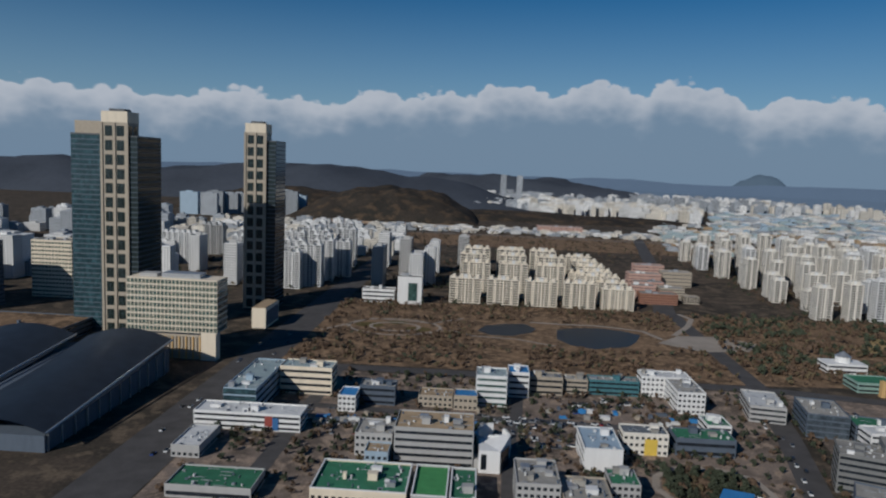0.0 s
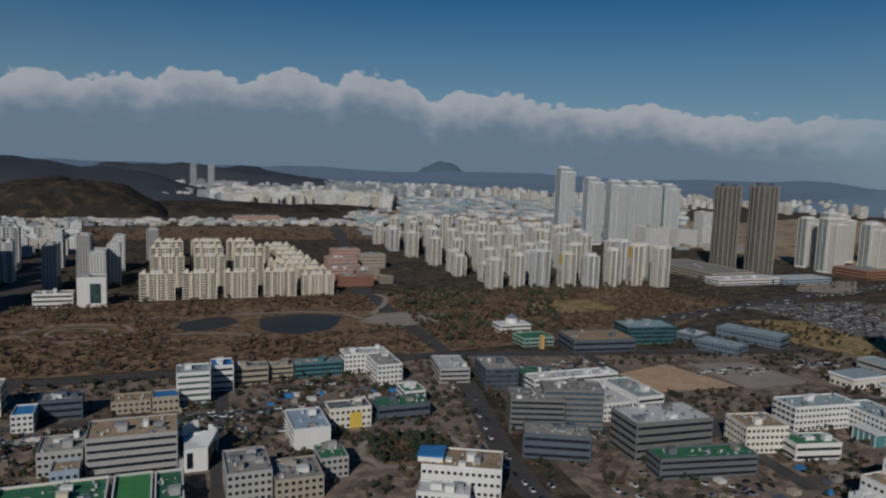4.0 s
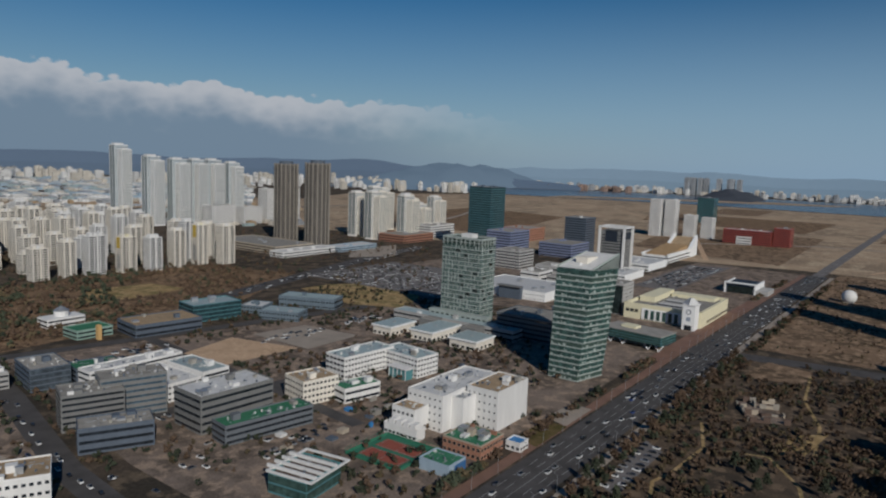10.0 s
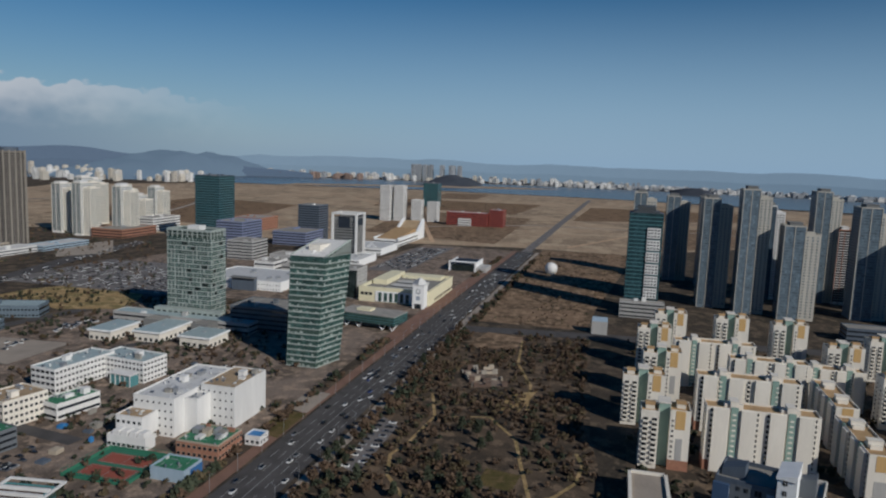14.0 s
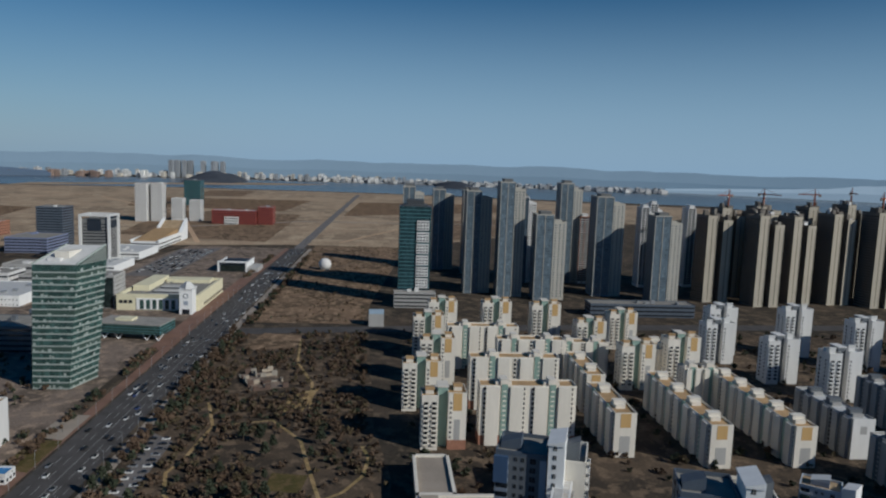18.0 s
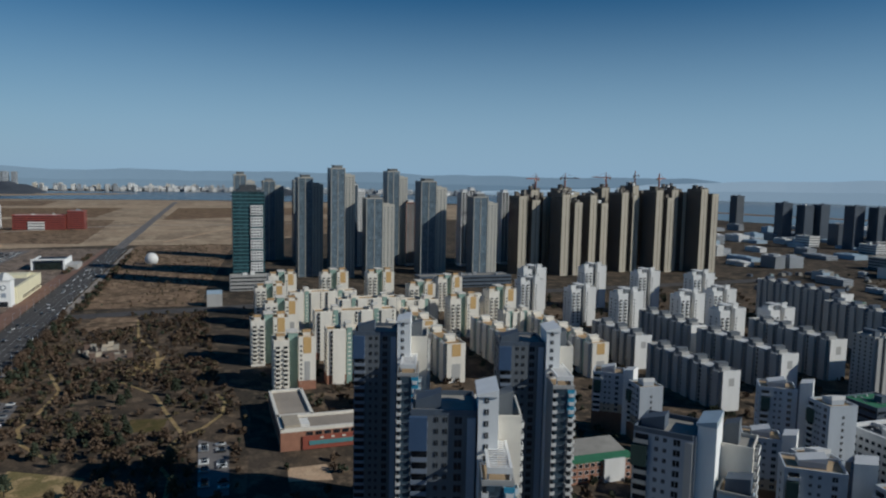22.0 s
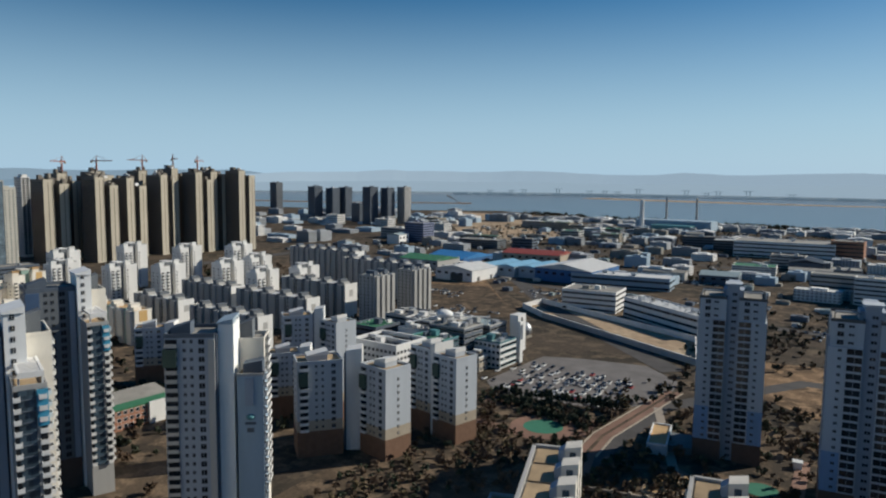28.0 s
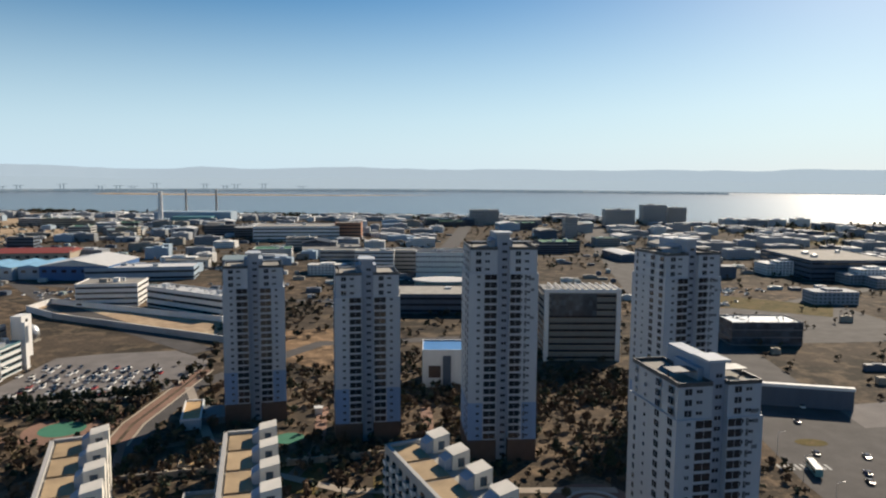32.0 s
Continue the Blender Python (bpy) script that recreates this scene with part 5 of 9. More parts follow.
for pts, w, m, lab in (([(1250, 300), (1800, 480), (2400, 900), (2800, 1500)], 9, SAND, "pale dirt track over the flats"), ([(1300, 60), (1900, -180), (2500, -700)], 8, SAND, "pale dirt track over the flats"), ([(1500, 420), (1700, 180), (1750, -200), (1700, -500)], 14, PAVING, "grey service road over the flats"), ([(2100, 1700), (2500, 700), (2600, 60), (2400, -900)], 10, SAND, "pale dike road over the flats"), ([(1150, 900), (1700, 1100), (2500, 1450)], 12, PAVING, "grey service road over the flats"), ([(2900, 1600), (3050, 900), (3080, 0), (2700, -1300)], 12, PAVING, "grey dike road along the channel")):
    strip("road", pts, w, 0.09, m, lab, "road")
for poly, m, lab in (([(1280, 190), (1900, 200), (1950, 560), (1350, 470)], SOIL, "dark harrowed patch of the flats"), ([(1300, -60), (1800, -120), (2100, -600), (1900, -700)], SOIL, "dark harrowed patch of the flats"), ([(2000, 260), (2500, 240), (2450, 800), (2050, 700)], DRYGRASS, "brown grassy patch of the flats"), ([(1900, 90), (2500, 70), (2600, -500), (2200, -400)], DRYGRASS, "brown grassy patch of the flats"), ([(1300, 760), (1900, 880), (2000, 1250), (1300, 1200)], DRYGRASS, "brown grassy patch of the flats"), ([(2620, 500), (3050, 520), (3000, 700), (2620, 660)], SOIL, "dark wet patch of the flats")):
    patch("ground_patch", poly, 0.08, m, lab)
patch("ground_tidal_flat", [(1500, -3350), (900, -3250), (300, -3300), (-200, -3500), (400, -3420), (1100, -3480), (1500, -3560)], 0.5, REED, "pale tidal sandbank in the bay")

# boulevard to the flats, cross streets
strip("road", [(120, 129), (700, 128), (1200, 122)], 28, 0.10, ASPHALT, "wide asphalt boulevard with worn lanes", "road")
strip("road", [(1200, 122), (1900, 112), (3000, 95)], 17, 0.10, WORN, "pale worn road running out over the flats", "road")
strip("road", [(-170, 90), (-168, 300), (-166, 520), (-160, 900), (-150, 1300)], 34, 0.11, ASPHALT, "grey asphalt avenue between lots", "road")
strip("road", [(-240, 90), (-240, -220), (-262, -440), (-330, -900), (-420, -1500)], 48, 0.10, ASPHALT, "wide asphalt avenue towards the shore", "road")
strip("road", [(-170, 95), (120, 120)], 30, 0.105, ASPHALT, "asphalt boulevard between blocks", "road")
strip("road", [(150, 145), (160, 260), (166, 310), (195, 430), (215, 530), (222, 800)], 15, 0.115, ASPHALT, "asphalt side street lined by parked cars", "road")
strip("road", [(-150, 524), (215, 524), (480, 470), (640, 440), (760, 330), (790, 150)], 14, 0.12, ASPHALT, "asphalt street along the park edge", "road")
strip("road", [(640, 300), (620, 140), (640, -5), (660, -200), (690, -700)], 22, 0.107, ASPHALT, "asphalt cross street between estates", "road")
strip("road", [(460, 590), (640, 640), (820, 690), (1000, 720)], 26, 0.108, ASPHALT, "asphalt road with queuing cars", "road")
strip("road", [(215, 800), (300, 1220), (380, 1700)], 24, 0.113, ASPHALT, "asphalt road between the northern estates", "road")
strip("road", [(30, -60), (30, -330), (-20, -420), (-200, -450)], 12, 0.109, ASPHALT, "asphalt estate street between blocks", "road")
strip("road", [(45, -400), (200, -540), (420, -800), (700, -1250)], 16, 0.106, ASPHALT, "asphalt road past the industrial yards", "road")
strip("road", [(-75, -700), (-115, -1000), (-170, -1500)], 26, 0.114, ASPHALT, "asphalt road running to the shore", "road")
for i in range(8):
    patch("road_marking", R4(150 + i, 150.6 + i, 112, 146), 0.13, LINE, "white painted crossing stripe", "road marking") if i % 2 else None
g = Geo()
for k in range(90):
    x = 140 + k * 16
    for off in (-9, -4.5, 0.3, 5, 9.5):
        y = 128.7 - 0.009 * (x - 140) + off
        g.quad((x, y, 0.135), (x + (9 if abs(off) > 1 else 15.8), y, 0.135), (x + (9 if abs(off) > 1 else 15.8), y + 0.3, 0.135), (x, y + 0.3, 0.135))
tagged(part("road_marking", g, LINE), "worn white lane lines on the boulevard", "road marking", kind="stuff")
strip("pavement", [(560, 155), (700, 154), (900, 151)], 12, 0.125, REDPAVE, "broad reddish footway before the arcade", "pavement")
strip("pavement", [(240, 148), (700, 147), (1200, 140)], 7, 0.13, REDPAVE, "reddish paved footway beside the boulevard", "pavement")
strip("pavement", [(240, 109), (700, 108), (1200, 102)], 6, 0.13, PAVING, "grey paved footway beside the park", "pavement")

# parks, lots, fields
patch("pavement_lots", [(-150, 290), (-150, 515), (205, 515), (160, 290)], 0.04, LOTPAVE, "worn grey yard paving between the works", "pavement")
patch("pavement_lots", [(182, 160), (188, 290), (212, 420), (225, 515), (470, 462), (630, 430), (630, 160)], 0.045, LOTPAVE, "worn grey yard paving between the works", "pavement")
patch("pavement_lots", [(660, 150), (800, 150), (900, 335), (1000, 600), (650, 640)], 0.045, LOTPAVE, "worn grey yard paving round the arcade", "pavement")
strip("road", [(-150, 440), (-40, 432), (150, 425)], 9, 0.117, ASPHALT, "narrow asphalt works street", "road")
strip("road", [(-105, 300), (-100, 520)], 10, 0.118, ASPHALT, "narrow asphalt works street", "road")
strip("road", [(20, 300), (24, 400), (30, 440), (36, 520)], 8, 0.119, ASPHALT, "narrow asphalt works street", "road")
strip("road", [(195, 345), (330, 330), (460, 340), (540, 290), (620, 260)], 11, 0.117, ASPHALT, "asphalt street between the works", "road")
strip("road", [(300, 240), (312, 330), (330, 500)], 10, 0.118, ASPHALT, "asphalt street between the works", "road")
patch("lawn", [(344, 161), (379, 160), (378, 145), (339, 145)], 0.15, LAWN, "dull olive lawn beside the boulevard", "lawn")
patch("ground_gravel", [(383, 162), (417, 161), (416, 146), (379, 146)], 0.15, PAVING, "pale gravel plot beside the boulevard")
patch("ground_roundel", [(98 + 0, 344), (104, 330), (120, 325), (138, 328), (148, 342), (146, 360), (132, 368), (112, 366), (101, 357)], 0.15, DRYGRASS, "round planted island between the works")
strip("pavement", [(95, 344), (101, 328), (120, 321), (140, 325), (152, 342), (149, 362), (133, 372), (111, 370), (98, 358), (95, 344)], 4, 0.16, PAVING, "pale kerbed drive round the island", "pavement")
patch("lawn_park", [(-150, 535), (215, 533), (470, 560), (640, 655), (600, 795), (200, 800), (-150, 795)], 0.05, DRYGRASS, "brown winter park lawn")
patch("pond", [(4, 668), (12, 692), (30, 704), (52, 710), (62, 690), (56, 672), (38, 655), (18, 652)], 0.2, POND, "dark still pond in the park", "water")
patch("pond", [(78, 650), (82, 690), (104, 702), (128, 706), (150, 698), (162, 684), (152, 655), (140, 634), (108, 620), (88, 630)], 0.2, POND, "dark still pond in the park", "water")
strip("pavement", [(58, 718), (90, 716), (130, 716), (168, 702), (180, 670)], 5, 0.21, PAVING, "pale promenade along the pond", "pavement")
patch("ground_plaza", [(172, 656), (200, 690), (240, 694), (268, 672), (250, 640), (206, 630)], 0.16, PAVING, "pale paved plaza in the park")
strip("pavement", [(196, 690), (222, 736), (237, 775), (230, 800)], 6, 0.2, PAVING, "pale curving path to the plaza", "pavement")
patch("ground_field", [(350, 664), (404, 722), (470, 712), (480, 660), (409, 650)], 0.16, FALLOW, "straw-coloured playing field in the park")
def disc(x, y, r, n=24, sx=1.0):
    return [(x + sx * r * math.cos(2 * math.pi * k / n), y + r * math.sin(2 * math.pi * k / n)) for k in range(n)]


for k, (r0, sx) in enumerate(((34, 1.3), (18, 1.3))):
    pts = disc(-75, 668, r0, 28, sx)
    strip("pavement", pts + pts[:1], 3.2, 0.2, PAVING, "pale winding path of the park garden", "pavement")
strip("pavement", [(-140, 640), (-100, 700), (-40, 690), (-10, 720)], 3, 0.2, PAVING, "pale winding path of the park garden", "pavement")
strip("pavement", [(-60, 634), (-40, 652), (-20, 664), (0, 646), (40, 642), (80, 620)], 3, 0.2, PAVING, "pale winding path of the park garden", "pavement")
for x_, y_, r_ in ((-100, 672, 11), (-52, 662, 10), (-74, 686, 8)):
    patch("lawn", disc(x_, y_, r_, 14, 1.3), 0.12, LAWN, "dull olive bed of the park garden", "lawn")
patch("ground_sand_field", [(318, 392), (322, 439), (377, 452), (392, 387)], 0.18, SAND, "orange sandy playing field")
patch("ground_yard", [(395, 380), (396, 448), (450, 440), (455, 380)], 0.14, PAVING, "grey gravel yard between works")
patch("ground_field", [(572, 420), (548, 477), (572, 575), (612, 572), (641, 555), (650, 500), (636, 450)], 0.14, FALLOW, "ochre fallow field beside the lots")
patch("ground_park", [(200, 112), (640, 108), (640, -10), (400, -20), (330, -30), (200, -20)], 0.05, DARKSOIL, "brown wooded park floor with bare earth")
patch("ground_lot", [(660, 106), (1240, 98), (1260, -60), (760, -10), (660, -5)], 0.06, SOIL, "empty brown building lots")
patch("ground_lot", [(800, 145), (1200, 140), (1210, 300), (900, 330), (800, 250)], 0.06, LOTPAVE, "grey-brown vacant lots by the boulevard")
patch("car_park", [(30, -345), (46, -312), (105, -300), (122, -318), (122, -384), (100, -394), (62, -402), (36, -380)], 0.17, WORN, "worn grey asphalt car park beside the estate", "car park")
patch("car_park", [(640, 400), (640, 640), (820, 640), (830, 430)], 0.15, WORN, "worn asphalt car park full of cars", "car park")
patch("car_park", [(900, 246), (900, 300), (1160, 304), (1185, 244)], 0.15, WORN, "worn asphalt car park beside the market hall", "car park")
patch("ground_lot", [(804, 713), (877, 780), (985, 767), (870, 676)], 0.12, PAVING, "bare grey-tan lot below the twin towers")
for pts in ([(372, -14), (357, -18), (336, -16), (318, -7), (309, 3), (295, 9)], [(296, 60), (316, 74), (339, 80), (353, 76), (400, 72), (440, 84)], [(285, 20), (274, 12), (259, 7), (236, 8)], [(400, 72), (410, 40), (380, 20), (345, 12), (309, 3)], [(430, 20), (480, 24), (530, 40), (600, 46)]):
    strip("pavement", pts, 2.0, 0.15, FALLOW, "sandy path winding through the park", "pavement")
patch("lawn", [(339, 29), (336, 11), (317, 13), (320, 30)], 0.12, LAWN, "dull olive clearing in the park", "lawn")
patch("lawn", [(285, 72), (268, 40), (240, 44), (250, 76)], 0.12, FALLOW, "dry straw clearing in the park", "lawn")
patch("ground_clearing", [(455, 36), (470, 18), (422, 25), (417, 36)], 0.12, FALLOW, "bare tan clearing in the park")
patch("ground_clearing", [(560, 90), (620, 80), (610, 40), (570, 50)], 0.12, SOIL, "bare brown clearing in the park")
patch("car_park", [(301, -4), (290, -18), (236, -16), (236, -4)], 0.15, WORN, "small worn car park at the park's edge", "car park")
patch("ground_clearing", [(256, -41), (256, -58), (239, -58), (242, -40)], 0.12, SAND, "bare sandy play yard by the school")
patch("car_park", [(312, 88), (316, 97), (389, 101), (378, 88)], 0.15, WORN, "small asphalt car park in the park", "car park")
patch("ground_site", [(60, -560), (40, -420), (200, -540), (330, -640), (480, -900), (260, -700)], 0.05, DARKSOIL, "brown graded earth of a building site")
patch("ground_site", [(170, -500), (260, -440), (420, -560), (520, -800), (330, -620)], 0.07, DARKSOIL, "brown graded earth of a building site")
patch("ground_flats", [(520, -1000), (720, -1150), (1250, -1800), (820, -1780), (520, -1250)], 0.06, REED, "straw-coloured vacant land near the shore")
patch("pavement_estate", [(-220, -120), (-220, -330), (30, -340), (120, -300), (100, -120)], 0.06, DARKSOIL, "dull brown estate gardens")
patch("ground_estate", [(110, -40), (640, -40), (640, -640), (250, -460), (130, -300)], 0.055, DARKSOIL, "dark estate grounds between blocks")


def hill(name, cx, cy, rx, ry, h, m, label, seed, rough=0.35, nx=40, ny=14, peak=0.8):
    """A wooded hill or ridge as an uneven dome."""
    g = Geo()
    for j in range(ny + 1):
        for i in range(nx + 1):
            u, v = 2 * i / nx - 1, 2 * j / ny - 1
            e = max(0.0, 1 - u * u) * max(0.0, 1 - v * v)
            q = noise.fractal(Vector((u * 3 + seed, v * 1.5 + seed * 1.7, seed)), 1.0, 2.0, 4)
            z = h * (e ** peak) * (1 + rough * q) if e > 0 else -2
            g.v.append((cx + u * rx, cy + v * ry, z - 1.5))
    for j in range(ny):
        for i in range(nx):
            a = j * (nx + 1) + i
            g.f.append((a, a + 1, a + nx + 2, a + nx + 1))
            g.m.append(0)
    o = structure(name, g, m, label, "hill")
    for p in o.data.polygons:
        p.use_smooth = True
    return o


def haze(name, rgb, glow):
    """Air-lit distance: dull surface plus emission that paints in the light of the air in front of it."""
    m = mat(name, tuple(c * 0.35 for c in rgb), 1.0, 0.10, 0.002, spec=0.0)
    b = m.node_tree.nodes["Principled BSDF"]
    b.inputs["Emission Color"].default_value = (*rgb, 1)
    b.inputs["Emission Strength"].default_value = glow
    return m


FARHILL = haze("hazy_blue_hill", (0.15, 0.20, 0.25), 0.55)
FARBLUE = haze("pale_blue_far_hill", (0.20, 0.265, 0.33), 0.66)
hill("hill", -265, 2140, 270, 250, 90, WOODHILL, "low wooded ridge with bare winter trees and tan slopes", 3, 0.2, 60, 30)
hill("hill", 110, 2240, 400, 150, 27, WOODHILL, "low wooded spur in front of the far estate", 5, 0.2, 60, 20)
hill("hill", 470, 2330, 240, 100, 15, WOODHILL, "low wooded rise beside the far estate", 6, 0.2, 40, 14)
hill("hill", -620, 2300, 330, 240, 70, WOODHILL, "low wooded ridge with bare winter trees and tan slopes", 9, 0.2, 50, 24)
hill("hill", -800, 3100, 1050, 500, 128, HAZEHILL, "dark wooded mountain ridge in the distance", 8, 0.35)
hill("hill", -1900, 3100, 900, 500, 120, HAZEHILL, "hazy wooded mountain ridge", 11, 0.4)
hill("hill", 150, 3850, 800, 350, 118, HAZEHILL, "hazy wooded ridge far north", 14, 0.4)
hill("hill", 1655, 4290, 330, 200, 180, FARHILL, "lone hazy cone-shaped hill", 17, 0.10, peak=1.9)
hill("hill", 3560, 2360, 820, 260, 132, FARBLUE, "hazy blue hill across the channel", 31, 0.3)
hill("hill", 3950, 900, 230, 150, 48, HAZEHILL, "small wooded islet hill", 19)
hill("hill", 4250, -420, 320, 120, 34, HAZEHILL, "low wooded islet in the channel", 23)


def ring(name, r, a0, a1, base, amp, m, label, seed, freq=9.0, steps=160):
    """Distant range along an arc (degrees from north, clockwise)."""
    g = Geo()
    for i in range(steps + 1):
        a = radians(a0 + (a1 - a0) * i / steps)
        q = noise.fractal(Vector((a * freq, seed, 0.3)), 1.0, 2.0, 5)
        f = min(1.0, 6 * i / steps, 6 * (steps - i) / steps)
        z = (base + amp * max(-0.25, q + 0.35)) * min(1.0, 0.2 + f)
        for rr, zz in ((r, -1), (r - 5, z * 0.5), (r + 60, z)):
            g.v.append((rr * math.sin(a), rr * math.cos(a), zz))
    for i in range(steps):
        for k in range(2):
            b = i * 3 + k
            g.f.append((b, b + 3, b + 4, b + 1))
            g.m.append(0)
    return structure(name, g, m, label, "distance")


# distance haze over these ranges is painted in as glow
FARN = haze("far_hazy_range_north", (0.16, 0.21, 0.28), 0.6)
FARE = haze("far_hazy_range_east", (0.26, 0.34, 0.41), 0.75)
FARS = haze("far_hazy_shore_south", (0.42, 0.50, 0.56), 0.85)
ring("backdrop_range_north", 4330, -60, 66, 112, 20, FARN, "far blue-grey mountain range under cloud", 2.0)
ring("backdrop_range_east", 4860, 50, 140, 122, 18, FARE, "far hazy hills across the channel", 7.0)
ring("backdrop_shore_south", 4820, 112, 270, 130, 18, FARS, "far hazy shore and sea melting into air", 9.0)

patch("ground_field", [(-460, 1840), (-60, 1800), (-20, 1990), (-420, 2020)], 0.1, SAND, "bare tan slope below the wooded ridge")
patch("ground_field", [(-300, 1420), (700, 1380), (900, 1620), (300, 1690), (-320, 1640)], 0.09, DRYGRASS, "brown fallow plain north of the estates")
patch("ground_field", [(760, 1700), (1500, 1650), (1700, 2050), (820, 2020)], 0.09, REED, "straw-coloured fallow plain")
strip("road", [(-700, 1660), (0, 1650), (500, 1640), (1100, 1560), (1700, 1500)], 16, 0.12, WORN, "pale road across the northern plain", "road")
strip("road", [(-330, 1500), (-480, 1900), (-560, 2300)], 22, 0.13, WORN, "pale road climbing past the ridge", "road")

# ---------------- north: low office and factory lots
office(-38, 353, 41, 26, 19.8, 5, GREYP, "five-storey pale grey office with a brown roof terrace", "rrrr", ROOFTAN, units=5)
office(4, 452, 20, 20, 20, 5, WHITE, "white research building with green ribbon windows and pale blue roof", "rrrr", ROOFTEAL, win=GREENGLASS)
office(26, 474, 14, 18, 17, 4, WHITE, "white block with a bright blue roof", "rrrr", ROOFBLUE)
office(41, 483, 23, 13, 12, 3, TAN, "tan low office with ribbon windows", "rrrr")
office(66, 488, 16, 12, 10, 3, TAN, "small tan workshop block with flat roof")
office(83, 490, 35, 12, 10, 3, DKTEAL, "teal-fronted low office with grey roof", "rrrr", ROOFGREY)
office(120, 492, 34, 16, 14, 4, WHITE, "white office wing with square windows", "prpr", ROOFWHITE)
office(136, 459, 18, 32, 14, 4, WHITE, "white office wing with punched windows", "pppp", ROOFGREY)
office(61, 359, 20, 32, 12, 3, WHITE, "white hall with a pale blue pitched roof", "-p-p", PALEBLUE, units=1)
office(86, 385, 25, 14, 12, 3, WARMWALL, "white office with a yellow corner and a grey roof", "prpr", BLUEGREY, units=1)
office(116, 388, 33, 17, 9.5, 2, SLATE, "dark-fronted low hall with a green roof", "rrrr", ROOFGREEN, units=1)
office(140, 410, 14, 18, 10, 3, WHITE, "white block with a sage roof terrace", "rrrr", ROOFGREEN)
office(23, 308, 20, 28, 14, 4, GREYP, "grey flat-roofed office with roof plant", "pppp", ROOFGREY, units=6)
office(44, 304, 22, 24, 10, 3, TAN, "grey-brown annex with rooftop units", "pppp", ROOFGREY, units=5)
office(68, 322, 14, 18, 10, 3, GREYP, "small grey block with a green roof", "pppp", ROOFGREEN, units=1)
office(-82, 427, 11, 18, 10, 3, WHITE, "white block with a blue sheet roof", "pppp", ROOFBLUE, units=0)
office(-71, 443, 23, 14, 12, 3, SLATE, "dark workshop with a blue roof hut", "rrrr", ROOFGREY, units=3)
office(-10, 442, 15, 14, 9, 2, TAN, "low workshop under a blue sheet roof", "pppp", ROOFBLUE, units=0)
office(-33, 445, 22, 16, 7, 2, TAN, "low tan shed with a sandy roof", "pppp", ROOFTAN, units=0)
office(-158, 388, 62, 18, 9.5, 3, WHITE, "long white showroom with dark ribbon windows", "rrrr", ROOFWHITE, units=3)
office(-153, 346, 15, 30, 6, 1, GREYP, "low grey hall with a pale sloping roof", "pppp", ROOFWHITE, units=0)
office(-148, 408, 20, 66, 17, 4, PALEBLUE, "long pale blue office with a stepped glass roof", "crcr", ROOFTEAL, win=TEALGLASS, units=6)
office(-127, 456, 35, 18, 18, 4, CREAM, "cream office with horizontal window bands", "rrrr", ROOFTEAL, units=4)
office(-137, 303, 40, 22, 5.5, 1, GREYP, "low pavilion with a dark green roof", "rrrr", ROOFGREEN, units=0)
office(-69, 298, 43, 32, 10, 2, CREAM, "cream factory hall with a green roof", "pppp", ROOFGREEN, units=4)
office(-24, 298, 16, 33, 9.5, 2, GREYP, "hall with a bright green turf roof", "pppp", TURF, units=0)
office(-7, 298, 12, 33, 9.0, 2, GREYP, "narrow hall with a green roof", "pppp", ROOFGREEN, units=1)
office(-60, 362, 20, 22, 12, 3, GREYP, "grey workshop block with flat roof", "pppp", ROOFGREY)
office(-52, 345, 12, 13, 9, 2, PALEBLUE, "small blue-grey annex with a tan roof", "pppp", ROOFTAN, units=0)
office(180, 452, 22, 36, 10, 3, GREYP, "low office with a pale roof terrace", "rrrr", ROOFWHITE, rz=-10)
office(206, 430, 24, 34, 14, 4, SLATE, "dark glazed office block with grey roof", "crcr", ROOFGREY, rz=-10, win=GREYGLASS)
office(232, 424, 30, 20, 10, 3, SLATE, "dark green glazed low office", "rrrr", ROOFGREEN, rz=-10)
office(186, 352, 32, 22, 20, 6, GREYMID, "grey office with stacked balcony bands", "rrrr", ROOFGREY, rz=-20, units=5)
office(208, 352, 36, 18, 24, 7, GREYMID, "grey ribbon-windowed office slab", "rrrr", ROOFGREY, rz=-20, win=WINBLUE, units=5)
office(110, 294, 38, 22, 14, 3, WHITE, "white office with punched windows and blue roof hut", "pppp", ROOFTAN, rz=-27, units=3)
office(103, 280, 24, 12, 8, 2, WHITE, "low white annex beside the office", "pppp", ROOFWHITE, rz=-27, units=2)
office(177, 318, 36, 18, 13, 3, SLATE, "dark glass-fronted office with white roof edge", "rrrr", ROOFGREY, rz=-26, units=5)
office(232, 294, 48, 27, 21, 5, GREYMID, "grey research block with pale roof plant", "rrrr", ROOFWHITE, rz=-4, units=7)
office(231, 272, 55, 15, 10.5, 3, BLUEGREY, "blue-grey workshop with a green roof", "rrrr", ROOFGREEN, rz=-10, units=1)
office(241, 352, 34, 56, 11, 3, WHITE, "white factory hall with a pale flat roof", "pppp", ROOFWHITE, units=5)
office(276, 352, 20, 40, 13, 3, WHITE, "white laboratory wing with teal roof lights", "rrrr", ROOFTEAL, units=4)
office(228, 400, 66, 14, 14, 4, WHITE, "long white office wing with window bands", "rrrr", ROOFWHITE, units=6)
office(300, 286, 26, 22, 15, 4, WARMWALL, "off-white block with small windows", "pppp", ROOFTAN, rz=-12, units=2)
office(320, 270, 28, 16, 9, 2, WHITE, "white low annex with green roof", "rrrr", ROOFGREEN, rz=-12, units=2)
office(356, 304, 48, 20, 15, 4, WHITE, "white school wing with square windows", "pprw", ROOFTEAL, rz=-6, units=3)
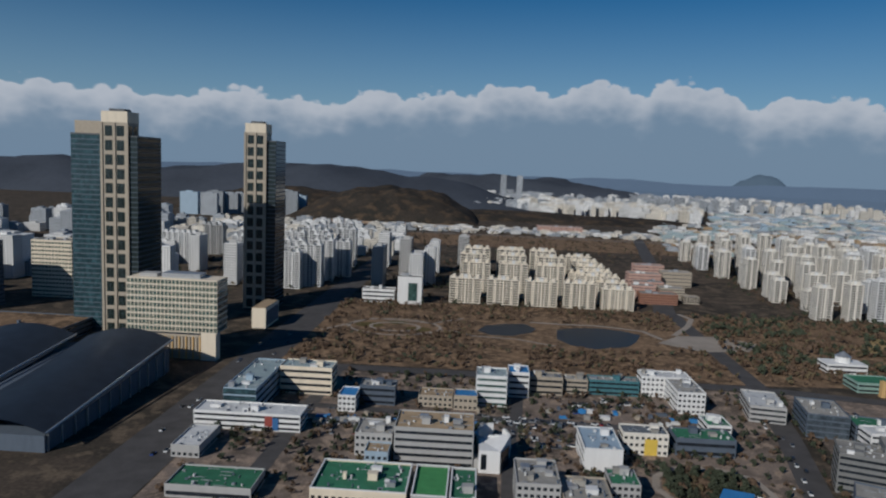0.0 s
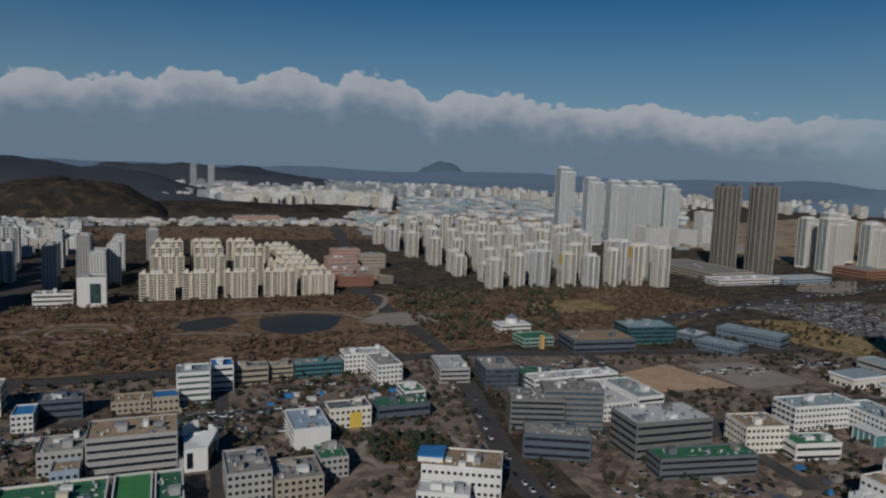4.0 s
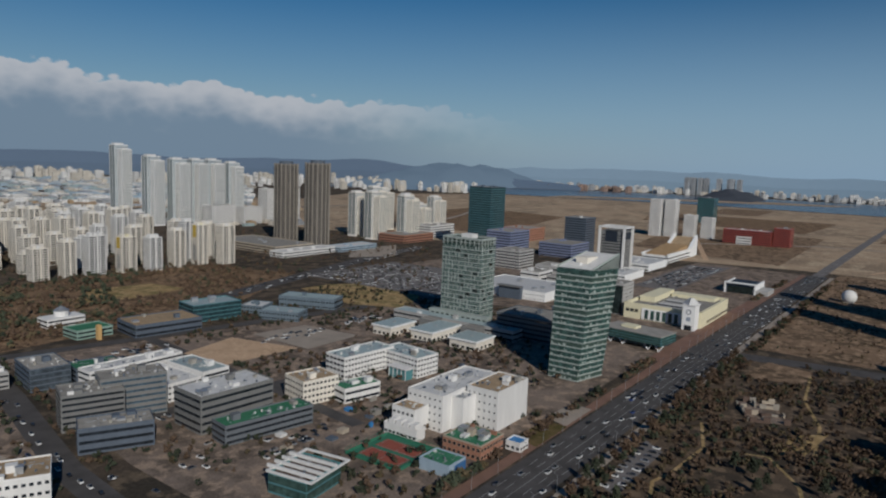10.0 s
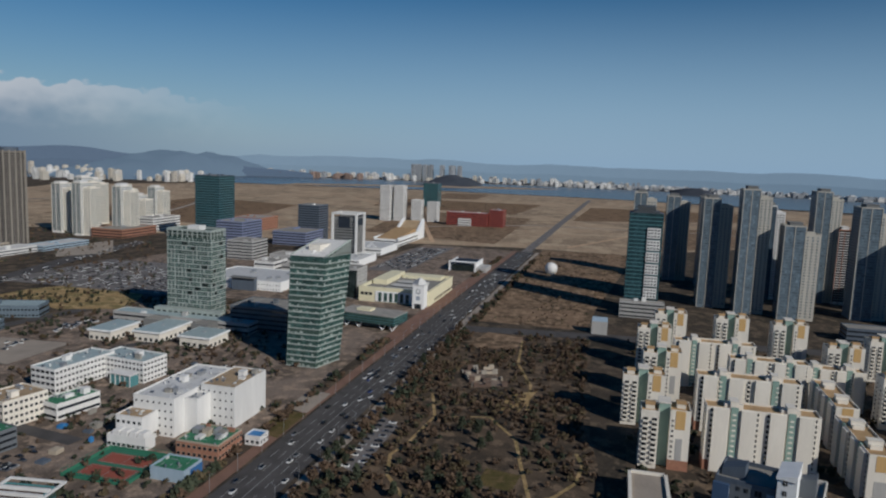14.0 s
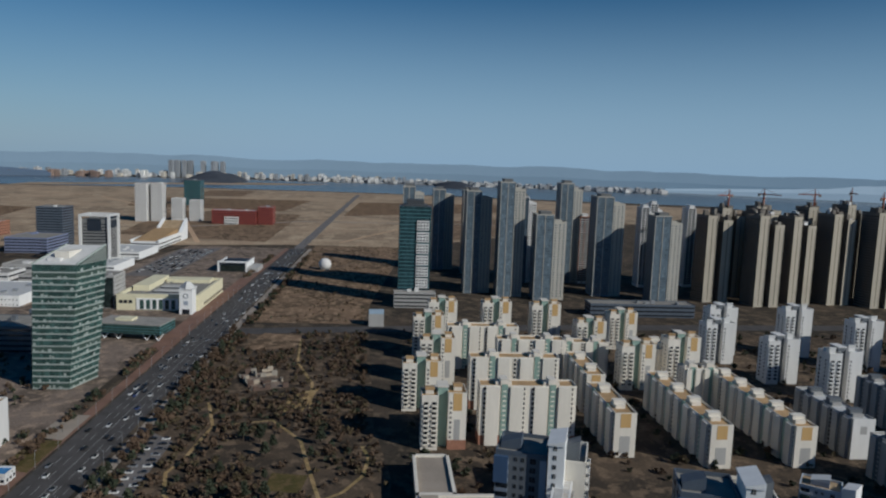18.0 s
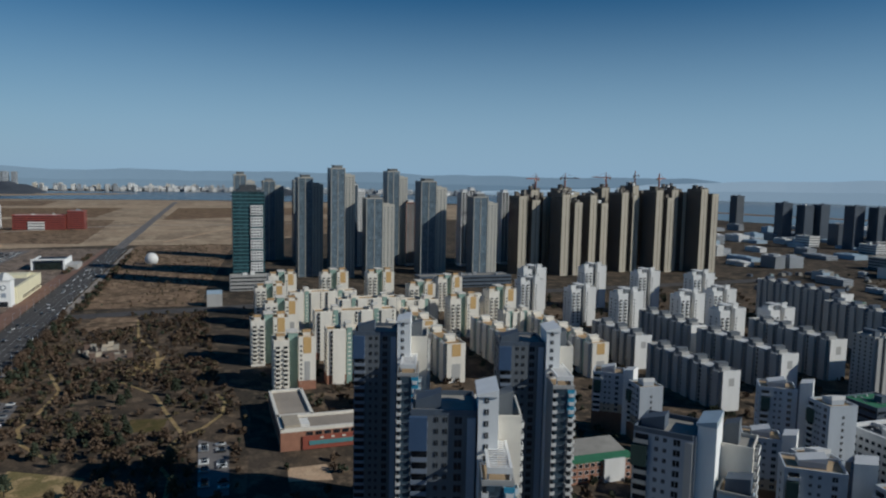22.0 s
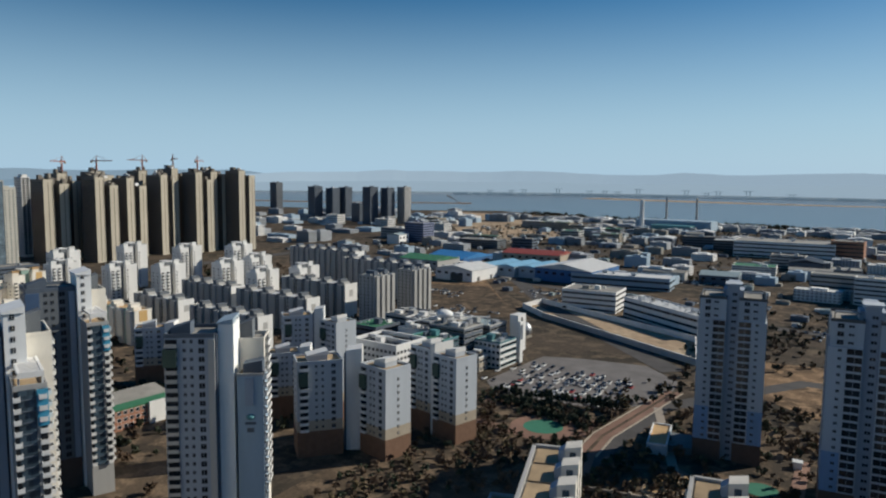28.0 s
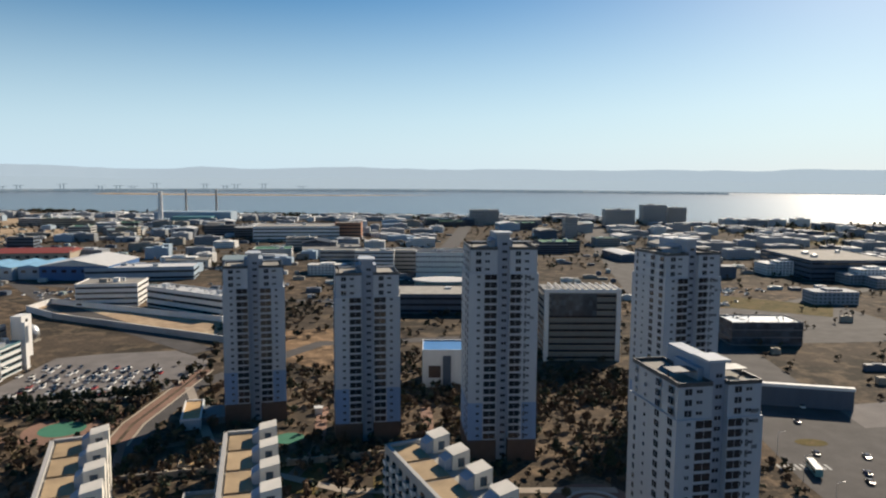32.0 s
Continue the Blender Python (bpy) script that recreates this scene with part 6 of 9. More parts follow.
office(392, 268, 22, 40, 14, 4, WHITE, "white school wing with a teal entrance", "pprp", ROOFTEAL, rz=-6, units=1)
o = thing("entrance_block", "teal glazed entrance block between the school wings", "entrance", 391, 284, -6)
part("glass_box", Geo().box(-7, 0, -14, 3, 0, 7.5), TEALP, o)
part("canopy", Geo().box(-8, 0, -15, 4, 7.504, 8.2), WHITE, o)
for j in range(5):
    part("post", Geo().box(-7.4, -7.0, -14 + j * 4, -13.5 + j * 4, 0, 7.5), WHITE, o)
office(322, 503, 58, 36, 10, 2, SLATE, "dark low research centre with a tan roof court", "rrrr", ROOFTAN, rz=-8, units=4)
office(386, 516, 48, 28, 15, 4, DKTEAL, "teal glazed research office", "cccc", ROOFTEAL, rz=-8, win=TEALGLASS, units=4)
office(453, 453, 22, 39, 8, 2, BLUEFRONT, "dull blue low workshop with pale roof", "pppp", ROOFTEAL, rz=22.7, units=2)
office(452, 502, 24, 22, 7, 2, BLUEFRONT, "dull blue annex with pale roof", "pppp", ROOFWHITE, rz=22.7, units=2)
office(514, 466, 24, 60, 10, 2, BLUEFRONT, "dull blue sheet-metal hall with pale roof", "rprp", ROOFTEAL, rz=22.7, units=2)
office(528, 268, 18, 132, 9, 2, GREYP, "long low hall with a grey-green roof", "rrrr", ROOFTEAL, units=6)
for y in (296, 342):
    office(511, y, 16, 15, 9.5, 2, GREYMID, "dark link block between the pavilions", "----", ROOFGREY, units=0)


def pavilion(x, y, w, d, h, label):
    """Low white hall: blank walls over a glazed strip, an overhanging flat roof with a broad pale rim."""
    o = thing("pavilion_hall", label, "hall", x + w / 2, y + d / 2, group="white pavilions")
    body = part("wall", Geo().prism(rect(w, d), 0, h), WARMWALL, o)
    part("roof_rim", Geo().prism(rect(w + 2.4, d + 2.4), h + 0.004, h + 1.3), FINWHITE, o, "broad white roof rim")
    part("roof", Geo().prism(rect(w + 0.6, d + 0.6), h + 1.304, h + 1.5), ROOFTEAL, o, "pale grey-green sheet roof")
    for k in range(int(d / 5)):
        part("window", Geo().box(-w / 2 - 0.12, -w / 2 - 0.01, -d / 2 + 1.5 + k * 5, -d / 2 + 4.0 + k * 5, 0.8, 3.2), WINDOW, body)
    for k in range(int(w / 6)):
        part("window", Geo().box(-w / 2 + 1.6 + k * 6, -w / 2 + 4.4 + k * 6, -d / 2 - 0.12, -d / 2 - 0.01, 0.8, 3.2), WINDOW, body)
    part("roof_hatch", Geo().box(-1.2, 1.2, -1, 1, h + 1.504, h + 2.3), METAL, o)


pavilion(471, 357, 34, 20, 7.5, "white low pavilion with wide eaves and grey roof")
pavilion(480, 319, 42, 23, 7.5, "broad white low pavilion with wide eaves")
pavilion(480, 275, 28, 26, 7.5, "white low pavilion with wide eaves and grey roof")
# the leaning tower's shade is put into this dark blue wall
office(545, 240, 40, 55, 20, 5, BLUEGREY, "office block coloured dark blue for the tower's shade", "rrrr", ROOFGREY, units=3)
# white theatre-like block
office(321, 196, 60, 25, 21, 5, WHITE, "large white block with few windows and a flat roof", "---s", ROOFWHITE, units=4)
office(343, 173, 36, 21, 23, 5, WHITE, "white wing with a grey roof and small windows", "---s", ROOFTAN, units=2)
office(330, 188, 13, 8, 19, 4, WHITE, "white link block with a curved front", "----", ROOFWHITE, units=0)
office(308, 206, 13, 16, 14, 3, WHITE, "white stepped front block with two window rows", "---p", ROOFTAN, units=0)
office(301, 199, 8, 23, 6, 1, WHITE, "low white terrace block with domed roof plant", "---p", ROOFWHITE, units=0)
for k in range(4):
    o = thing("roof_plant", "white domed roof plant on the terrace block", "roof plant", 305, 202.5 + k * 5, 0, 6.9, group="domed roof plant")
    part("housing", Geo().box(-3, 3, -1.9, 1.9, -0.8, 1.4).prism(rect(5.4, 3.2), 1.4, 1.9), WHITE, o)
office(302, 158, 23, 24, 8, 2, BRICK, "red brick house with a pale rim and roof plant", "pppp", ROOFGREEN, frame=TAN, units=8)
office(326, 148, 9, 9, 4.5, 1, WHITE, "small white hut with a blue sheet roof", "pppp", ROOFBLUE, units=0)
office(276, 160, 15, 18, 5.5, 1, PALEBLUE, "pale shed with a dark green roof and blue wall", "----", ROOFGREEN, units=0)
part("blue_wall", Geo().box(281, 290.5, 159.5, 159.9, 0.3, 5), BLUEP, thing("wall_panel", "bright blue painted wall panel on the shed", "wall panel", 0, 0))
office(214, 194, 26, 22, 9, 2, TEALP, "green-fronted hall with brown ridged roof", "cccc", STONE, rz=8, win=GREENGLASS, units=0, second=DKTEAL)

# large glass towers
rng = random.Random(12)
o = thing("glass_tower", "green glass office tower leaning outwards with a slanted top", "office tower", 477, 186)
LOW = ((-14, -8), (14, -15), (13, 8), (-14, 15))
HIGH = ((-11, -14), (17, -22), (15, 3), (-13, 13))
at_height = lambda z: [(a[0] + (b[0] - a[0]) * z / 84, a[1] + (b[1] - a[1]) * z / 84) for a, b in zip(LOW, HIGH)]
for k in range(20):
    z = k * 4.0
    P = at_height(z)
    floor = part("storey", Geo().prism(P, z, z + 3.99), GREENGLASS if k % 6 else SAGEDK, o, "green glazed storey")
    for i in range(4):
        a_, b_ = P[i], P[(i + 1) % 4]
        L = math.hypot(b_[0] - a_[0], b_[1] - a_[1])
        g = Geo().along(a_, b_, 0.1, L - 0.1, 0.01, 0.22, z, z + 0.9)
        u = 0.4
        while u < L - 3:
            w_ = rng.uniform(0.8, 2.4)
            if rng.random() < 0.4:
                g.along(a_, b_, u, min(L - 0.3, u + w_), 0.01, 0.16, z + 0.9, z + rng.choice((1.4, 1.9, 2.6)))
            u += w_ + rng.uniform(0.3, 2.2)
        part("spandrel", g, SPANDREL, floor, "pale grey-green floor band")
P = at_height(80)
lifts = [0.6, 10.6, 10.6, 0.6]
part("crown_wall", Geo().prism(P, 80, 80.4, lift=lifts), GREENGLASS, o, "slanted glazed crown")
part("roof_deck", Geo().prism([(x * 0.94, y * 0.94) for x, y in P], 80.5, 80.9, lift=[0.8, 10.2, 10.2, 0.8]), ROOFWHITE, o, "slanted pale roof deck")
part("roof_house", Geo().prism([(-4, -6), (8, -9), (7, 0), (-4, 3)], 84, 89), WARMWALL, o, "pale roof house")
part("roof_house", Geo().prism([(-8, -2), (-5, -3), (-5, 5), (-8, 6)], 81, 85), WHITE, o, "small roof house")
for i in (0, 2):
    a_, b_ = P[i], P[(i + 1) % 4]
    part("crown_rim", Geo().prism([(a_[0], a_[1]), (b_[0], b_[1]), (b_[0] * 0.95, b_[1] * 0.95), (a_[0] * 0.95, a_[1] * 0.95)], 80.9, 81.9, lift=[0.4, 10.0, 10.0, 0.4] if i == 0 else [10.0, 0.4, 0.4, 10.0]), SPANDREL, o)
o = thing("glass_tower", "grey-green glass office tower with pale floor bands", "office tower", 564, 340)
P = rect(24, 44)
for k in range(19):
    z = k * 4.0
    floor = part("storey", Geo().prism(P, z, z + 3.99), GREENGLASS, o, "green glazed storey")
    for i in (0, 2, 3):
        a_, b_ = P[i], P[(i + 1) % 4]
        L = math.hypot(b_[0] - a_[0], b_[1] - a_[1])
        g = Geo().along(a_, b_, 0.05, L - 0.05, 0.01, 0.25, z, z + 1.1).along(a_, b_, 0.05, L - 0.05, 0.01, 0.18, z + 2.3, z + 2.7)
        n_ = round(L / 3.6)
        for j in range(n_):
            if rng.random() < 0.5:
                g.along(a_, b_, j * L / n_ + 0.1, j * L / n_ + rng.uniform(0.4, 1.6), 0.01, 0.2, z + 1.1, z + 4.0)
        part("spandrel", g, SPANDREL, floor, "pale grey-green floor band")
        if rng.random() < 0.5 and 4 < k < 18:
            u = rng.uniform(2, L - 8)
            part("loggia", Geo().along(a_, b_, u, u + rng.uniform(3, 6), 0.0, 0.3, z + 1.0, z + 4.1), DARKGLASS, floor, "dark recessed loggia")
part("plant_storey", Geo().prism(rect(21, 41), 76, 82), SAGEDK, o, "dark plant storey behind the screen")
for i in range(4):
    a_, b_ = P[i], P[(i + 1) % 4]
    L = math.hypot(b_[0] - a_[0], b_[1] - a_[1])
    g = Geo().along(a_, b_, 0, L, -0.5, 0.2, 81.5, 83.5).along(a_, b_, 0, L, -0.5, 0.2, 78.6, 79.2)
    for j in range(round(L / 5) + 1):
        g.along(a_, b_, min(L - 0.8, j * 5), min(L, j * 5 + 0.8), -0.5, 0.2, 76, 81.5)
    part("roof_screen", g, SPANDREL, o, "open pale roof screen")
part("roof_house", Geo().box(-5, 5, -6, 6, 82, 86), WHITE, o, "white roof house")
part("podium", Geo().box(-20, -12.3, -36, 30, 0, 13), SPANDREL, o, "pale arched podium")
for j in range(11):
    part("podium_window", Geo().box(-20.25, -20.01, -34 + j * 5.8, -31 + j * 5.8, 2, 10.5), DARKGLASS, o)

# boulevard side: mall and market
o = thing("shopping_arcade", "pale yellow shopping arcade with a roof court and tall windows", "building", 755, 197)
P = rect(104, 78)
body = part("wall", Geo().prism(P, 0, 13), PALEYEL, o)
part("roof", Geo().prism(rect(98, 72), 13.004, 13.3), ROOFGREY, o)
part("roof_rim", parapet(P, 13.003, 3.0, 2.6), PALEYEL, o, "broad pale yellow roof rim")
part("attic", Geo().box(-20, 46, 18, 34, 13.31, 19), PALEYEL, o, "raised pale yellow attic")
part("attic", Geo().box(30, 48, -30, 16, 13.31, 17), PALEYEL, o, "raised pale yellow attic")
part("front_panel", Geo().box(-52.7, -52.02, -20, 20, 1.0, 12.2), FINWHITE, o, "white front panel")
for j in range(6):
    part("tall_window", Geo().box(-52.95, -52.71, -17 + j * 6.0, -13.4 + j * 6.0, 1.5, 10.8), GREENGLASS, o)
for j in range(3):
    part("window", Geo().box(-52.2, -52.02, 24 + j * 4.6, 27.5 + j * 4.6, 7, 10), WINDOW, o)
for j in range(14):
    part("window", Geo().box(-30 + j * 6, -27 + j * 6, -39.2, -39.02, 2, 5), WINDOW, o)
for j in range(7):
    part("skylight", Geo().box(-40 + j * 8, -36 + j * 8, -22, 12, 13.31, 14.6), [GREYP, DKMETAL, ROOFWHITE][j % 3], o)
rng = random.Random(9)
roof_clutter(o, rng, 70, 50, 13.31, 60)
o = thing("clock_tower", "white corner clock tower with a peaked cap", "tower", 695, 166)
part("wall", Geo().box(-7, 7, -6, 6, 0, 24), FINWHITE, o)
part("cornice", Geo().box(-7.6, 7.6, -6.6, 6.6, 24.004, 25), WHITE, o)
part("cap", Geo().tube((0, 0, 25), (0, 0, 31), 8.6, 2.2, seg=4), ROOFWHITE, o, "peaked pale cap")
part("clock_face", Geo().tube((-7.02, 0, 18), (-7.3, 0, 18), 2.4, 2.4, seg=20), SLATE, o, "dark ring of the clock")
part("clock_dial", Geo().tube((-7.31, 0, 18), (-7.4, 0, 18), 1.7, 1.7, seg=20), FINWHITE, o)
part("window", Geo().box(-7.15, -7.01, -2, 2, 9, 13), BLUEMID, o)
part("doorway", Geo().box(-7.15, -7.01, -3.5, 3.5, 0.2, 5), WINDOW, o)
# green pavilion raised on props
o = thing("raised_pavilion", "green glazed pavilion raised on slanted white props", "pavilion", 603, 185, -8)
box_ = part("body", Geo().box(-14, 14, -29, 27, 5.5, 13), DKTEAL, o)
for k in range(3):
    part("window_band", Geo().box(-14.25, -14.01, -28.6, 26.6, 6.0 + k * 2.4, 7.7 + k * 2.4), GREENGLASS, box_)
    part("window_band", Geo().box(-13.6, 13.6, -29.25, -29.01, 6.0 + k * 2.4, 7.7 + k * 2.4), GREENGLASS, box_)
part("roof", Geo().box(-14.3, 14.3, -29.3, 27.3, 13.004, 13.7), ROOFGREY, o)
part("roof_house", Geo().box(-4, 6, 0, 14, 13.704, 15.6), PALEYEL, o)
part("core", Geo().box(-4, 8, -10, 20, 0, 5.49), GREYMID, o)
for y_ in (-26, -16, 8, 20):
    for sgn in (-1, 1):
        part("prop", Geo().tube((-11, y_, 0), (-11, y_ + 4 * sgn, 5.6), 0.5, 0.5), FINWHITE, o, "slanted white prop")
office(709, 240, 30, 30, 32, 8, GREYP, "grey office block with a dark banded front", "s-rr", ROOFGREY, second=SLATE)
part("glazed_front", Geo().box(-0.5, -0.16, 1, 29, 1, 30), DARKGLASS, thing("facade_glazing", "dark glazed front of the grey office block", "facade", 709, 240))

# south: beige estate
def estate_block(x, y, h, wall, label, group, core=None, panel=None, roof=None, base=None, w=16.0, each=False):
    """Stepped apartment block whose front looks west: a plain gable wing, a recessed stair core that stands over the roof, a
    balcony wing; x, y is the outer corner of the gable wing."""
    o = thing("apartment_block", label, "apartment building", x, y, group=group)
    fh = 2.75
    n = int(h / fh)
    G_, B_, C_ = rb(0, w, 0, 10), rb(-1.0, w - 3, 15.5, 24.5), rb(4.5, w - 2, 10.01, 15.49)
    gable = part("gable_wing", Geo().prism(G_, 0, h), wall, o)
    balc = part("balcony_wing", Geo().prism(B_, 0, h - 1.2), wall, o)
    part("stair_core", Geo().prism(C_, 0, h + 2.6), core or BLUEGREY, o)
    part("core_cap", Geo().box(4.0, w - 1.5, 9.6, 15.9, h + 2.604, h + 3.2), wall, o)
    cap_roof(o, G_, h, roof or ROOFGREY, wall)
    cap_roof(o, B_, h - 1.2, roof or ROOFGREY, wall)
    for cx, cy, z in ((w * 0.6, 4.5, h), (w * 0.45, 20.0, h - 1.2)):
        part("roof_house", Geo().prism(rb(cx - 3.4, cx + 3.4, cy - 2.2, cy + 2.2), z, z + 2.4, lift=[1.5, 0, 0, 1.5]), wall, o)
        part("house_cap", Geo().prism(rb(cx - 3.7, cx + 3.7, cy - 2.5, cy + 2.5), z + 2.41, z + 2.7, lift=[1.5, 0, 0, 1.5]), roof or BLUEGREY, o)
    if panel:
        part("gable_panel", Geo().box(-0.14, -0.01, 2.6, 7.4, h - 9, h + 0.8), panel, o, "ochre painted gable panel")
        part("gable_panel", Geo().box(-0.12, -0.01, 3.4, 6.6, h * 0.18, h * 0.55), GREYP, o)
    if base:
        part("brick_base", Geo().prism(rb(-0.12, w + 0.1, -0.1, 10.05), 0.05, 2 * fh), base, o, "brick-red lower storeys")
    face_columns(balc, B_[3], B_[0], [(0.26, 2.6, 0.3, 2.0, "B"), (0.76, 2.6, 0.3, 2.0, "B")], n - 2, fh, fh, [wall, WINDOW, wall], each)
    face_columns(gable, G_[3], G_[0], [(0.14, 1.0, 1.0, 1.2, "d")], n - 2, fh, fh, [wall, WINDOW, wall], False)
    face_columns(gable, G_[2], G_[3], [(0.2, 1.8, 0.8, 1.5, "w"), (0.55, 1.8, 0.8, 1.5, "w")], n - 2, fh, fh, [wall, WINDOW, wall], False)
    face_columns(balc, B_[2], B_[3], [(0.25, 1.8, 0.8, 1.5, "w"), (0.7, 1.2, 0.9, 1.2, "d")], n - 2, fh, fh, [wall, WINDOW, wall], False)
    return o


for x0, x1, y0, y1, h in ((375, 387, -132, -78, 33), (432, 444, -136, -79, 33), (482, 494, -152, -104, 32), (520, 532, -126, -72, 32), (440, 452, -246, -222, 25), (500, 512, -190, -150, 26)):
    slab(x0, x1, y0, y1, h, 12, WARMWALL, "cream and white gallery apartment block with ochre trim", "W", OCHRE, SAGE, None, BRICK if x0 in (375, 432) else None, "beige estate blocks", roof=ROOFOCHRE, proud=True)
for x0, x1, y0, y1, h in ((358, 412, -161, -149, 24), (424, 478, -164, -152, 25), (344, 440, -208, -196, 23), (345, 450, -255, -243, 22), (490, 524, -236, -224, 24)):
    slab(x0, x1, y0, y1, h, 9, WARMWALL, "white apartment slab with ochre gable panel and sage cores", "N", OCHRE, SAGE, OCHRE, None, "beige estate slabs", ncore=max(2, round((x1 - x0) / 22)), roof=ROOFOCHRE, proud=True)
BE = "cream stepped apartment block with ochre panel and sage core"
for x, y, h in ((368, -70, 31), (428, -61, 31), (478, -74, 33), (550, -72, 33), (590, -86, 37), (581, -131, 39), (572, -171, 39.5), (473, -215, 32), (481, -251, 35.5), (583, -241, 31), (548, -203, 31)):
    estate_block(x, y, h, WARMWALL, BE, "beige estate towers", SAGE, OCHRE, ROOFOCHRE, BRICK if x < 440 else None, each=x < 440)
# grey-white estate
for x0, x1, y0, y1, h in ((356, 412, -295, -282, 22), (368, 432, -349, -336, 24), (284, 362, -349, -336, 24), (300, 373, -405, -391, 26), (267, 338, -291, -279, 22)):
    slab(x0, x1, y0, y1, h, 9, SHADEGREY, "apartment slab toned grey for shade, with white gable", "N", None, BLUEGREY, WHITE, None, "grey estate slabs", ncore=max(3, round((x1 - x0) / 18)), roof=ROOFWHITE, proud=True)
GE = "white stepped apartment block with a grey stair core"
for x, y, h in ((541, -307, 33), (568, -322, 40), (490, -331, 33), (564, -386, 41), (450, -352, 35), (525, -421, 40), (502, -465, 40), (435, -401, 34), (449, -445, 34), (390, -403, 30), (383, -444, 30)):
    estate_block(x, y, h, WHITE, GE, "grey estate blocks", BLUEGREY, None, ROOFWHITE)
for x0, x1, y0, y1, h in ((258, 273, -401, -378, 38), (258, 273, -446, -422, 38)):
    slab(x0, x1, y0, y1, h, 15, SHADEGREY, "tall apartment block toned grey for shade", "W", None, SLATE, None, None, "grey estate towers", roof=ROOFGREY, proud=True)
for x0, x1, y0, y1, h in ((405, 500, -528, -514, 34), (300, 395, -500, -486, 32)):
    slab(x0, x1, y0, y1, h, 12, SHADEGREY, "long grey apartment slab with white roof edge", "N", None, SLATE, WHITE, None, "grey estate slabs", roof=ROOFWHITE, ncore=6, proud=True)


# curved white research building: an open drum behind a wedge-shaped front
o = thing("research_building", "curved white building with a dark glazed wedge", "building", 14, 366)
for k in range(20):
    if k in (3, 4):
        continue
    a, b = 2 * math.pi * k / 20, 2 * math.pi * (k + 1) / 20
    P = [(9.5 * math.cos(a), 8 + 9.5 * math.sin(a)), (9.5 * math.cos(b), 8 + 9.5 * math.sin(b)), (8.3 * math.cos(b), 8 + 8.3 * math.sin(b)), (8.3 * math.cos(a), 8 + 8.3 * math.sin(a))]
    part("drum_wall", Geo().prism(P, 0, 11 + 3.5 * math.sin(a) ** 2), WHITE, o)
part("court_floor", Geo().prism([(8.2 * math.cos(k * math.pi / 10), 8 + 8.2 * math.sin(k * math.pi / 10)) for k in range(20)], 0, 6.5), BLUEGREY, o, "dark roof court inside the drum")
P = [(-8, -17), (3, -17), (8, -4), (6, 0), (-8, -1)]
part("front_block", Geo().prism(P, 0, 12, lift=[0, 0, 3, 3, 0]), WHITE, o)
part("glass_face", Geo().along((3.05, -17.02), (8.05, -4.02), 0.6, 13.2, 0.02, 0.3, 0.5, 11), WINDOW, o, "dark slanted glass face")
part("front_window", Geo().along((-8, -17), (3, -17), 1.2, 4.0, 0.01, 0.2, 2, 10), WINDOW, o)
part("entrance_roof", Geo().box(-14, -8.01, -12, -4, 0, 5), GREYP, o)
part("panel", Geo().box(-4.5, 0, -0.05, 0.05, 3, 9), REDP, thing("wall_panel", "red and blue picture panel on the showroom", "wall panel", -112, 387.6))
part("panel", Geo().box(0.02, 3.5, -0.05, 0.05, 0.8, 8), BLUEP, thing("wall_panel", "blue picture panel on the showroom", "wall panel", -112, 387.6))
for x, y, w in ((-69, 298, 43), (-24, 298, 16), (-7, 298, 12)):
    o = thing("roof_rail", "white raised roof rim of the green-roofed hall", "roof rim", x, y, z=10.9 if x == -69 else 10.41 if x == -24 else 9.91)
    dd = 32 if x == -69 else 33
    for u in (0, w - 0.7):
        part("rim", Geo().box(u, u + 0.7, 0.7, dd - 0.7, 0, 0.5), WHITE, o)
    for v in (0, dd - 0.7):
        part("rim", Geo().box(0, w, v, v + 0.7, 0, 0.5), WHITE, o)

o = thing("roof_hut", "bright blue sheet-roofed hut on the white office", "roof hut", 118, 301.5, -27, 14.13)
part("hut_wall", Geo().box(-6, 6, -6, 6, 0, 2.6), WHITE, o)
part("hut_roof", Geo().prism(rect(13, 13), 2.604, 2.9, lift=[0, 0.8, 0.8, 0]), ROOFBLUE, o, "bright blue sheet roof")
o = thing("roof_frame_set", "broad white frame on the brown ridged hall roof", "roof frame", 227, 206, 8, 9.95)
for P in (rb(-15, 15, -13, -12), rb(-15, 15, 12, 13), rb(-15, -14, -12, 12), rb(14, 15, -12, 12)):
    part("rim", Geo().prism(P, 0, 0.9), WHITE, o)

part("panel", Geo().box(0, 7, -0.35, -0.02, 0.3, 9.5), YELLOW, thing("wall_panel", "bright yellow wall panel on the white office", "wall panel", 98, 385))
# ---------------- slim towers, stepped towers, high-rises
point_tower(-12, -292, 24, 2.72, "pale grey slim apartment tower with blue lower storeys", turn=13)
point_tower(-62, -268, 24, 2.75, "pale grey slim apartment tower with blue lower storeys", turn=9)
point_tower(-113, -250, 28, 2.78, "taller pale grey slim apartment tower on a stone base", blank=True, turn=4)
point_tower(-184, -264, 27, 2.76, "taller pale grey slim apartment tower on a stone base", blank=True, turn=17)
point_tower(-158, -173, 19, 2.76, "pale grey slim apartment tower with roof pergolas", w=24, d=26, blank=True, turn=10)
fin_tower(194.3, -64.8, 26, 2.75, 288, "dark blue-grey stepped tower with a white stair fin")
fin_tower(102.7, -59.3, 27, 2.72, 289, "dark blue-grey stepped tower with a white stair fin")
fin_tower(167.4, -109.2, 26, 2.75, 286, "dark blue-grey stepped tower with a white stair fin")
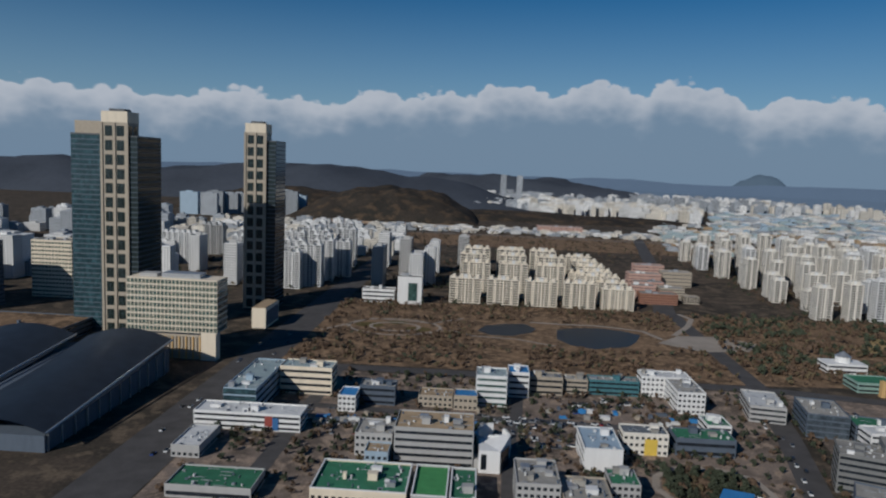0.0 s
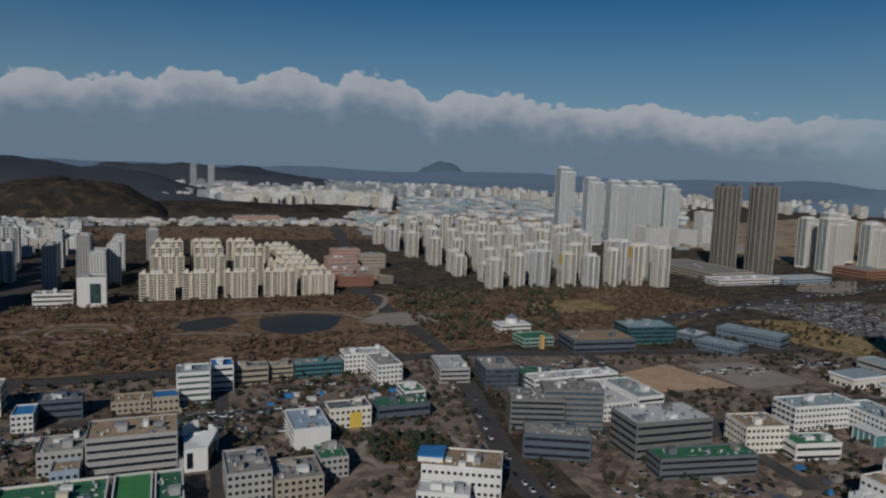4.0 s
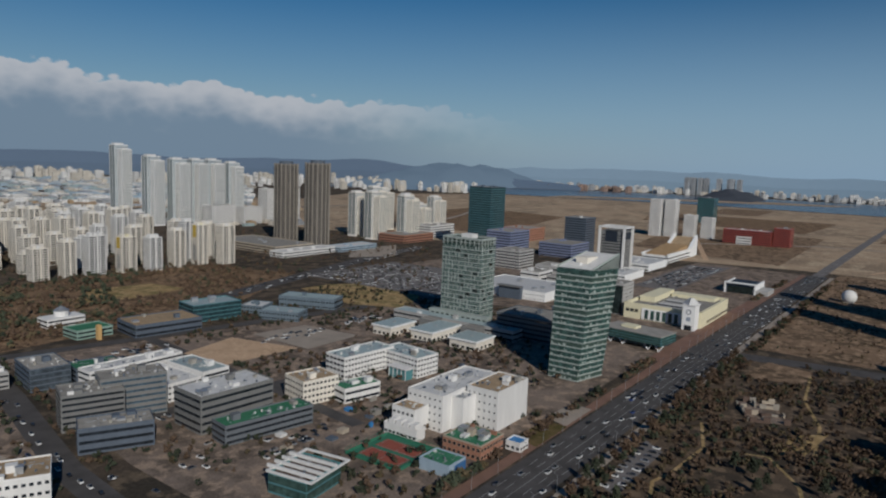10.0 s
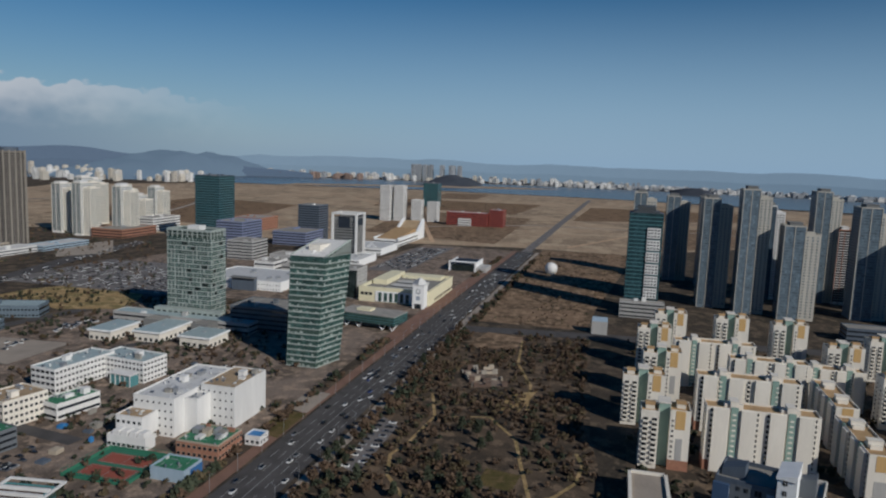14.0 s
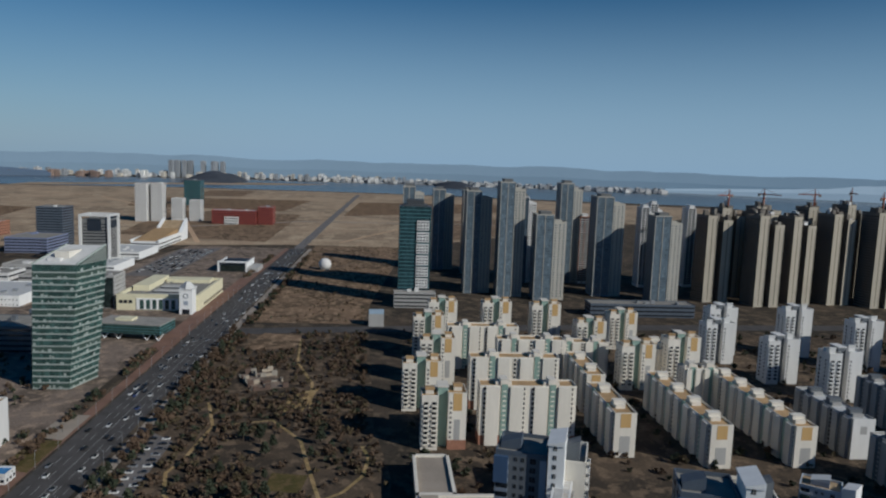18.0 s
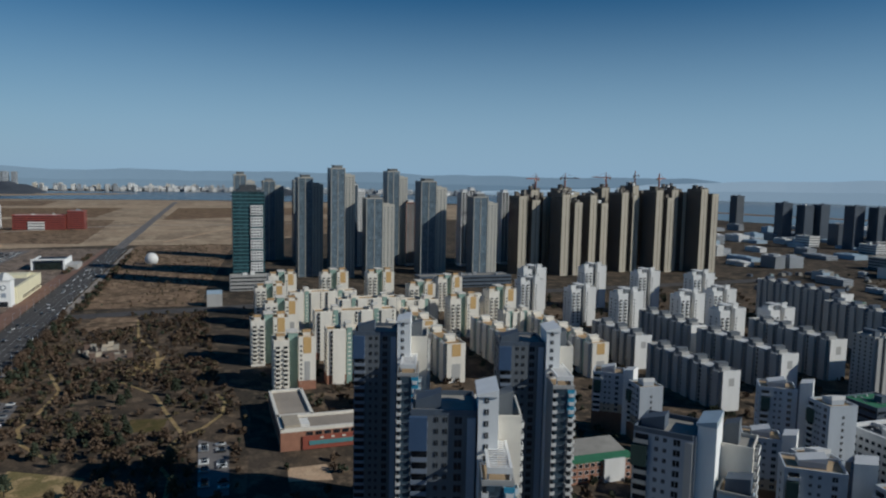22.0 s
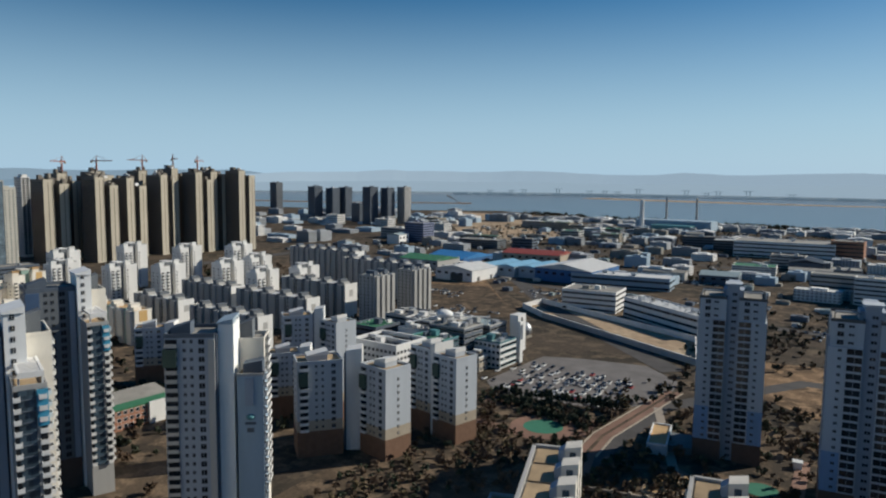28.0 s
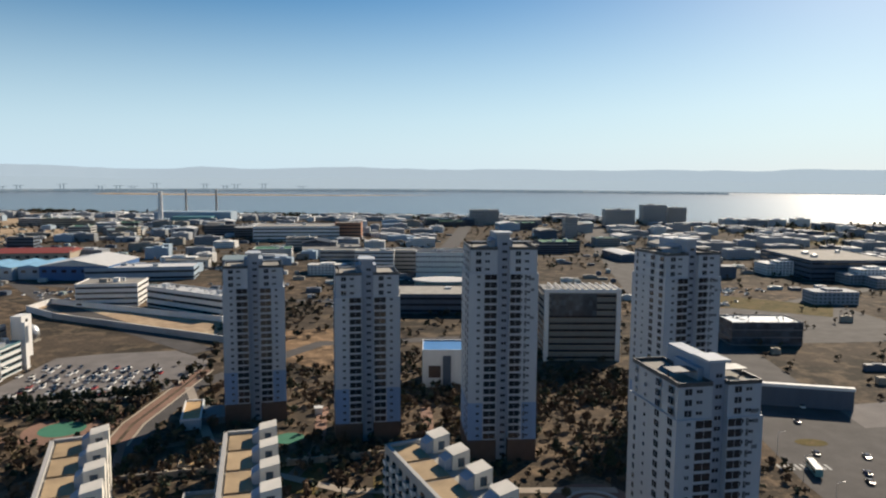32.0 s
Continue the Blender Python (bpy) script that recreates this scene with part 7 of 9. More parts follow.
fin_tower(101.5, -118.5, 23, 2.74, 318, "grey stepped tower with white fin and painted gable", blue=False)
VB = "grey stepped apartment block with sunlit gable and brick base"
v_block(VB, (((122.5, -180.3), 306, 18, 13, 38), ((108, -201), 8, 15.5, 13.5, 36)), (113.5, -198.5, 320, 6.5, 9, 41.5), each=True)
v_block(VB, (((109.5, -235.5), 10, 13, 13, 37), ((94.5, -232.2), 10, 14, 12.5, 36)), (97.0, -233.4, 10, 3.0, 11, 40), each=True)
v_block(VB, (((196, -238), 306, 15, 13, 38), ((183, -252), 8, 13, 13, 36)), (186.5, -250.5, 320, 5, 8, 42))
v_block(VB, (((262, -194), 306, 15, 12, 30), ((250, -207), 8, 13, 12, 28)), (253, -206, 320, 5, 8, 33))
v_block(VB, (((166, -203), 306, 14, 12, 30), ((155, -215), 8, 14, 12, 28)), (158, -214, 320, 5, 8, 33))


def terrace_block(x, y, w, d, h, rz, label):
    """Lower estate block seen from above: broad pale rim, tan roof beds along one side, stair heads flush with the other."""
    o = thing("apartment_block", label, "apartment building", x, y, rz, group="tan-roofed estate blocks")
    p = rect(w, d)
    body = part("wall", Geo().prism(p, 0, h), GREYP, o)
    part("roof", Geo().box(-w / 2 + 1, w / 2 - 1, -d / 2 + 1, d / 2 - 1, h + 0.003, h + 0.08), ROOFGREY, o)
    part("parapet", parapet(p, h + 0.003, 1.3, 1.0), GREYP, o, "broad pale roof rim")
    k = 4
    for j in range(k):
        c = -d / 2 + (j + 0.5) * d / k
        part("roof_bed", Geo().box(-w * 0.06, w / 2 - 1.6, c - d / k / 2 + 0.9, c + d / k / 2 - 0.5, h + 0.09, h + 0.5), ROOFTAN, o, "ochre roof bed")
        part("stair_head", Geo().prism(rb(-w / 2 - 0.15, -w / 2 + 4.6, c - 3.0, c + 2.6), h - 12, h + 4.2, lift=[0.9, 0, 0, 0.9]), WARMWALL, o, "pale stair head")
        part("roof_screen", Geo().prism(rb(-w / 2 + 4.65, -w / 2 + 6.6, c - 2.2, c + 2.0), h + 0.1, h + 2.6, lift=[1.2, 0, 0, 1.2]), BLUEMID, o, "slanted blue-grey screen")
        part("head_window", Geo().box(-w / 2 + 1.4, -w / 2 + 3.2, c + 2.61, c + 2.7, h + 0.8, h + 3.2), WINBLUE, o)
    P = rb(w / 2, w / 2 + 9, -d * 0.05, d * 0.22)
    part("side_wing", Geo().prism(P, 0, h - 6), GREYP, o)
    cap_roof(o, P, h - 6, ROOFTAN, GREYP, 0.6, 0.9)
    face_columns(body, p[2], p[3], [(0.2, 2.6, 0.4, 2.0, "B"), (0.5, 1.0, 1.0, 1.2, "d"), (0.8, 2.2, 0.8, 1.5, "w")], 9, 2.8, 3, [GREYP, WINDOW, WHITE], False)
    face_columns(body, p[3], p[0], [(f / 10 + 0.05, 2.2, 0.8, 1.5, "w") for f in range(10)], 9, 2.8, 3, [GREYP, WINDOW, WHITE], False)
    face_columns(body, p[1], p[2], [(f / 10 + 0.05, 2.4, 0.4, 2.0, "B") for f in range(10)], 9, 2.8, 3, [GREYP, WINDOW, WHITE], False)


terrace_block(1.5, -161, 15, 52, 29, 22, "pale estate block with ochre roof beds")
terrace_block(-41.5, -164, 14.5, 54, 29, 13.5, "pale estate block with ochre roof beds")
terrace_block(-92, -159, 15.5, 50, 29, 23, "pale estate block with ochre roof beds")

# office with green glass bands beside the residential high-rises
o = thing("glass_tower", "green-banded glass office tower with white bay panels", "office tower", 772, -55)
p = rect(28, 34)
part("wall", Geo().prism(p, 0, 106), SLATE, o)
part("roof_frame", Geo().box(-12, 12, -13, 13, 106, 108).box(-8, 8, -9, 9, 108, 113), DKMETAL, o)
floors_of(o, p, "cccc", 26, 4.0, 2, [SLATE, TEALGLASS, DKTEAL], each="c")
for k in range(6):
    z = 18 + k * 12.5
    part("white_bay", Geo().box(-15.6, -14.1, -15, -2, z, z + 10.5), WHITE, o, "white panelled bay")
    for f in range(3):
        for yy in (-14, -10.8, -7.6, -4.6):
            part("window", Geo().box(-15.75, -15.6, yy, yy + 1.9, z + 1.2 + f * 3.2, z + 2.7 + f * 3.2), WINDOW, o)
office(738, -78, 12, 44, 16, 4, GREYP, "low glazed podium with pale grid", "rrrr", roof=ROOFGREY, units=2)
office(712, -350, 22, 112, 13, 3, SLATE, "long dark shop podium with pale roof rim", "rrrr", roof=ROOFGREY, units=5)
LAB = "tall blue-grey glass-fronted apartment tower with pale piers"
for x, y, w, d, h in ((842, -133, 28, 31, 121), (822, -169, 27, 30, 133), (805, -212, 24, 36, 98), (930, -266, 28, 30, 131), (838, -290, 28, 36, 119), (797, -346, 24, 34, 101), (1022, -105, 28, 30, 114), (860, -56, 27, 25, 123), (990, -142, 26, 24, 116)):
    highrise(x, y, w, d, h, int(h / 3), LAB, BLUEFRONT, BLUEPANE, PIERTAN)
highrise(925, -207, 26, 24, 112, 38, LAB, SLATE, WINBLUE, WHITE)
highrise(925, -289, 20, 22, 88, 30, "white and orange apartment tower with stepped crown", WHITE, WINDOW, BRICK)
for x, y, h in ((905, -362, 104), (960, -394, 106), (915, -428, 104)):
    highrise(x, y, 20, 18, h, 34, "white-gabled tall apartment tower with dark windows", WHITE, WINDOW, WHITE)
SH = "unfinished dark concrete high-rise with stair heads"
for k, (x, y, h) in enumerate(((815, -412, 101), (792, -462, 104), (812, -513, 104), (797, -608, 112), (780, -668, 114), (852, -446, 109), (868, -500, 111), (850, -556, 112), (862, -612, 115), (838, -480, 107), (812, -562, 108), (806, -640, 112), (850, -668, 115))):
    shell_tower(x, y, SH, h, 30, 60 + k)
tower_crane(868, -500, 113, 26, 200)
tower_crane(852, -446, 111, 22, 120)
tower_crane(862, -612, 118, 26, 160)
tower_crane(797, -608, 115, 20, 300)
tower_crane(850, -556, 115, 20, 80)
# the one pale grey tower has sunlight put into its wall colour
for x, y, w, d, h, m in ((1176, -1222, 24, 26, 82, SLATE), (1150, -1254, 24, 24, 78, SLATE), (1142, -1290, 24, 24, 80, SLATE), (990, -1214, 24, 26, 84, SLATE), (968, -1246, 22, 24, 82, SLATE), (950, -1284, 22, 24, 84, GREYP), (1060, -1250, 26, 22, 44, SLATE), (1660, -1520, 30, 26, 84, BLUEGREY)):
    office(x, y, w, d, h, int(h / 3), m, "dark distant apartment tower near the shore", "pppp", name="apartment_tower", units=2, each="", cat="apartment building")


# ---------------- business district beyond the glass towers
office(1035, 605, 48, 44, 110, 27, SLATE, "dark blue-green glass office tower", "cccc", each="", win=TEALGLASS, second=DKTEAL, name="glass_tower", units=3)
o = thing("office_tower", "grey office tower in a white frame with a dark top void", "office tower", 990, 362)
part("body", Geo().box(-15, 15, -17, 17, 0, 62), GREYMID, o)
floors_of(o, rect(30, 34), "p-rr", 14, 4.1, 0.3, [GREYP, WINDOW, GREYP], each="")
for a in (-1, 1):
    for b in (-1, 1):
        part("frame_post", Geo().box(a * 16.5 - 1.5, a * 16.5 + 1.5, b * 18.5 - 1.5, b * 18.5 + 1.5, 0, 66), WHITE, o, "white frame post")
part("roof_frame", parapet(rect(36, 40), 66.004, 2.5, 3.0), WHITE, o, "white roof frame")
# dark sheets on the solid walls stand in for a shaded opening
part("void", Geo().box(-15.4, -15.2, -8, 10, 46, 62), DKROOF, o, "dark panel for the shaded void below the frame")
part("void", Geo().box(-14, 14, -17.5, -17.2, 50, 60), DKROOF, o, "dark panel for the shaded void below the frame")
part("roof_house", Geo().box(-9, 9, -10, 10, 62, 66.5), GREYMID, o)
for k, (x, y, h) in enumerate(((1600, 500, 82), (1612, 470, 82), (1625, 430, 50), (1640, 395, 46))):
    office(x, y, 30, 24, h, int(h / 3), WHITE, "white apartment tower by the flats", "pppp", name="apartment_tower", units=1, each="", cat="apartment building")
office(2130, 520, 46, 46, 72, 18, SLATE, "dark teal glass tower by the flats", "cccc", win=TEALGLASS, second=TEALP, units=1, each="")
office(1590, 262, 30, 96, 30, 7, REDP, "red panelled exhibition hall with pale centre", "rrrr", each="", roof=ROOFWHITE, units=2)
office(1600, 228, 40, 32, 38, 9, REDP, "red panelled end block of the hall", "rr-r", each="", roof=ROOFGREY, units=1)
office(1588, 300, 4, 30, 16, 3, WHITE, "white entrance front of the exhibition hall", "---r", units=0)
office(1150, 480, 40, 40, 62, 15, SLATE, "dark brown office block with window bands", "rrrr", units=2, each="")
office(960, 520, 60, 44, 46, 11, VIOLET, "violet-blue office block behind scaffolding", "rrrr", each="", roof=ROOFGREY, units=3)
office(900, 470, 44, 40, 26, 6, GREYP, "grey office block with window bands", "rrrr", each="", units=3)
office(1075, 470, 70, 60, 22, 5, VIOLET, "dark blue warehouse-like store", "rrrr", each="", units=2)
office(1240, 640, 70, 60, 24, 5, BRICK, "brick-red school building with flat roof", "pppp", units=2, each="")
office(1010, 770, 90, 60, 14, 3, BRICK, "long low brick-red school building", "rrrr", each="", units=2)
office(1120, 790, 80, 40, 24, 5, WHITE, "white civic block with window bands", "rrrr", each="", units=3)
rng = random.Random(5)
for k in range(20):
    x, y = 640 + (k % 5) * 62 + rng.uniform(-8, 8), 250 + (k // 5) * 52 + rng.uniform(-6, 6)
    if inside(x, y, [(640, 240), (640, 470), (960, 470), (945, 345), (740, 268), (740, 240)]) and not (640 < x < 800 and y > 285) and not (x > 850 and y < 370):
        office(x, y, rng.uniform(34, 50), rng.uniform(24, 36), rng.uniform(8, 13), 2, rng.choice([WHITE, GREYP, SLATE]), "low shop hall with a flat pale roof", "rrrr", each="", roof=rng.choice([ROOFWHITE, ROOFGREY, DKROOF]), units=3)
# market hall with a curved white prow
o = thing("market_hall", "white market hall with an orange roof and upswept prow", "hall", 1221, 356)
part("wall", Geo().box(-70, 49.9, -22, 22, 0, 12), FINWHITE, o)
part("roof", Geo().prism(rect(110, 38, -10, 0), 12.004, 13, lift=[0, 9, 9, 0]), ROOFOCHRE, o, "sloping orange-tan roof")
part("roof_rib", Geo().box(-72, 48, -22.5, -20, 12.004, 15), FINWHITE, o)
part("roof_rib", Geo().box(-72, 48, 20, 22.5, 12.004, 15), FINWHITE, o)
part("prow", Geo().prism([(50, -24), (92, -22), (92, -17), (50, -17)], 0, 12, lift=[2, 24, 24, 2]), FINWHITE, o, "upswept white prow")
part("prow", Geo().prism([(50, 19), (92, 17), (92, 22), (50, 24)], 0, 12, lift=[2, 24, 24, 2]), FINWHITE, o, "upswept white prow")
part("prow_roof", Geo().prism([(50, -16.9), (92, -16.9), (92, 16.9), (50, 18.9)], 0, 10, lift=[2, 22, 22, 2]), ROOFTAN, o, "tan ramp roof between the prows")
floors_of(o, rect(120, 44, -10, 0), "r--r", 2, 5.5, 0.5, [WHITE, WINDOW, WHITE])
office(1036, 326, 84, 62, 10, 2, FINWHITE, "low white hall with flat pale roof", "---r", ROOFWHITE, units=3)
office(915, 316, 72, 44, 9, 2, FINWHITE, "low white hall with flat pale roof", "---r", ROOFWHITE, units=2)
office(709, 330, 80, 100, 10, 2, FINWHITE, "long white shop hall with a dark glazed entry", "---s", ROOFWHITE, units=6)
o = thing("entrance_block", "dark glazed entrance block in the white shop front", "entrance", 708, 372)
part("glass_box", Geo().box(-6, -0.4, -14, 14, 0, 14), SLATE, o)
part("canopy", Geo().box(-9, -0.4, -15, 15, 14.004, 15), GREYMID, o)
o = thing("showroom", "dark glazed showroom in a white sloped frame", "building", 946, 158)
part("hall", Geo().box(2, 50, 2, 36, 0, 10.5), SLATE, o)
part("glass_front", Geo().box(1.4, 1.9, 4, 34, 0.5, 9), DARKGLASS, o)
part("roof", Geo().box(0, 50, 2, 36, 10.504, 11.2), DKROOF, o)
part("frame", Geo().prism([(0, 36.1), (52, 36.1), (52, 38), (0, 38)], 0, 12.5), FINWHITE, o, "white frame")
part("frame", Geo().prism([(0, 0), (52, 0), (52, 1.9), (0, 1.9)], 0, 12.5), FINWHITE, o, "white frame")
part("frame", Geo().box(-0.6, 2.4, 0, 38, 12.504, 14), FINWHITE, o, "white frame")
part("annex", Geo().box(2, 40, -14, -0.1, 0, 6), GREYP, o)
# white sphere on the empty lot
o = thing("dome_pavilion", "white spherical pavilion on the empty lot", "pavilion", 984, 59)
part("shell", Geo().ball((0, 0, 7.5), 8.6, 0, 14, 24), WHITE, o)
part("plinth", Geo().box(-6, 6, -6, 6, 0, 1.2), CONC, o)
o = thing("gate_structure", "pale tilted glass entrance box beside the footbridge", "pavilion", 657, -17)
part("shell", Geo().prism(rect(12, 14), 0, 14, lift=[-3, 0, 0, -3]), PALEBLUE, o)
part("frame", Geo().box(-6.3, -6.0, -7, 7, 0, 12), GREYP, o)
# ruin-like excavation in the park
o = thing("stone_ruin", "broken low walls of a roofless stone building in the park", "ruin", 485, 58, 24)
rng = random.Random(4)
for a, b, vertical in ((-20, -12, False), (-20, 12, False), (-20, -12, True), (-6, -12, True), (8, -12, True), (19, -12, True), (-20, 2, False)):
    for k in range(6 if vertical else 9):
        if rng.random() < 0.72:
            u = k * 4.0
            P = rb(a, a + 1.1, b + u, b + u + 3.96) if vertical else rb(a + u + 1.2, a + u + 5.1, b, b + 1.1)
            part("wall", Geo().prism(P, 0, rng.uniform(0.6, 3.4), lift=[rng.uniform(0, 0.8) for _ in range(4)]), rng.choice((TAN, STONE, CONC)), o)
part("floor_slab", Geo().box(-19, 19, -11, 11, 0.14, 0.3), LOTPAVE, o)

# ---------------- northwest: twin towers, grid office, convention hall
def stone_glass(x, y, label, shaft, slabs, h):
    o = thing("office_tower", label, "office tower", x, y, group="stone and glass twin towers")
    w, d = shaft
    p = rect(w, d)
    part("stone_shaft", Geo().prism(p, 0, h), TAN, o)
    part("crown", Geo().prism(rect(w + 0.4, d + 0.4), h - 9, h + 0.2), CREAM, o, "blank cream crown")
    part("roof_plant", Geo().box(-w * 0.3, w * 0.3, -d * 0.3, d * 0.3, h + 0.2, h + 2.5), DKMETAL, o)
    for i in range(4):
        face_columns(o, p[i], p[(i + 1) % 4], [(0.27, 6.4, 1.4, 8.6, "d"), (0.73, 6.4, 1.4, 8.6, "d")], 15, (h - 10) / 15, 0.2, [SLATE, DARKGLASS, CREAM], False)
    for k in range(3):
        part("stone_pier", Geo().box(-w / 2 + k * w / 2 - 1.0, -w / 2 + k * w / 2 + 1.0, -d / 2 - 0.9, -d / 2, 0, h - 9), TAN, o)
    for cx, cy, sw, sd, sh, m in slabs:
        q = rect(sw, sd, cx, cy)
        part("glass_slab", Geo().prism(q, 0, sh), SLATE, o)
        floors_of(o, q, "cccc", 40, sh / 40, 0.2, [SLATE, m, SLATE], each="")
        part("parapet", parapet(q, sh + 0.003, 1.5), DKMETAL, o)
    return o


stone_glass(-305, 594, "tall stone and dark glass office tower", (22, 20), ((15.1, 13, 8, 44, 168, DARKGLASS), (-26.1, 8, 30, 24, 169, TEALGLASS)), 189)
part("crown_block", Geo().box(-38, -12, -3, 15, 169.01, 181), TAN, bpy.data.objects["office_tower.001"])
stone_glass(-228.5, 728, "slimmer stone and dark glass office tower", (21, 20), ((15.6, 10, 10, 36, 172, DARKGLASS),), 190)
o = thing("office_building", "cream office with a fine window grid over a colonnade", "office building", -229, 532)
part("upper_block", Geo().box(-35, 35, -11, 11, 21, 62), CREAM, o)
part("base_block", Geo().box(-36, 22, -9, 11, 0, 19), TAN, o)
part("glazed_gap", Geo().box(-34, 20, -8.5, 10.5, 19.004, 21), SLATE, o)
part("corner_pier", Geo().box(22.5, 34, -11, -2, 0, 20.99), CREAM, o)
part("roof_plant", Geo().box(-10, 20, -6, 6, 62, 65.5), METAL, o)
part("roof_plant", Geo().box(-28, -14, -5, 5, 62, 64.5), GREYP, o)
for i in range(2):
    P = rect(70, 22)
    face_columns(o, P[i], P[i + 1], [((j + 0.5) / (24 if i == 0 else 8), 2.2, 0.7, 3.2, "w") for j in range(24 if i == 0 else 8)], 9, 4.5, 21.2, [CREAM, GREENGLASS, CREAM], False)
for j in range(22):
    part("column", Geo().box(-36 + j * 2.7, -35.1 + j * 2.7, -9.9, -9, 0, 17.5), OCHRE if j % 2 else TAN, o)
o = thing("office_building", "small cream stub building beside the avenue", "building", -196, 652)
part("wall", Geo().box(-7, 6, -20, 22, 0, 19), CREAM, o)
part("glazing", Geo().box(6.01, 6.4, -18, 20, 2, 16), SLATE, o)
part("roof", Geo().box(-6.5, 5.5, -19.5, 21.5, 19.004, 19.4), ROOFTAN, o)
office(-470, 724, 44, 26, 60, 14, CREAM, "cream office with a green window grid", "wpww", units=3, each="", win=GREENGLASS)
# slate wall holds the shadow that covers this block
office(-560, 640, 90, 40, 64, 15, SLATE, "office block coloured dark for shade", "pppp", units=3, each="")
office(-420, 535, 90, 60, 12, 3, SLATE, "low dark pavilion with a flat lawn roof", "rrrr", roof=DRYGRASS, units=2)
o = thing("convention_hall", "dark metal convention hall with sweeping curved roofs", "hall", -315, 415)
for k, (u0, u1) in enumerate(((0.0, 0.30), (0.34, 0.66), (0.70, 1.0))):
    g = Geo()
    nx, ny = 14, 8
    for j in range(ny + 1):
        for i in range(nx + 1):
            u, v = u0 + (u1 - u0) * i / nx, j / ny
            lx, ly = 100 - 210 * u, -76 + 152 * v
            arc = math.sin(math.pi * (u - u0) / (u1 - u0) * 0.85 + 0.25)
            g.v.append((lx, ly, 9 + 12 * v * v + 9 * arc))
    for j in range(ny):
        for i in range(nx):
            a = j * (nx + 1) + i
            g.f.append((a + 1, a, a + nx + 1, a + nx + 2))
            g.m.append(0)
    r = part("roof_wing", g, DKROOF, o, "dark blue metal roof wing")
    for q in r.data.polygons:
        q.use_smooth = True
    part("roof_edge", Geo().tube((100 - 210 * u0, -76, 9 + 9 * math.sin(0.25)), (100 - 210 * u0, 76, 21 + 9 * math.sin(0.25)), 0.7, 0.7), METAL, o)
part("wall", Geo().prism([(-108, -74), (98, -74), (98, 74), (-108, 74)], 0, 9, lift=[0, 0, 9, 9]), SLATE, o)
for j in range(12):
    part("rib", Geo().box(98.05, 98.9, -72 + j * 12.4, -71.2 + j * 12.4, 0, 9 + 0.7 * j), METAL, o)

# church-like civic group by the park
office(-86, 782, 27, 16, 30, 6, WHITE, "white civic block with a tall green glass panel", "--r-", units=1)
part("glass_panel", Geo().box(-66 - 8, -66 + 2, 781.6, 781.95, 4, 24), GREENGLASS, thing("shopfront", "tall green glass panel on the civic block", "glazing", 0, 0))
office(-126, 785, 36, 16, 14, 3, WHITE, "white low civic wing", "rrrr", units=2)

# ---------------- northern estates
NB_ = "cream apartment block facing the park"
for i in range(5):
    x = -29 + i * 43.5
    slab(x, x + 36, 806, 820, 28 - (i == 4) * 5, 10, PALECREAM, NB_, "S", None, WHITE, None, None, "park front blocks", far=True, roof=ROOFWHITE)
rng = random.Random(9)
for r in range(4):
    for i in range(4):
        x, y = -16 + i * 46 + rng.uniform(-4, 4), 856 + r * 50
        if i == 3 and r > 1:
            continue
        slab(x, x + 34, y, y + 14, (40, 44, 46, 40)[r] - (i == 3) * (10 + 8 * r), 14, PALECREAM, "tall cream apartment block behind the park front", "S", None, WHITE, None, None, "cream estate blocks", far=True, roof=ROOFTAN)
for i in range(6):
    slab(146 - i * 5, 180 - i * 5, 842 + i * 24, 854 + i * 24, 25 + i * 3, 9 + i, PALECREAM, "stepped cream apartment block", "S", None, WHITE, None, None, "stepped cream blocks", far=True, roof=ROOFTAN)
for x, y, w, d, h, m in ((200, 856, 44, 24, 12, BRICK), (196, 890, 30, 20, 16, ROSE), (232, 892, 30, 22, 14, TAN), (206, 930, 40, 20, 15, ROSE), (256, 870, 18, 14, 8, TAN), (212, 985, 44, 24, 18, ROSE), (262, 1000, 40, 24, 20, TAN), (240, 1080, 44, 24, 18, ROSE)):
    office(x, y, w, d, h, 4, m, "orange-brown brick school building", "pppp", roof=REDP if y == 850 else ROOFGREY, units=2, each="")
rng = random.Random(11)
for r in range(11):
    for c in range(8):
        x, y = 384 + c * 34 + (r % 2) * 12 - r * 1.5 + rng.uniform(-4, 4), 806 + r * 50 - c * 3 + rng.uniform(-8, 8)
        if x > 650 or (c > 5 and r > 7) or (r > 0 and c > 0 and rng.random() < 0.12):
            continue
        h = 26 + (c > 0) * 6 + min(c, 3) * 4 + rng.uniform(-3, 11) + (r > 3) * 6
        yel = r == 0 and c in (3, 6)
        slab(x + rng.uniform(-2, 2), x + rng.uniform(15, 20), y, y + 15, h, int(h / 2.75), WARMWALL if rng.random() < 0.75 else WHITE, "cream-white apartment block of the large northern estate" + (" with yellow crown" if yel else ""), "S", None, PALEYEL if yel else WHITE, YELLOW if yel else None, None, "northern estate blocks", far=True, roof=ROOFWHITE)
WT = "very tall white apartment tower with blue glazing"
for x, y, w, h in ((800, 1330, 28, 158), (838, 1278, 30, 138), (905, 1290, 34, 133), (950, 1290, 30, 133), (1000, 1300, 34, 133), (1045, 1290, 30, 128), (870, 1330, 30, 130)):
    highrise(x, y, w, 34, h, int(h / 3), WT, PALETOWER, PALEGLASS, WHITE, group="white high-rises")
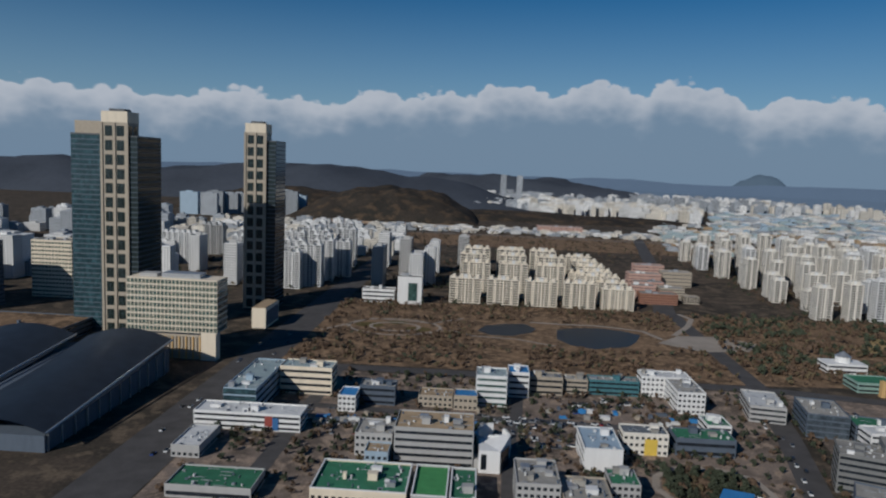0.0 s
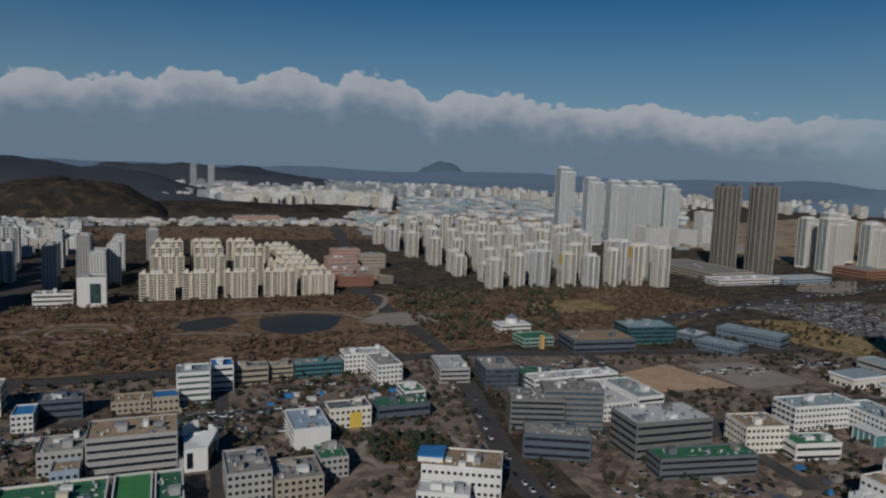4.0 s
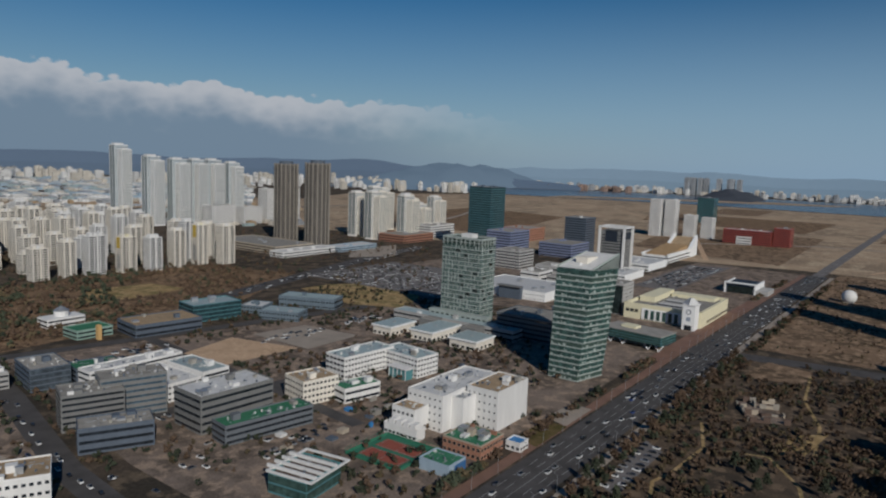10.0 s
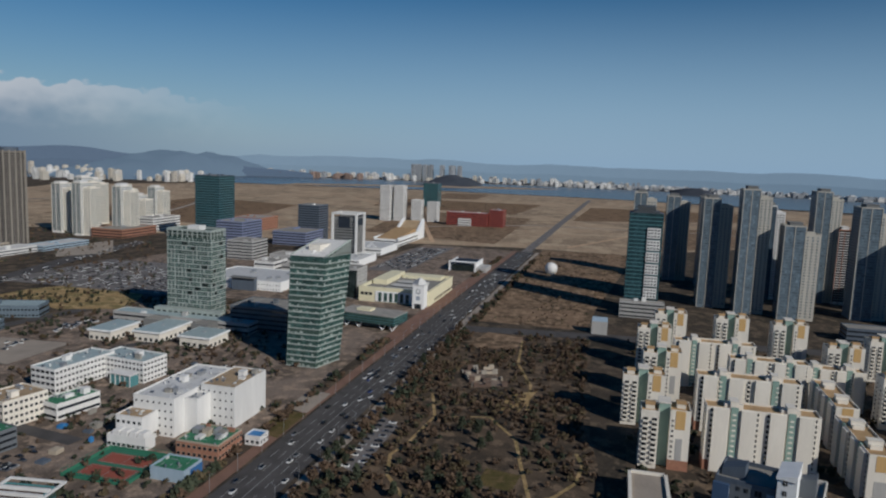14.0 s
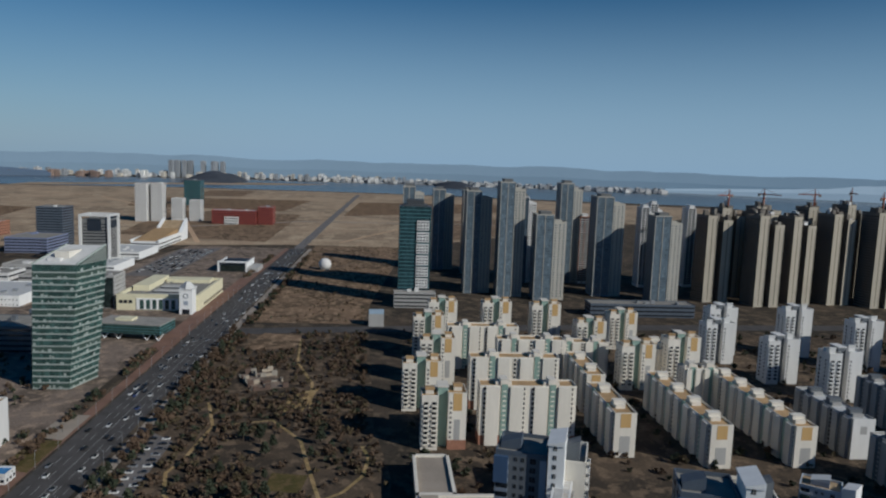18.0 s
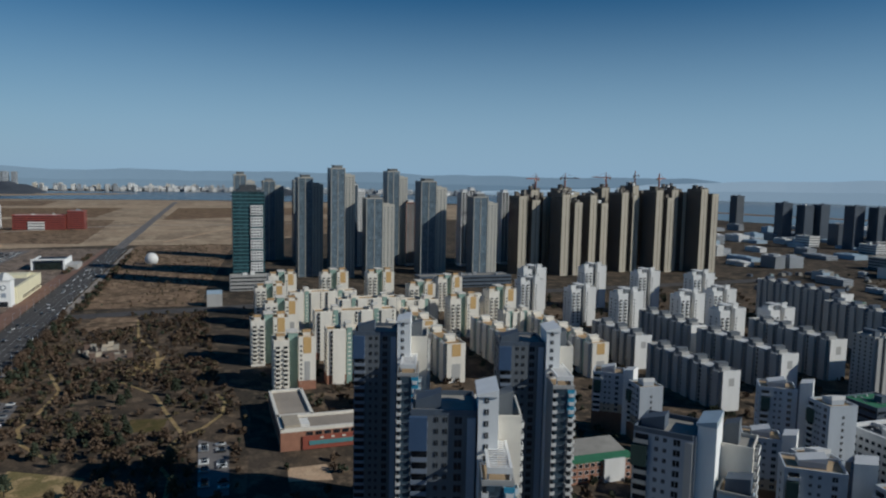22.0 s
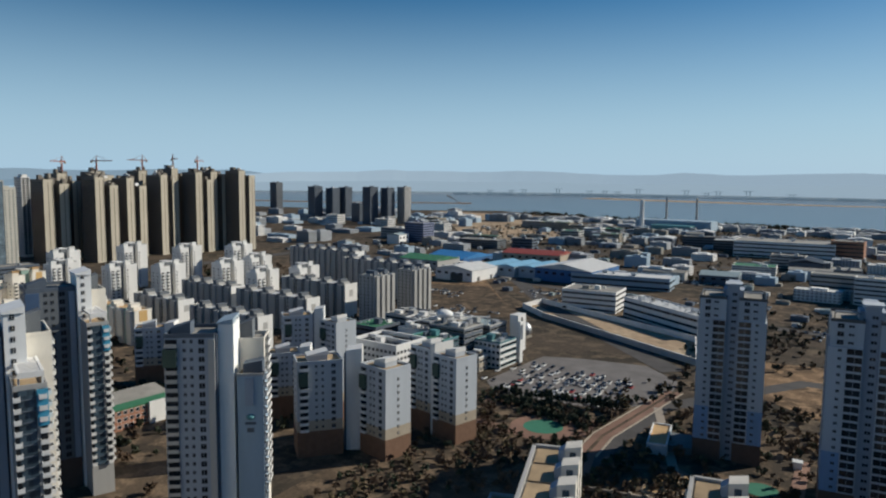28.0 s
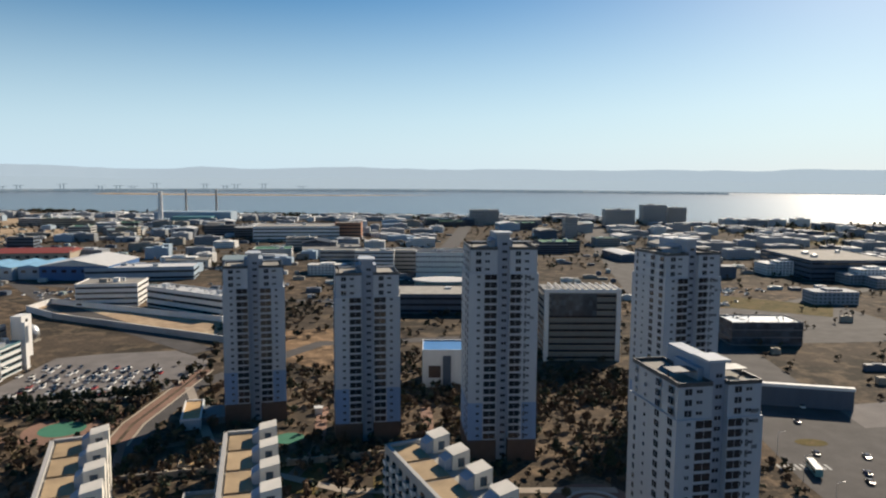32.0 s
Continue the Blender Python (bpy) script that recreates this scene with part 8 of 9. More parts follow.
for x, y, w, h in ((930, 1215, 60, 40), (1000, 1200, 50, 36), (1090, 1230, 30, 72), (1130, 1210, 30, 76), (1170, 1240, 30, 72)):
    office(x, y, w, 30, h, int(h / 3), WHITE, "white apartment block at the high-rises' feet", "pppp", units=1, each="", name="apartment_block", cat="apartment building")
for x, y, h in ((868, 925, 136), (858, 838, 140)):
    o = thing("apartment_tower", "brown-grey rounded high-rise with vertical fins", "apartment building", x, y, group="dark brown high-rises")
    p = [(20 * math.cos(k * math.pi / 8), 20 * math.sin(k * math.pi / 8)) for k in range(16)]
    part("shaft", Geo().prism(p, 0, h), DARKCONC, o)
    part("crown", Geo().prism([(a * 0.6, b * 0.6) for a, b in p], h, h + 5), SLATE, o)
    for a, b in p:
        part("fin", Geo().box(a * 1.01 - 0.7, a * 1.01 + 0.7, b * 1.01 - 0.7, b * 1.01 + 0.7, 0, h + 1), CONC, o)
    floors_of(o, p, "r" * 16, 42, h / 43, 1, [DARKCONC, WINDOW, DARKCONC], each="")
office(735, 800, 80, 150, 12, 3, TAN, "low podium mall with a pale roof deck", "rrrr", each="", roof=ROOFGREY, units=6)
office(722, 770, 110, 30, 8, 2, WHITE, "white podium wing with a blue hoarding", "rrrr", each="", roof=ROOFWHITE, units=3)
office(835, 762, 90, 34, 7, 2, PALEBLUE, "pale blue hoarded shop wing", "rrrr", each="", roof=ROOFWHITE, units=2)
for x, y, h in ((1040, 905, 84), (1024, 850, 88), (1075, 812, 82), (1180, 860, 60), (1120, 930, 92), (1180, 960, 86), (1240, 940, 74), (1290, 900, 70)):
    highrise(x, y, 30, 32, h, int(h / 2.9), "pale white apartment tower with sunlit gables", WHITE, PALEGLASS, WARMWALL, group="pale towers")
for i, (x, y) in enumerate(((-226, 850), (-205, 872), (-240, 900), (-200, 920), (-250, 960), (-215, 980), (-185, 960), (-230, 1030), (-270, 1050), (-195, 1060), (-260, 1120), (-215, 1150))):
    slab(x - 14, x + 14, y - 8, y + 8, 44 + (i * 7) % 13, 16, WHITE, "white apartment block beyond the avenue", "S", None, GREYP, None, None, "white blocks beyond the avenue", far=True, roof=ROOFWHITE)
for i, (x, y, dx, dy, h) in enumerate(((-124, 905, 14, 40, 50), (-74, 895, 16, 36, 44), (-60, 930, 14, 30, 48), (-100, 1010, 16, 30, 50), (-60, 1030, 14, 30, 46), (-140, 1080, 16, 30, 50), (-20, 1120, 16, 24, 46), (-330, 1000, 40, 14, 44), (-380, 950, 14, 30, 48), (-300, 930, 60, 16, 40), (-430, 1010, 50, 16, 44), (-350, 1090, 40, 16, 44), (-420, 1120, 30, 16, 46), (-300, 860, 16, 22, 50), (-480, 900, 16, 30, 46))):
    slab(x - dx / 2, x + dx / 2, y - dy / 2, y + dy / 2, h, 16, WHITE if i % 3 else GREYP, "white apartment slab with a shaded long side", "S" if dx > dy else "W", None, GREYP, None, None, "white slabs beyond the avenue", far=True, roof=ROOFWHITE)

# ---------------- south: school, market, industrial quarter
o = thing("school_building", "brick school with pale roof rims and a red front", "school", 300, -62, 0)
WINGS = (rb(-25, -5, -42, 22), rb(-4.99, 38, 4, 22), rb(-4.99, 34, -42, -24))
for P in WINGS:
    body = part("wing", Geo().prism(P, 0, 9), BRICK, o)
    part("roof", Geo().prism(rb(P[0][0] + 1.5, P[1][0] - 1.5, P[0][1] + 1.5, P[2][1] - 1.5), 9.004, 9.3), PAVING, o, "pale sunk roof")
    part("parapet", parapet(P, 9.003, 1.5, 1.5), WARMWALL, o, "broad pale roof rim")
    floors_of(body, P, "p-p-", 2, 4.2, 0.4, [TAN, WINDOW, TAN], each="")
part("front_panel", Geo().box(-25.7, -25.02, -40, 12, 0.4, 6.6), COURTR, o, "red front panel")
part("teal_band", Geo().box(-25.95, -25.71, -38, 9, 2.4, 4.4), TEALP, o, "teal glazed band")
for j in range(8):
    part("sign_bar", Geo().box(-25.9, -25.71, -34 + j * 5.2, -32.4 + j * 5.2, 5.2, 6.0), WARMWALL, o, "pale sign bar")
for j in range(12):
    part("window", Geo().box(-25.2, -25.02, -39 + j * 4.2, -36 + j * 4.2, 6.9, 8.6), WINDOW, o)
for j in range(4):
    part("roof_duct", Geo().box(-20 + j * 2.4, -18.4 + j * 2.4, 8, 14, 9.304, 10.6), WHITE, o)
part("roof_house", Geo().box(-23, -8, 12.5, 20, 9.304, 11.6), TAN, o)
o = thing("kindergarten", "orange and green estate building with a sloped roof", "building", 215, -165)
part("wall", Geo().box(-9, 9, -16, 16, 0, 9), BRICK, o)
part("roof", Geo().prism(rect(14, 34, 3, 0), 9.004, 9.6, lift=[0, 2.5, 2.5, 0]), ROOFGREY, o)
part("roof_edge", Geo().prism(rect(5, 34, -6.6, 0), 9.004, 9.8, lift=[0, 0.8, 0.8, 0]), ROOFGREEN, o, "dark green roof edge")
part("white_frame", Geo().box(-10.5, -9.6, -12, -2, 0, 10), WHITE, o)
floors_of(o, rect(18, 32), "pppp", 3, 3.0, 0.2, [WHITE, WINDOW, WHITE], each="")
SHOPLAB = "shop building with roof huts by the car park"
office(180, -344, 17, 12, 17, 5, WHITE, "white shop block with a blank pale front", "p--p", roof=ROOFGREY, units=2)
office(150, -331, 24, 15, 18, 5, SLATE, "dark shop block with a green roof rim", "rrrr", roof=ROOFGREEN, frame=TEALP, units=4)
office(148, -354, 26, 20, 22, 6, SLATE, SHOPLAB, "rrrr", roof=ROOFGREY, frame=GREYP, units=6)
office(178, -366, 26, 19, 20, 6, BLUEGREY, SHOPLAB, "rprp", roof=ROOFGREY, frame=WHITE, units=6)
office(128, -361, 18, 19, 15, 4, WHITE, "white shop block with a teal roof edge", "prpr", roof=ROOFTEAL, frame=DKTEAL, units=4)
office(134, -338, 13, 9, 8, 2, TAN, "low tan shop with a pale cornice", "pppp", roof=ROOFTAN, frame=WHITE, units=1)
office(148, -382, 26, 20, 19, 5, SLATE, SHOPLAB, "rrrr", roof=ROOFTEAL, frame=GREYP, units=6)
office(180, -392, 26, 20, 17, 5, BLUEMID, SHOPLAB, "prpr", roof=ROOFGREY, frame=WHITE, units=5)
office(208, -384, 22, 26, 18, 5, GREYP, SHOPLAB, "rrrr", roof=ROOFGREY, units=5)
office(212, -352, 22, 24, 15, 4, SLATE, SHOPLAB, "rrrr", roof=ROOFGREEN, units=4)
o = thing("sign_pylon", "tall white sign pylon at the shop corner", "pylon", 127.5, -364, 0)
part("slab", Geo().box(-1.0, 1.0, -1.6, 1.6, 0, 25), WHITE, o)
part("sign_face", Geo().box(-1.15, -1.01, -1.3, 1.3, 14, 23), SLATE, o, "dark sign face")
o = thing("stair_tower", "white slab-like stair tower behind the shops", "tower", 143, -388)
part("slab", Geo().box(-3, 3, -5, 5, 0, 24), WHITE, o)
part("slot", Geo().box(-3.15, -3.01, -1.0, 1.0, 3, 22), WINDOW, o)
office(150, -300, 32, 26, 21, 6, WHITE, "white market block with an open roof court", "pppp", roof=DKROOF, units=1)
o = thing("roof_rail", "broad white rim round the open roof court", "roof rim", 150, -300, z=21.95)
for P in (rb(0, 32, 0, 1.2), rb(0, 32, 24.8, 26), rb(0, 1.2, 1.2, 24.8), rb(30.8, 32, 1.2, 24.8), rb(1.2, 30.8, 12, 13)):
    part("rim", Geo().prism(P, 0, 1.6), WHITE, o)
o = thing("roof_sculpture", "large white tilted sculpture shell with long beams on a shop roof", "roof sculpture", 172, -347, 20, 22.12)
part("shell", Geo().ball((0, 0, 4.6), 5.2, 0, 10, 18, 0.55), WHITE, o, "white egg-shaped shell")
part("mount", Geo().box(-1.5, 1.5, -1.5, 1.5, 0, 2.4), METAL, o)
part("beam", Geo().tube((-4, 0, 3.4), (-26, -14, 1.6), 0.45, 0.45), WHITE, o, "long white beam")
part("beam", Geo().tube((4, 2, 3.0), (17, 12, 1.0), 0.45, 0.45), WHITE, o, "long white beam")
o = thing("dome_pavilion", "silver sphere beside the shop quarter", "pavilion", 159, -425)
part("shell", Geo().ball((0, 0, 5.5), 5.2, 0, 10, 18), METAL, o)
part("plinth", Geo().box(-4, 4, -4, 4, 0, 0.9), CONC, o)
# long site wall and store
for a, b, h, m in (((182, -494), (39, -422), 4.0, GREYP), ((213, -552), (58, -484), 4.0, WHITE), ((214, -519), (213, -552), 4.0, WHITE), ((58, -484), (39, -422), 4.0, WHITE), ((214, -519), (182, -494), 4.5, WHITE)):
    o = thing("site_wall", "white boundary wall round a bare tan plot", "wall", a[0], a[1], group="plot walls")
    L = math.hypot(b[0] - a[0], b[1] - a[1])
    k = max(2, round(L / 12))
    for j in range(k):
        part("panel", Geo().along((0, 0), (b[0] - a[0], b[1] - a[1]), j * L / k + 0.03, (j + 1) * L / k - 0.03, -0.2, 0.2, 0, h), m, o)
    part("coping", Geo().along((0, 0), (b[0] - a[0], b[1] - a[1]), 0, L, -0.35, 0.35, h + 0.004, h + 0.3), WHITE, o)
patch("ground_site", [(182, -494), (39, -422), (58, -484), (213, -552), (214, -519)], 0.09, REED, "bare tan ground inside the plot walls")
office(146, -578, 46, 34, 17, 4, WHITE, "white technical building with roof terraces", "rrrr", rz=8, units=6, roof=ROOFGREY)
office(50, -514, 86, 20, 15, 3, WHITE, "long white office with ribbon windows", "rrrr", rz=-32, units=4, roof=ROOFWHITE)
office(150, -720, 100, 34, 12, 2, PALEBLUE, "long low hall with a curved pale roof", "rrrr", rz=10, units=3, roof=ROOFWHITE)
shed(330, -664, 48, 50, 12, ROOFWHITE, WHITE, "white warehouse with a wide dark gable door", 0, "y")
part("gable_door", Geo().box(342, 358, -613.9, -613.6, 0.2, 8), DKMETAL, thing("hall_door", "tall dark sliding door of the white warehouse", "door", 0, 0))
for k in range(3):
    shed(290 + k * 24, -742 + k * 6, 22, 62, 12, SKYROOF, PALEBLUE, "narrow hall with a light blue sheet roof", 0, "y", doors=1)
shed(222, -748, 66, 74, 14, ROOFWHITE, BLUEP, "blue-walled warehouse with a white roof", 0, "y")
shed(428, -812, 62, 72, 5, ROOFBLUE, BLUEP, "hall with a strong blue roof", 0)
shed(420, -720, 60, 46, 10, ROOFGREEN, GREYP, "hall with a pale green roof", 0)
shed(470, -620, 60, 34, 12, ROOFGREEN, GREYP, "hall with a pale green roof", 0)
shed(330, -850, 80, 46, 12, REDP, TAN, "hall with a dark red roof", 8)
office(60, -1160, 130, 70, 22, 4, WHITE, "large white-rimmed factory block", "rrrr", each="", rz=6, units=4, roof=ROOFGREY)
office(20, -1130, 40, 30, 27, 5, BRICK, "orange-red framed factory end wall", "--r-", units=1)
office(70, -985, 40, 20, 16, 4, GREYP, "grey works office with flat roof", "rrrr", each="", units=2)
office(-50, -748, 40, 24, 24, 6, WHITE, "white works office with ribbon windows", "rrrr", units=3)
office(-130, -720, 56, 30, 26, 5, WHITE, "white works block with tall piers", "pppp", units=5, roof=DKROOF)
office(-150, -770, 180, 22, 22, 5, GREYP, "long grey factory with window bands", "rrrr", each="", units=6)
o = thing("pavilion", "low round green-glazed pavilion", "pavilion", -100, -632)
part("drum", Geo().prism([(26 * math.cos(k * math.pi / 12), 15 * math.sin(k * math.pi / 12)) for k in range(24)], 0, 8), TEALP, o)
part("roof", Geo().prism([(28 * math.cos(k * math.pi / 12), 17 * math.sin(k * math.pi / 12)) for k in range(24)], 8.004, 9), ROOFWHITE, o)
office(-150, -560, 100, 44, 14, 3, SLATE, "dark low mall with white roof boxes", "rrrr", units=8)
office(-110, -352, 26, 22, 18, 4, WHITE, "white cube shop with a blue roof and dark slot", "----", roof=ROOFBLUE, units=0)
part("slot", Geo().box(-98, -94, -329.9, -329.6, 0.5, 16), SLATE, thing("glass_slot", "dark glazed slot on the white shop", "glazing", 0, 0))
part("poster", Geo().box(-93, -87, -329.9, -329.7, 5, 11), STONE, thing("poster_panel", "brown picture panel on the white shop", "sign", 0, 0))
o = thing("office_building", "grey office with white frame and horizontal bands", "office building", -173, -392)
part("wall", Geo().box(-21, 21, -12, 12, 0, 40), GREYMID, o)
part("frame", Geo().box(-21.5, -19, 12.01, 13, 0, 41).box(19, 21.5, 12.01, 13, 0, 41).box(-19, 19, 12.01, 13, 39, 41), WHITE, o)
for j in range(10):
    part("roof_beam", Geo().box(-20 + j * 4, -19.4 + j * 4, -8, 13, 41.01, 41.8), WHITE, o)
floors_of(o, rect(42, 24), "rrrr", 10, 3.9, 0.3, [TAN, WINDOW, TAN])
part("top_glazing", Geo().box(-8, 18, 12.05, 12.6, 26, 38.5), GREYGLASS, o)
office(-318, -440, 44, 24, 14, 3, BLUEGREY, "blue-grey glazed showroom on a curve", "cccc", win=GREYGLASS, units=0, roof=PALEBLUE)
office(-560, -800, 90, 110, 20, 4, SLATE, "dark factory with white roof rim", "rrrr", each="", units=4, roof=ROOFGREY)
o = thing("billboard_wall", "long dark site hoarding with a white rim beside the avenue", "hoarding", -258, -300, -14)
# slate puts the north side's shade into the colour
part("panel", Geo().box(-20, 20, -1, 1, 0, 9), SLATE, o, "face painted dark for its shaded side")
part("cap", Geo().box(-20.3, 20.3, -1.3, 1.3, 9.004, 10.4), WHITE, o, "white top rim")
# power station stacks
o = thing("power_station", "power station block with three tall pale chimneys", "power station", 420, -1480)
part("hall", Geo().box(-90, 70, -60, -10, 0, 22), PALEBLUE, o)
part("hall", Geo().box(-60, 20, -9.9, 30, 0, 14), TEALP, o)
part("chimney", Geo().tube((30, 60, 0), (30, 60, 66), 5, 4, seg=16), WHITE, o)
part("chimney", Geo().tube((50, -150, 0), (50, -150, 66), 3, 2.4, seg=12), GREYP, o)
part("chimney", Geo().tube((-10, -180, 0), (-10, -180, 66), 3, 2.4, seg=12), GREYP, o)
rng = random.Random(31)
for k in range(58):
    x, y = rng.uniform(-420, 700), rng.uniform(-1500, -760)
    if inside(x, y, [(520, -1000), (720, -1150), (800, -1300), (720, -1500), (520, -1250)]) or (-190 < x + 0.13 * (y + 800) < -40) or (200 < x < 620 and y > -930) or (-180 < x < 220 and -1180 < y < -1080) or (300 < x < 520 and y < -1380):
        continue
    w, d = rng.uniform(28, 70), rng.uniform(18, 40)
    if rng.random() < 0.5:
        shed(x, y, w, d, rng.uniform(8, 15), rng.choice([ROOFWHITE, ROOFTEAL, ROOFGREY, ROOFWHITE, DKROOF]), rng.choice([WHITE, GREYP, PALEBLUE, SLATE]), "sheet-metal factory hall in the industrial quarter", rng.choice((8, 98)), doors=1)
    else:
        office(x, y, w, d, rng.uniform(9, 18), 4, rng.choice([WHITE, GREYP, TAN, SLATE, BLUEGREY]), "flat-roofed works building in the industrial quarter", "rrrr", roof=rng.choice([ROOFWHITE, ROOFGREY, ROOFGREEN]), rz=8, units=1, each="")
for x, y, w, h in ((-500, -1440, 60, 34), (-590, -1520, 50, 40), (-640, -1540, 40, 34), (-230, -1480, 60, 30), (-330, -1180, 20, 34)):
    office(x, y, w, 30, h, 10, GREYP, "grey hotel block near the shore", "pppp", units=1, each="")
office(640, -960, 40, 30, 32, 8, VIOLET, "violet-blue works office with flat roof", "rrrr", each="", units=2)
office(700, -1000, 60, 40, 18, 4, GREYP, "grey works hall with flat roof", "rrrr", each="", units=2)
for k in range(7):
    office(760 + k * 50, -1180 - (k % 3) * 60, 36, 26, 14 + k, 4, [WHITE, GREYP, TAN][k % 3], "pale works block near the shore", "rrrr", units=1, each="")

# ---------------- far quarters of the city
def fan(a0, a1, r0, r1):
    def f(rng):
        a, r = radians(rng.uniform(a0, a1)), rng.uniform(r0, r1)
        return r * math.sin(a), r * math.cos(a)
    return f


def sizes(w0, w1, d0, d1, h0, h1):
    return lambda rng: (rng.uniform(w0, w1), rng.uniform(d0, d1), rng.uniform(h0, h1) * rng.uniform(0.8, 1.0))


far_blocks("far_estate", "white apartment estate far beyond the wooded ridge", 1, 420, fan(5, 17, 2480, 3050), sizes(12, 40, 10, 14, 24, 44), [FARWHITE, FARCREAM])
far_blocks("far_estate", "pale rows of far apartment blocks behind the wooded spur", 27, 420, fan(-5, 9, 2700, 3500), sizes(12, 40, 10, 16, 14, 44), [FARWHITE, FARCREAM, FARGREY])
far_blocks("far_estate", "bright gabled apartment row behind the wood", 28, 40, lambda r: (lambda t: (40 + 700 * t, 2740 - 300 * t + r.uniform(-6, 6)))(r.random()), sizes(26, 40, 12, 14, 26, 34), [FARWHITE, FARGREY, FARWHITE])
far_blocks("far_town", "pale built-up slopes far to the north", 2, 800, fan(-8, 24, 3300, 4250), sizes(14, 50, 10, 18, 12, 56), [FARWHITE, FARGREY, FARGREY])
far_blocks("far_towers", "pair of slim pale towers far off", 3, 2, lambda r: (r.choice((100, 168)), 3000 + r.uniform(-20, 20)), lambda r: (24, 24, 128), [FARGREY])
far_blocks("far_town", "low villas and workshops below the ridge", 4, 240, lambda r: (r.uniform(-250, 480), r.uniform(1690, 1850)), sizes(8, 26, 8, 18, 4, 9), [FARCREAM, FARGREY, FARWHITE])
far_blocks("far_works", "greenhouse-like pale sheds on the plain", 5, 120, lambda r: (r.uniform(480, 760), r.uniform(1760, 2000)), sizes(14, 40, 10, 22, 4, 8), [FARWHITE, ROOFTEAL])
far_blocks("far_industry", "wide plain of blue-roofed factory sheds", 6, 1100, fan(18, 40, 2150, 3900), sizes(16, 60, 12, 34, 5, 12), [PALEBLUE, FARWHITE, FARGREY, ROOFTEAL, FARCREAM, FARWHITE])
far_blocks("far_estate", "white apartment rows on the horizon", 7, 260, fan(20, 58, 3300, 4100), sizes(14, 36, 12, 16, 20, 56), [FARWHITE, FARCREAM])
far_blocks("far_estate", "pale apartment rows across the channel", 8, 200, fan(58, 92, 4440, 4760), sizes(20, 60, 14, 20, 14, 44), [FARWHITE, FARCREAM, FARGREY])
far_blocks("far_estate", "orange-brown apartment rows across the channel", 9, 26, fan(61, 70, 4380, 4430), sizes(40, 80, 14, 20, 26, 42), [FARBRICK])
far_blocks("far_towers", "row of tall grey apartment towers across the channel", 10, 9, lambda r: (4400 + r.uniform(-20, 20), 900 + r.uniform(0, 420)), lambda r: (42, 24, 100), [FARGREY])
far_blocks("far_town", "hazy built-up shore far across the water", 11, 420, fan(84, 112, 4480, 4800), sizes(18, 60, 14, 36, 6, 28), [FARWHITE, FARGREY])
far_blocks("far_town", "dense old quarter beyond the dark towers", 12, 320, fan(-26, -6, 1200, 1750), sizes(14, 34, 12, 20, 8, 26), [FARWHITE, FARGREY, FARCREAM])
far_blocks("far_estate", "bluish apartment slabs at the mountain's foot", 13, 16, fan(-24, -14, 1950, 2150), sizes(36, 50, 16, 20, 60, 74), [FARGREY, PALEBLUE])
far_blocks("far_estate", "brick-brown apartment slabs at the mountain's foot", 14, 4, fan(-11, -6, 2000, 2100), sizes(36, 50, 16, 20, 62, 70), [FARBRICK])
far_blocks("far_town", "white blocks far in the west", 15, 120, fan(-44, -24, 900, 1800), sizes(16, 44, 14, 24, 14, 60), [FARWHITE, FARGREY])
office(150, 1770, 110, 40, 16, 4, ROSE, "long salmon-pink school on the northern plain", "pppp", units=2, each="")
far_blocks("far_port", "low port sheds along the southern shore", 16, 160, lambda r: (r.uniform(-500, 800), r.uniform(-1720, -1520)), sizes(16, 50, 12, 26, 5, 12), [FARGREY, FARWHITE])
far_blocks("far_works", "pale works scattered beyond the unfinished towers", 17, 120, lambda r: (r.uniform(760, 1500), r.uniform(-1700, -780)), sizes(20, 60, 14, 30, 6, 20), [FARWHITE, FARGREY, PALEBLUE])
far_blocks("far_town", "low blocks along the western avenue", 18, 90, lambda r: (r.uniform(-1100, -420), r.uniform(-1500, -500)), sizes(20, 60, 14, 30, 6, 18), [FARGREY, FARWHITE])
# cranes, sheds and shore strip all glow in this painted haze colour
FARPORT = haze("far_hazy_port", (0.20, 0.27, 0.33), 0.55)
# far port cranes and the far shore across the bay
g = Geo()
rng = random.Random(4)
for k in range(13):
    a = radians(149 + k * 1.5 + rng.uniform(-0.7, 0.7) + (k // 4) * 1.2)
    x, y, h = 4200 * math.sin(a), 4200 * math.cos(a), rng.uniform(26, 44)
    g.box(x - 2, x + 2, y - 2, y + 2, 0, h).box(x + 16, x + 20, y - 2, y + 2, 0, h).box(x - 20, x + 36, y - 2, y + 2, h - 2, h)
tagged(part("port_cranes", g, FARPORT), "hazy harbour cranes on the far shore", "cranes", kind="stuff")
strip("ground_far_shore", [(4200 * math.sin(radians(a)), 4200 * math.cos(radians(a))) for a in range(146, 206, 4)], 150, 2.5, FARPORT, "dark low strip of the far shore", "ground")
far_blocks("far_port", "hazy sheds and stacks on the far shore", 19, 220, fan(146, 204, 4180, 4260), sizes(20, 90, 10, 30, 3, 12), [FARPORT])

patch("ground_lot", [(-60, -600), (60, -590), (150, -640), (60, -760), (-40, -700)], 0.08, DARKSOIL, "brown lot among the works")
patch("ground_lot", [(-55, -345), (25, -400), (40, -450), (-60, -470)], 0.07, DRYGRASS, "tan graded lot with tyre tracks")
patch("ground_lot", [(300, -600), (230, -520), (330, -640), (470, -640), (420, -560)], 0.09, DRYGRASS, "tan graded building lot")
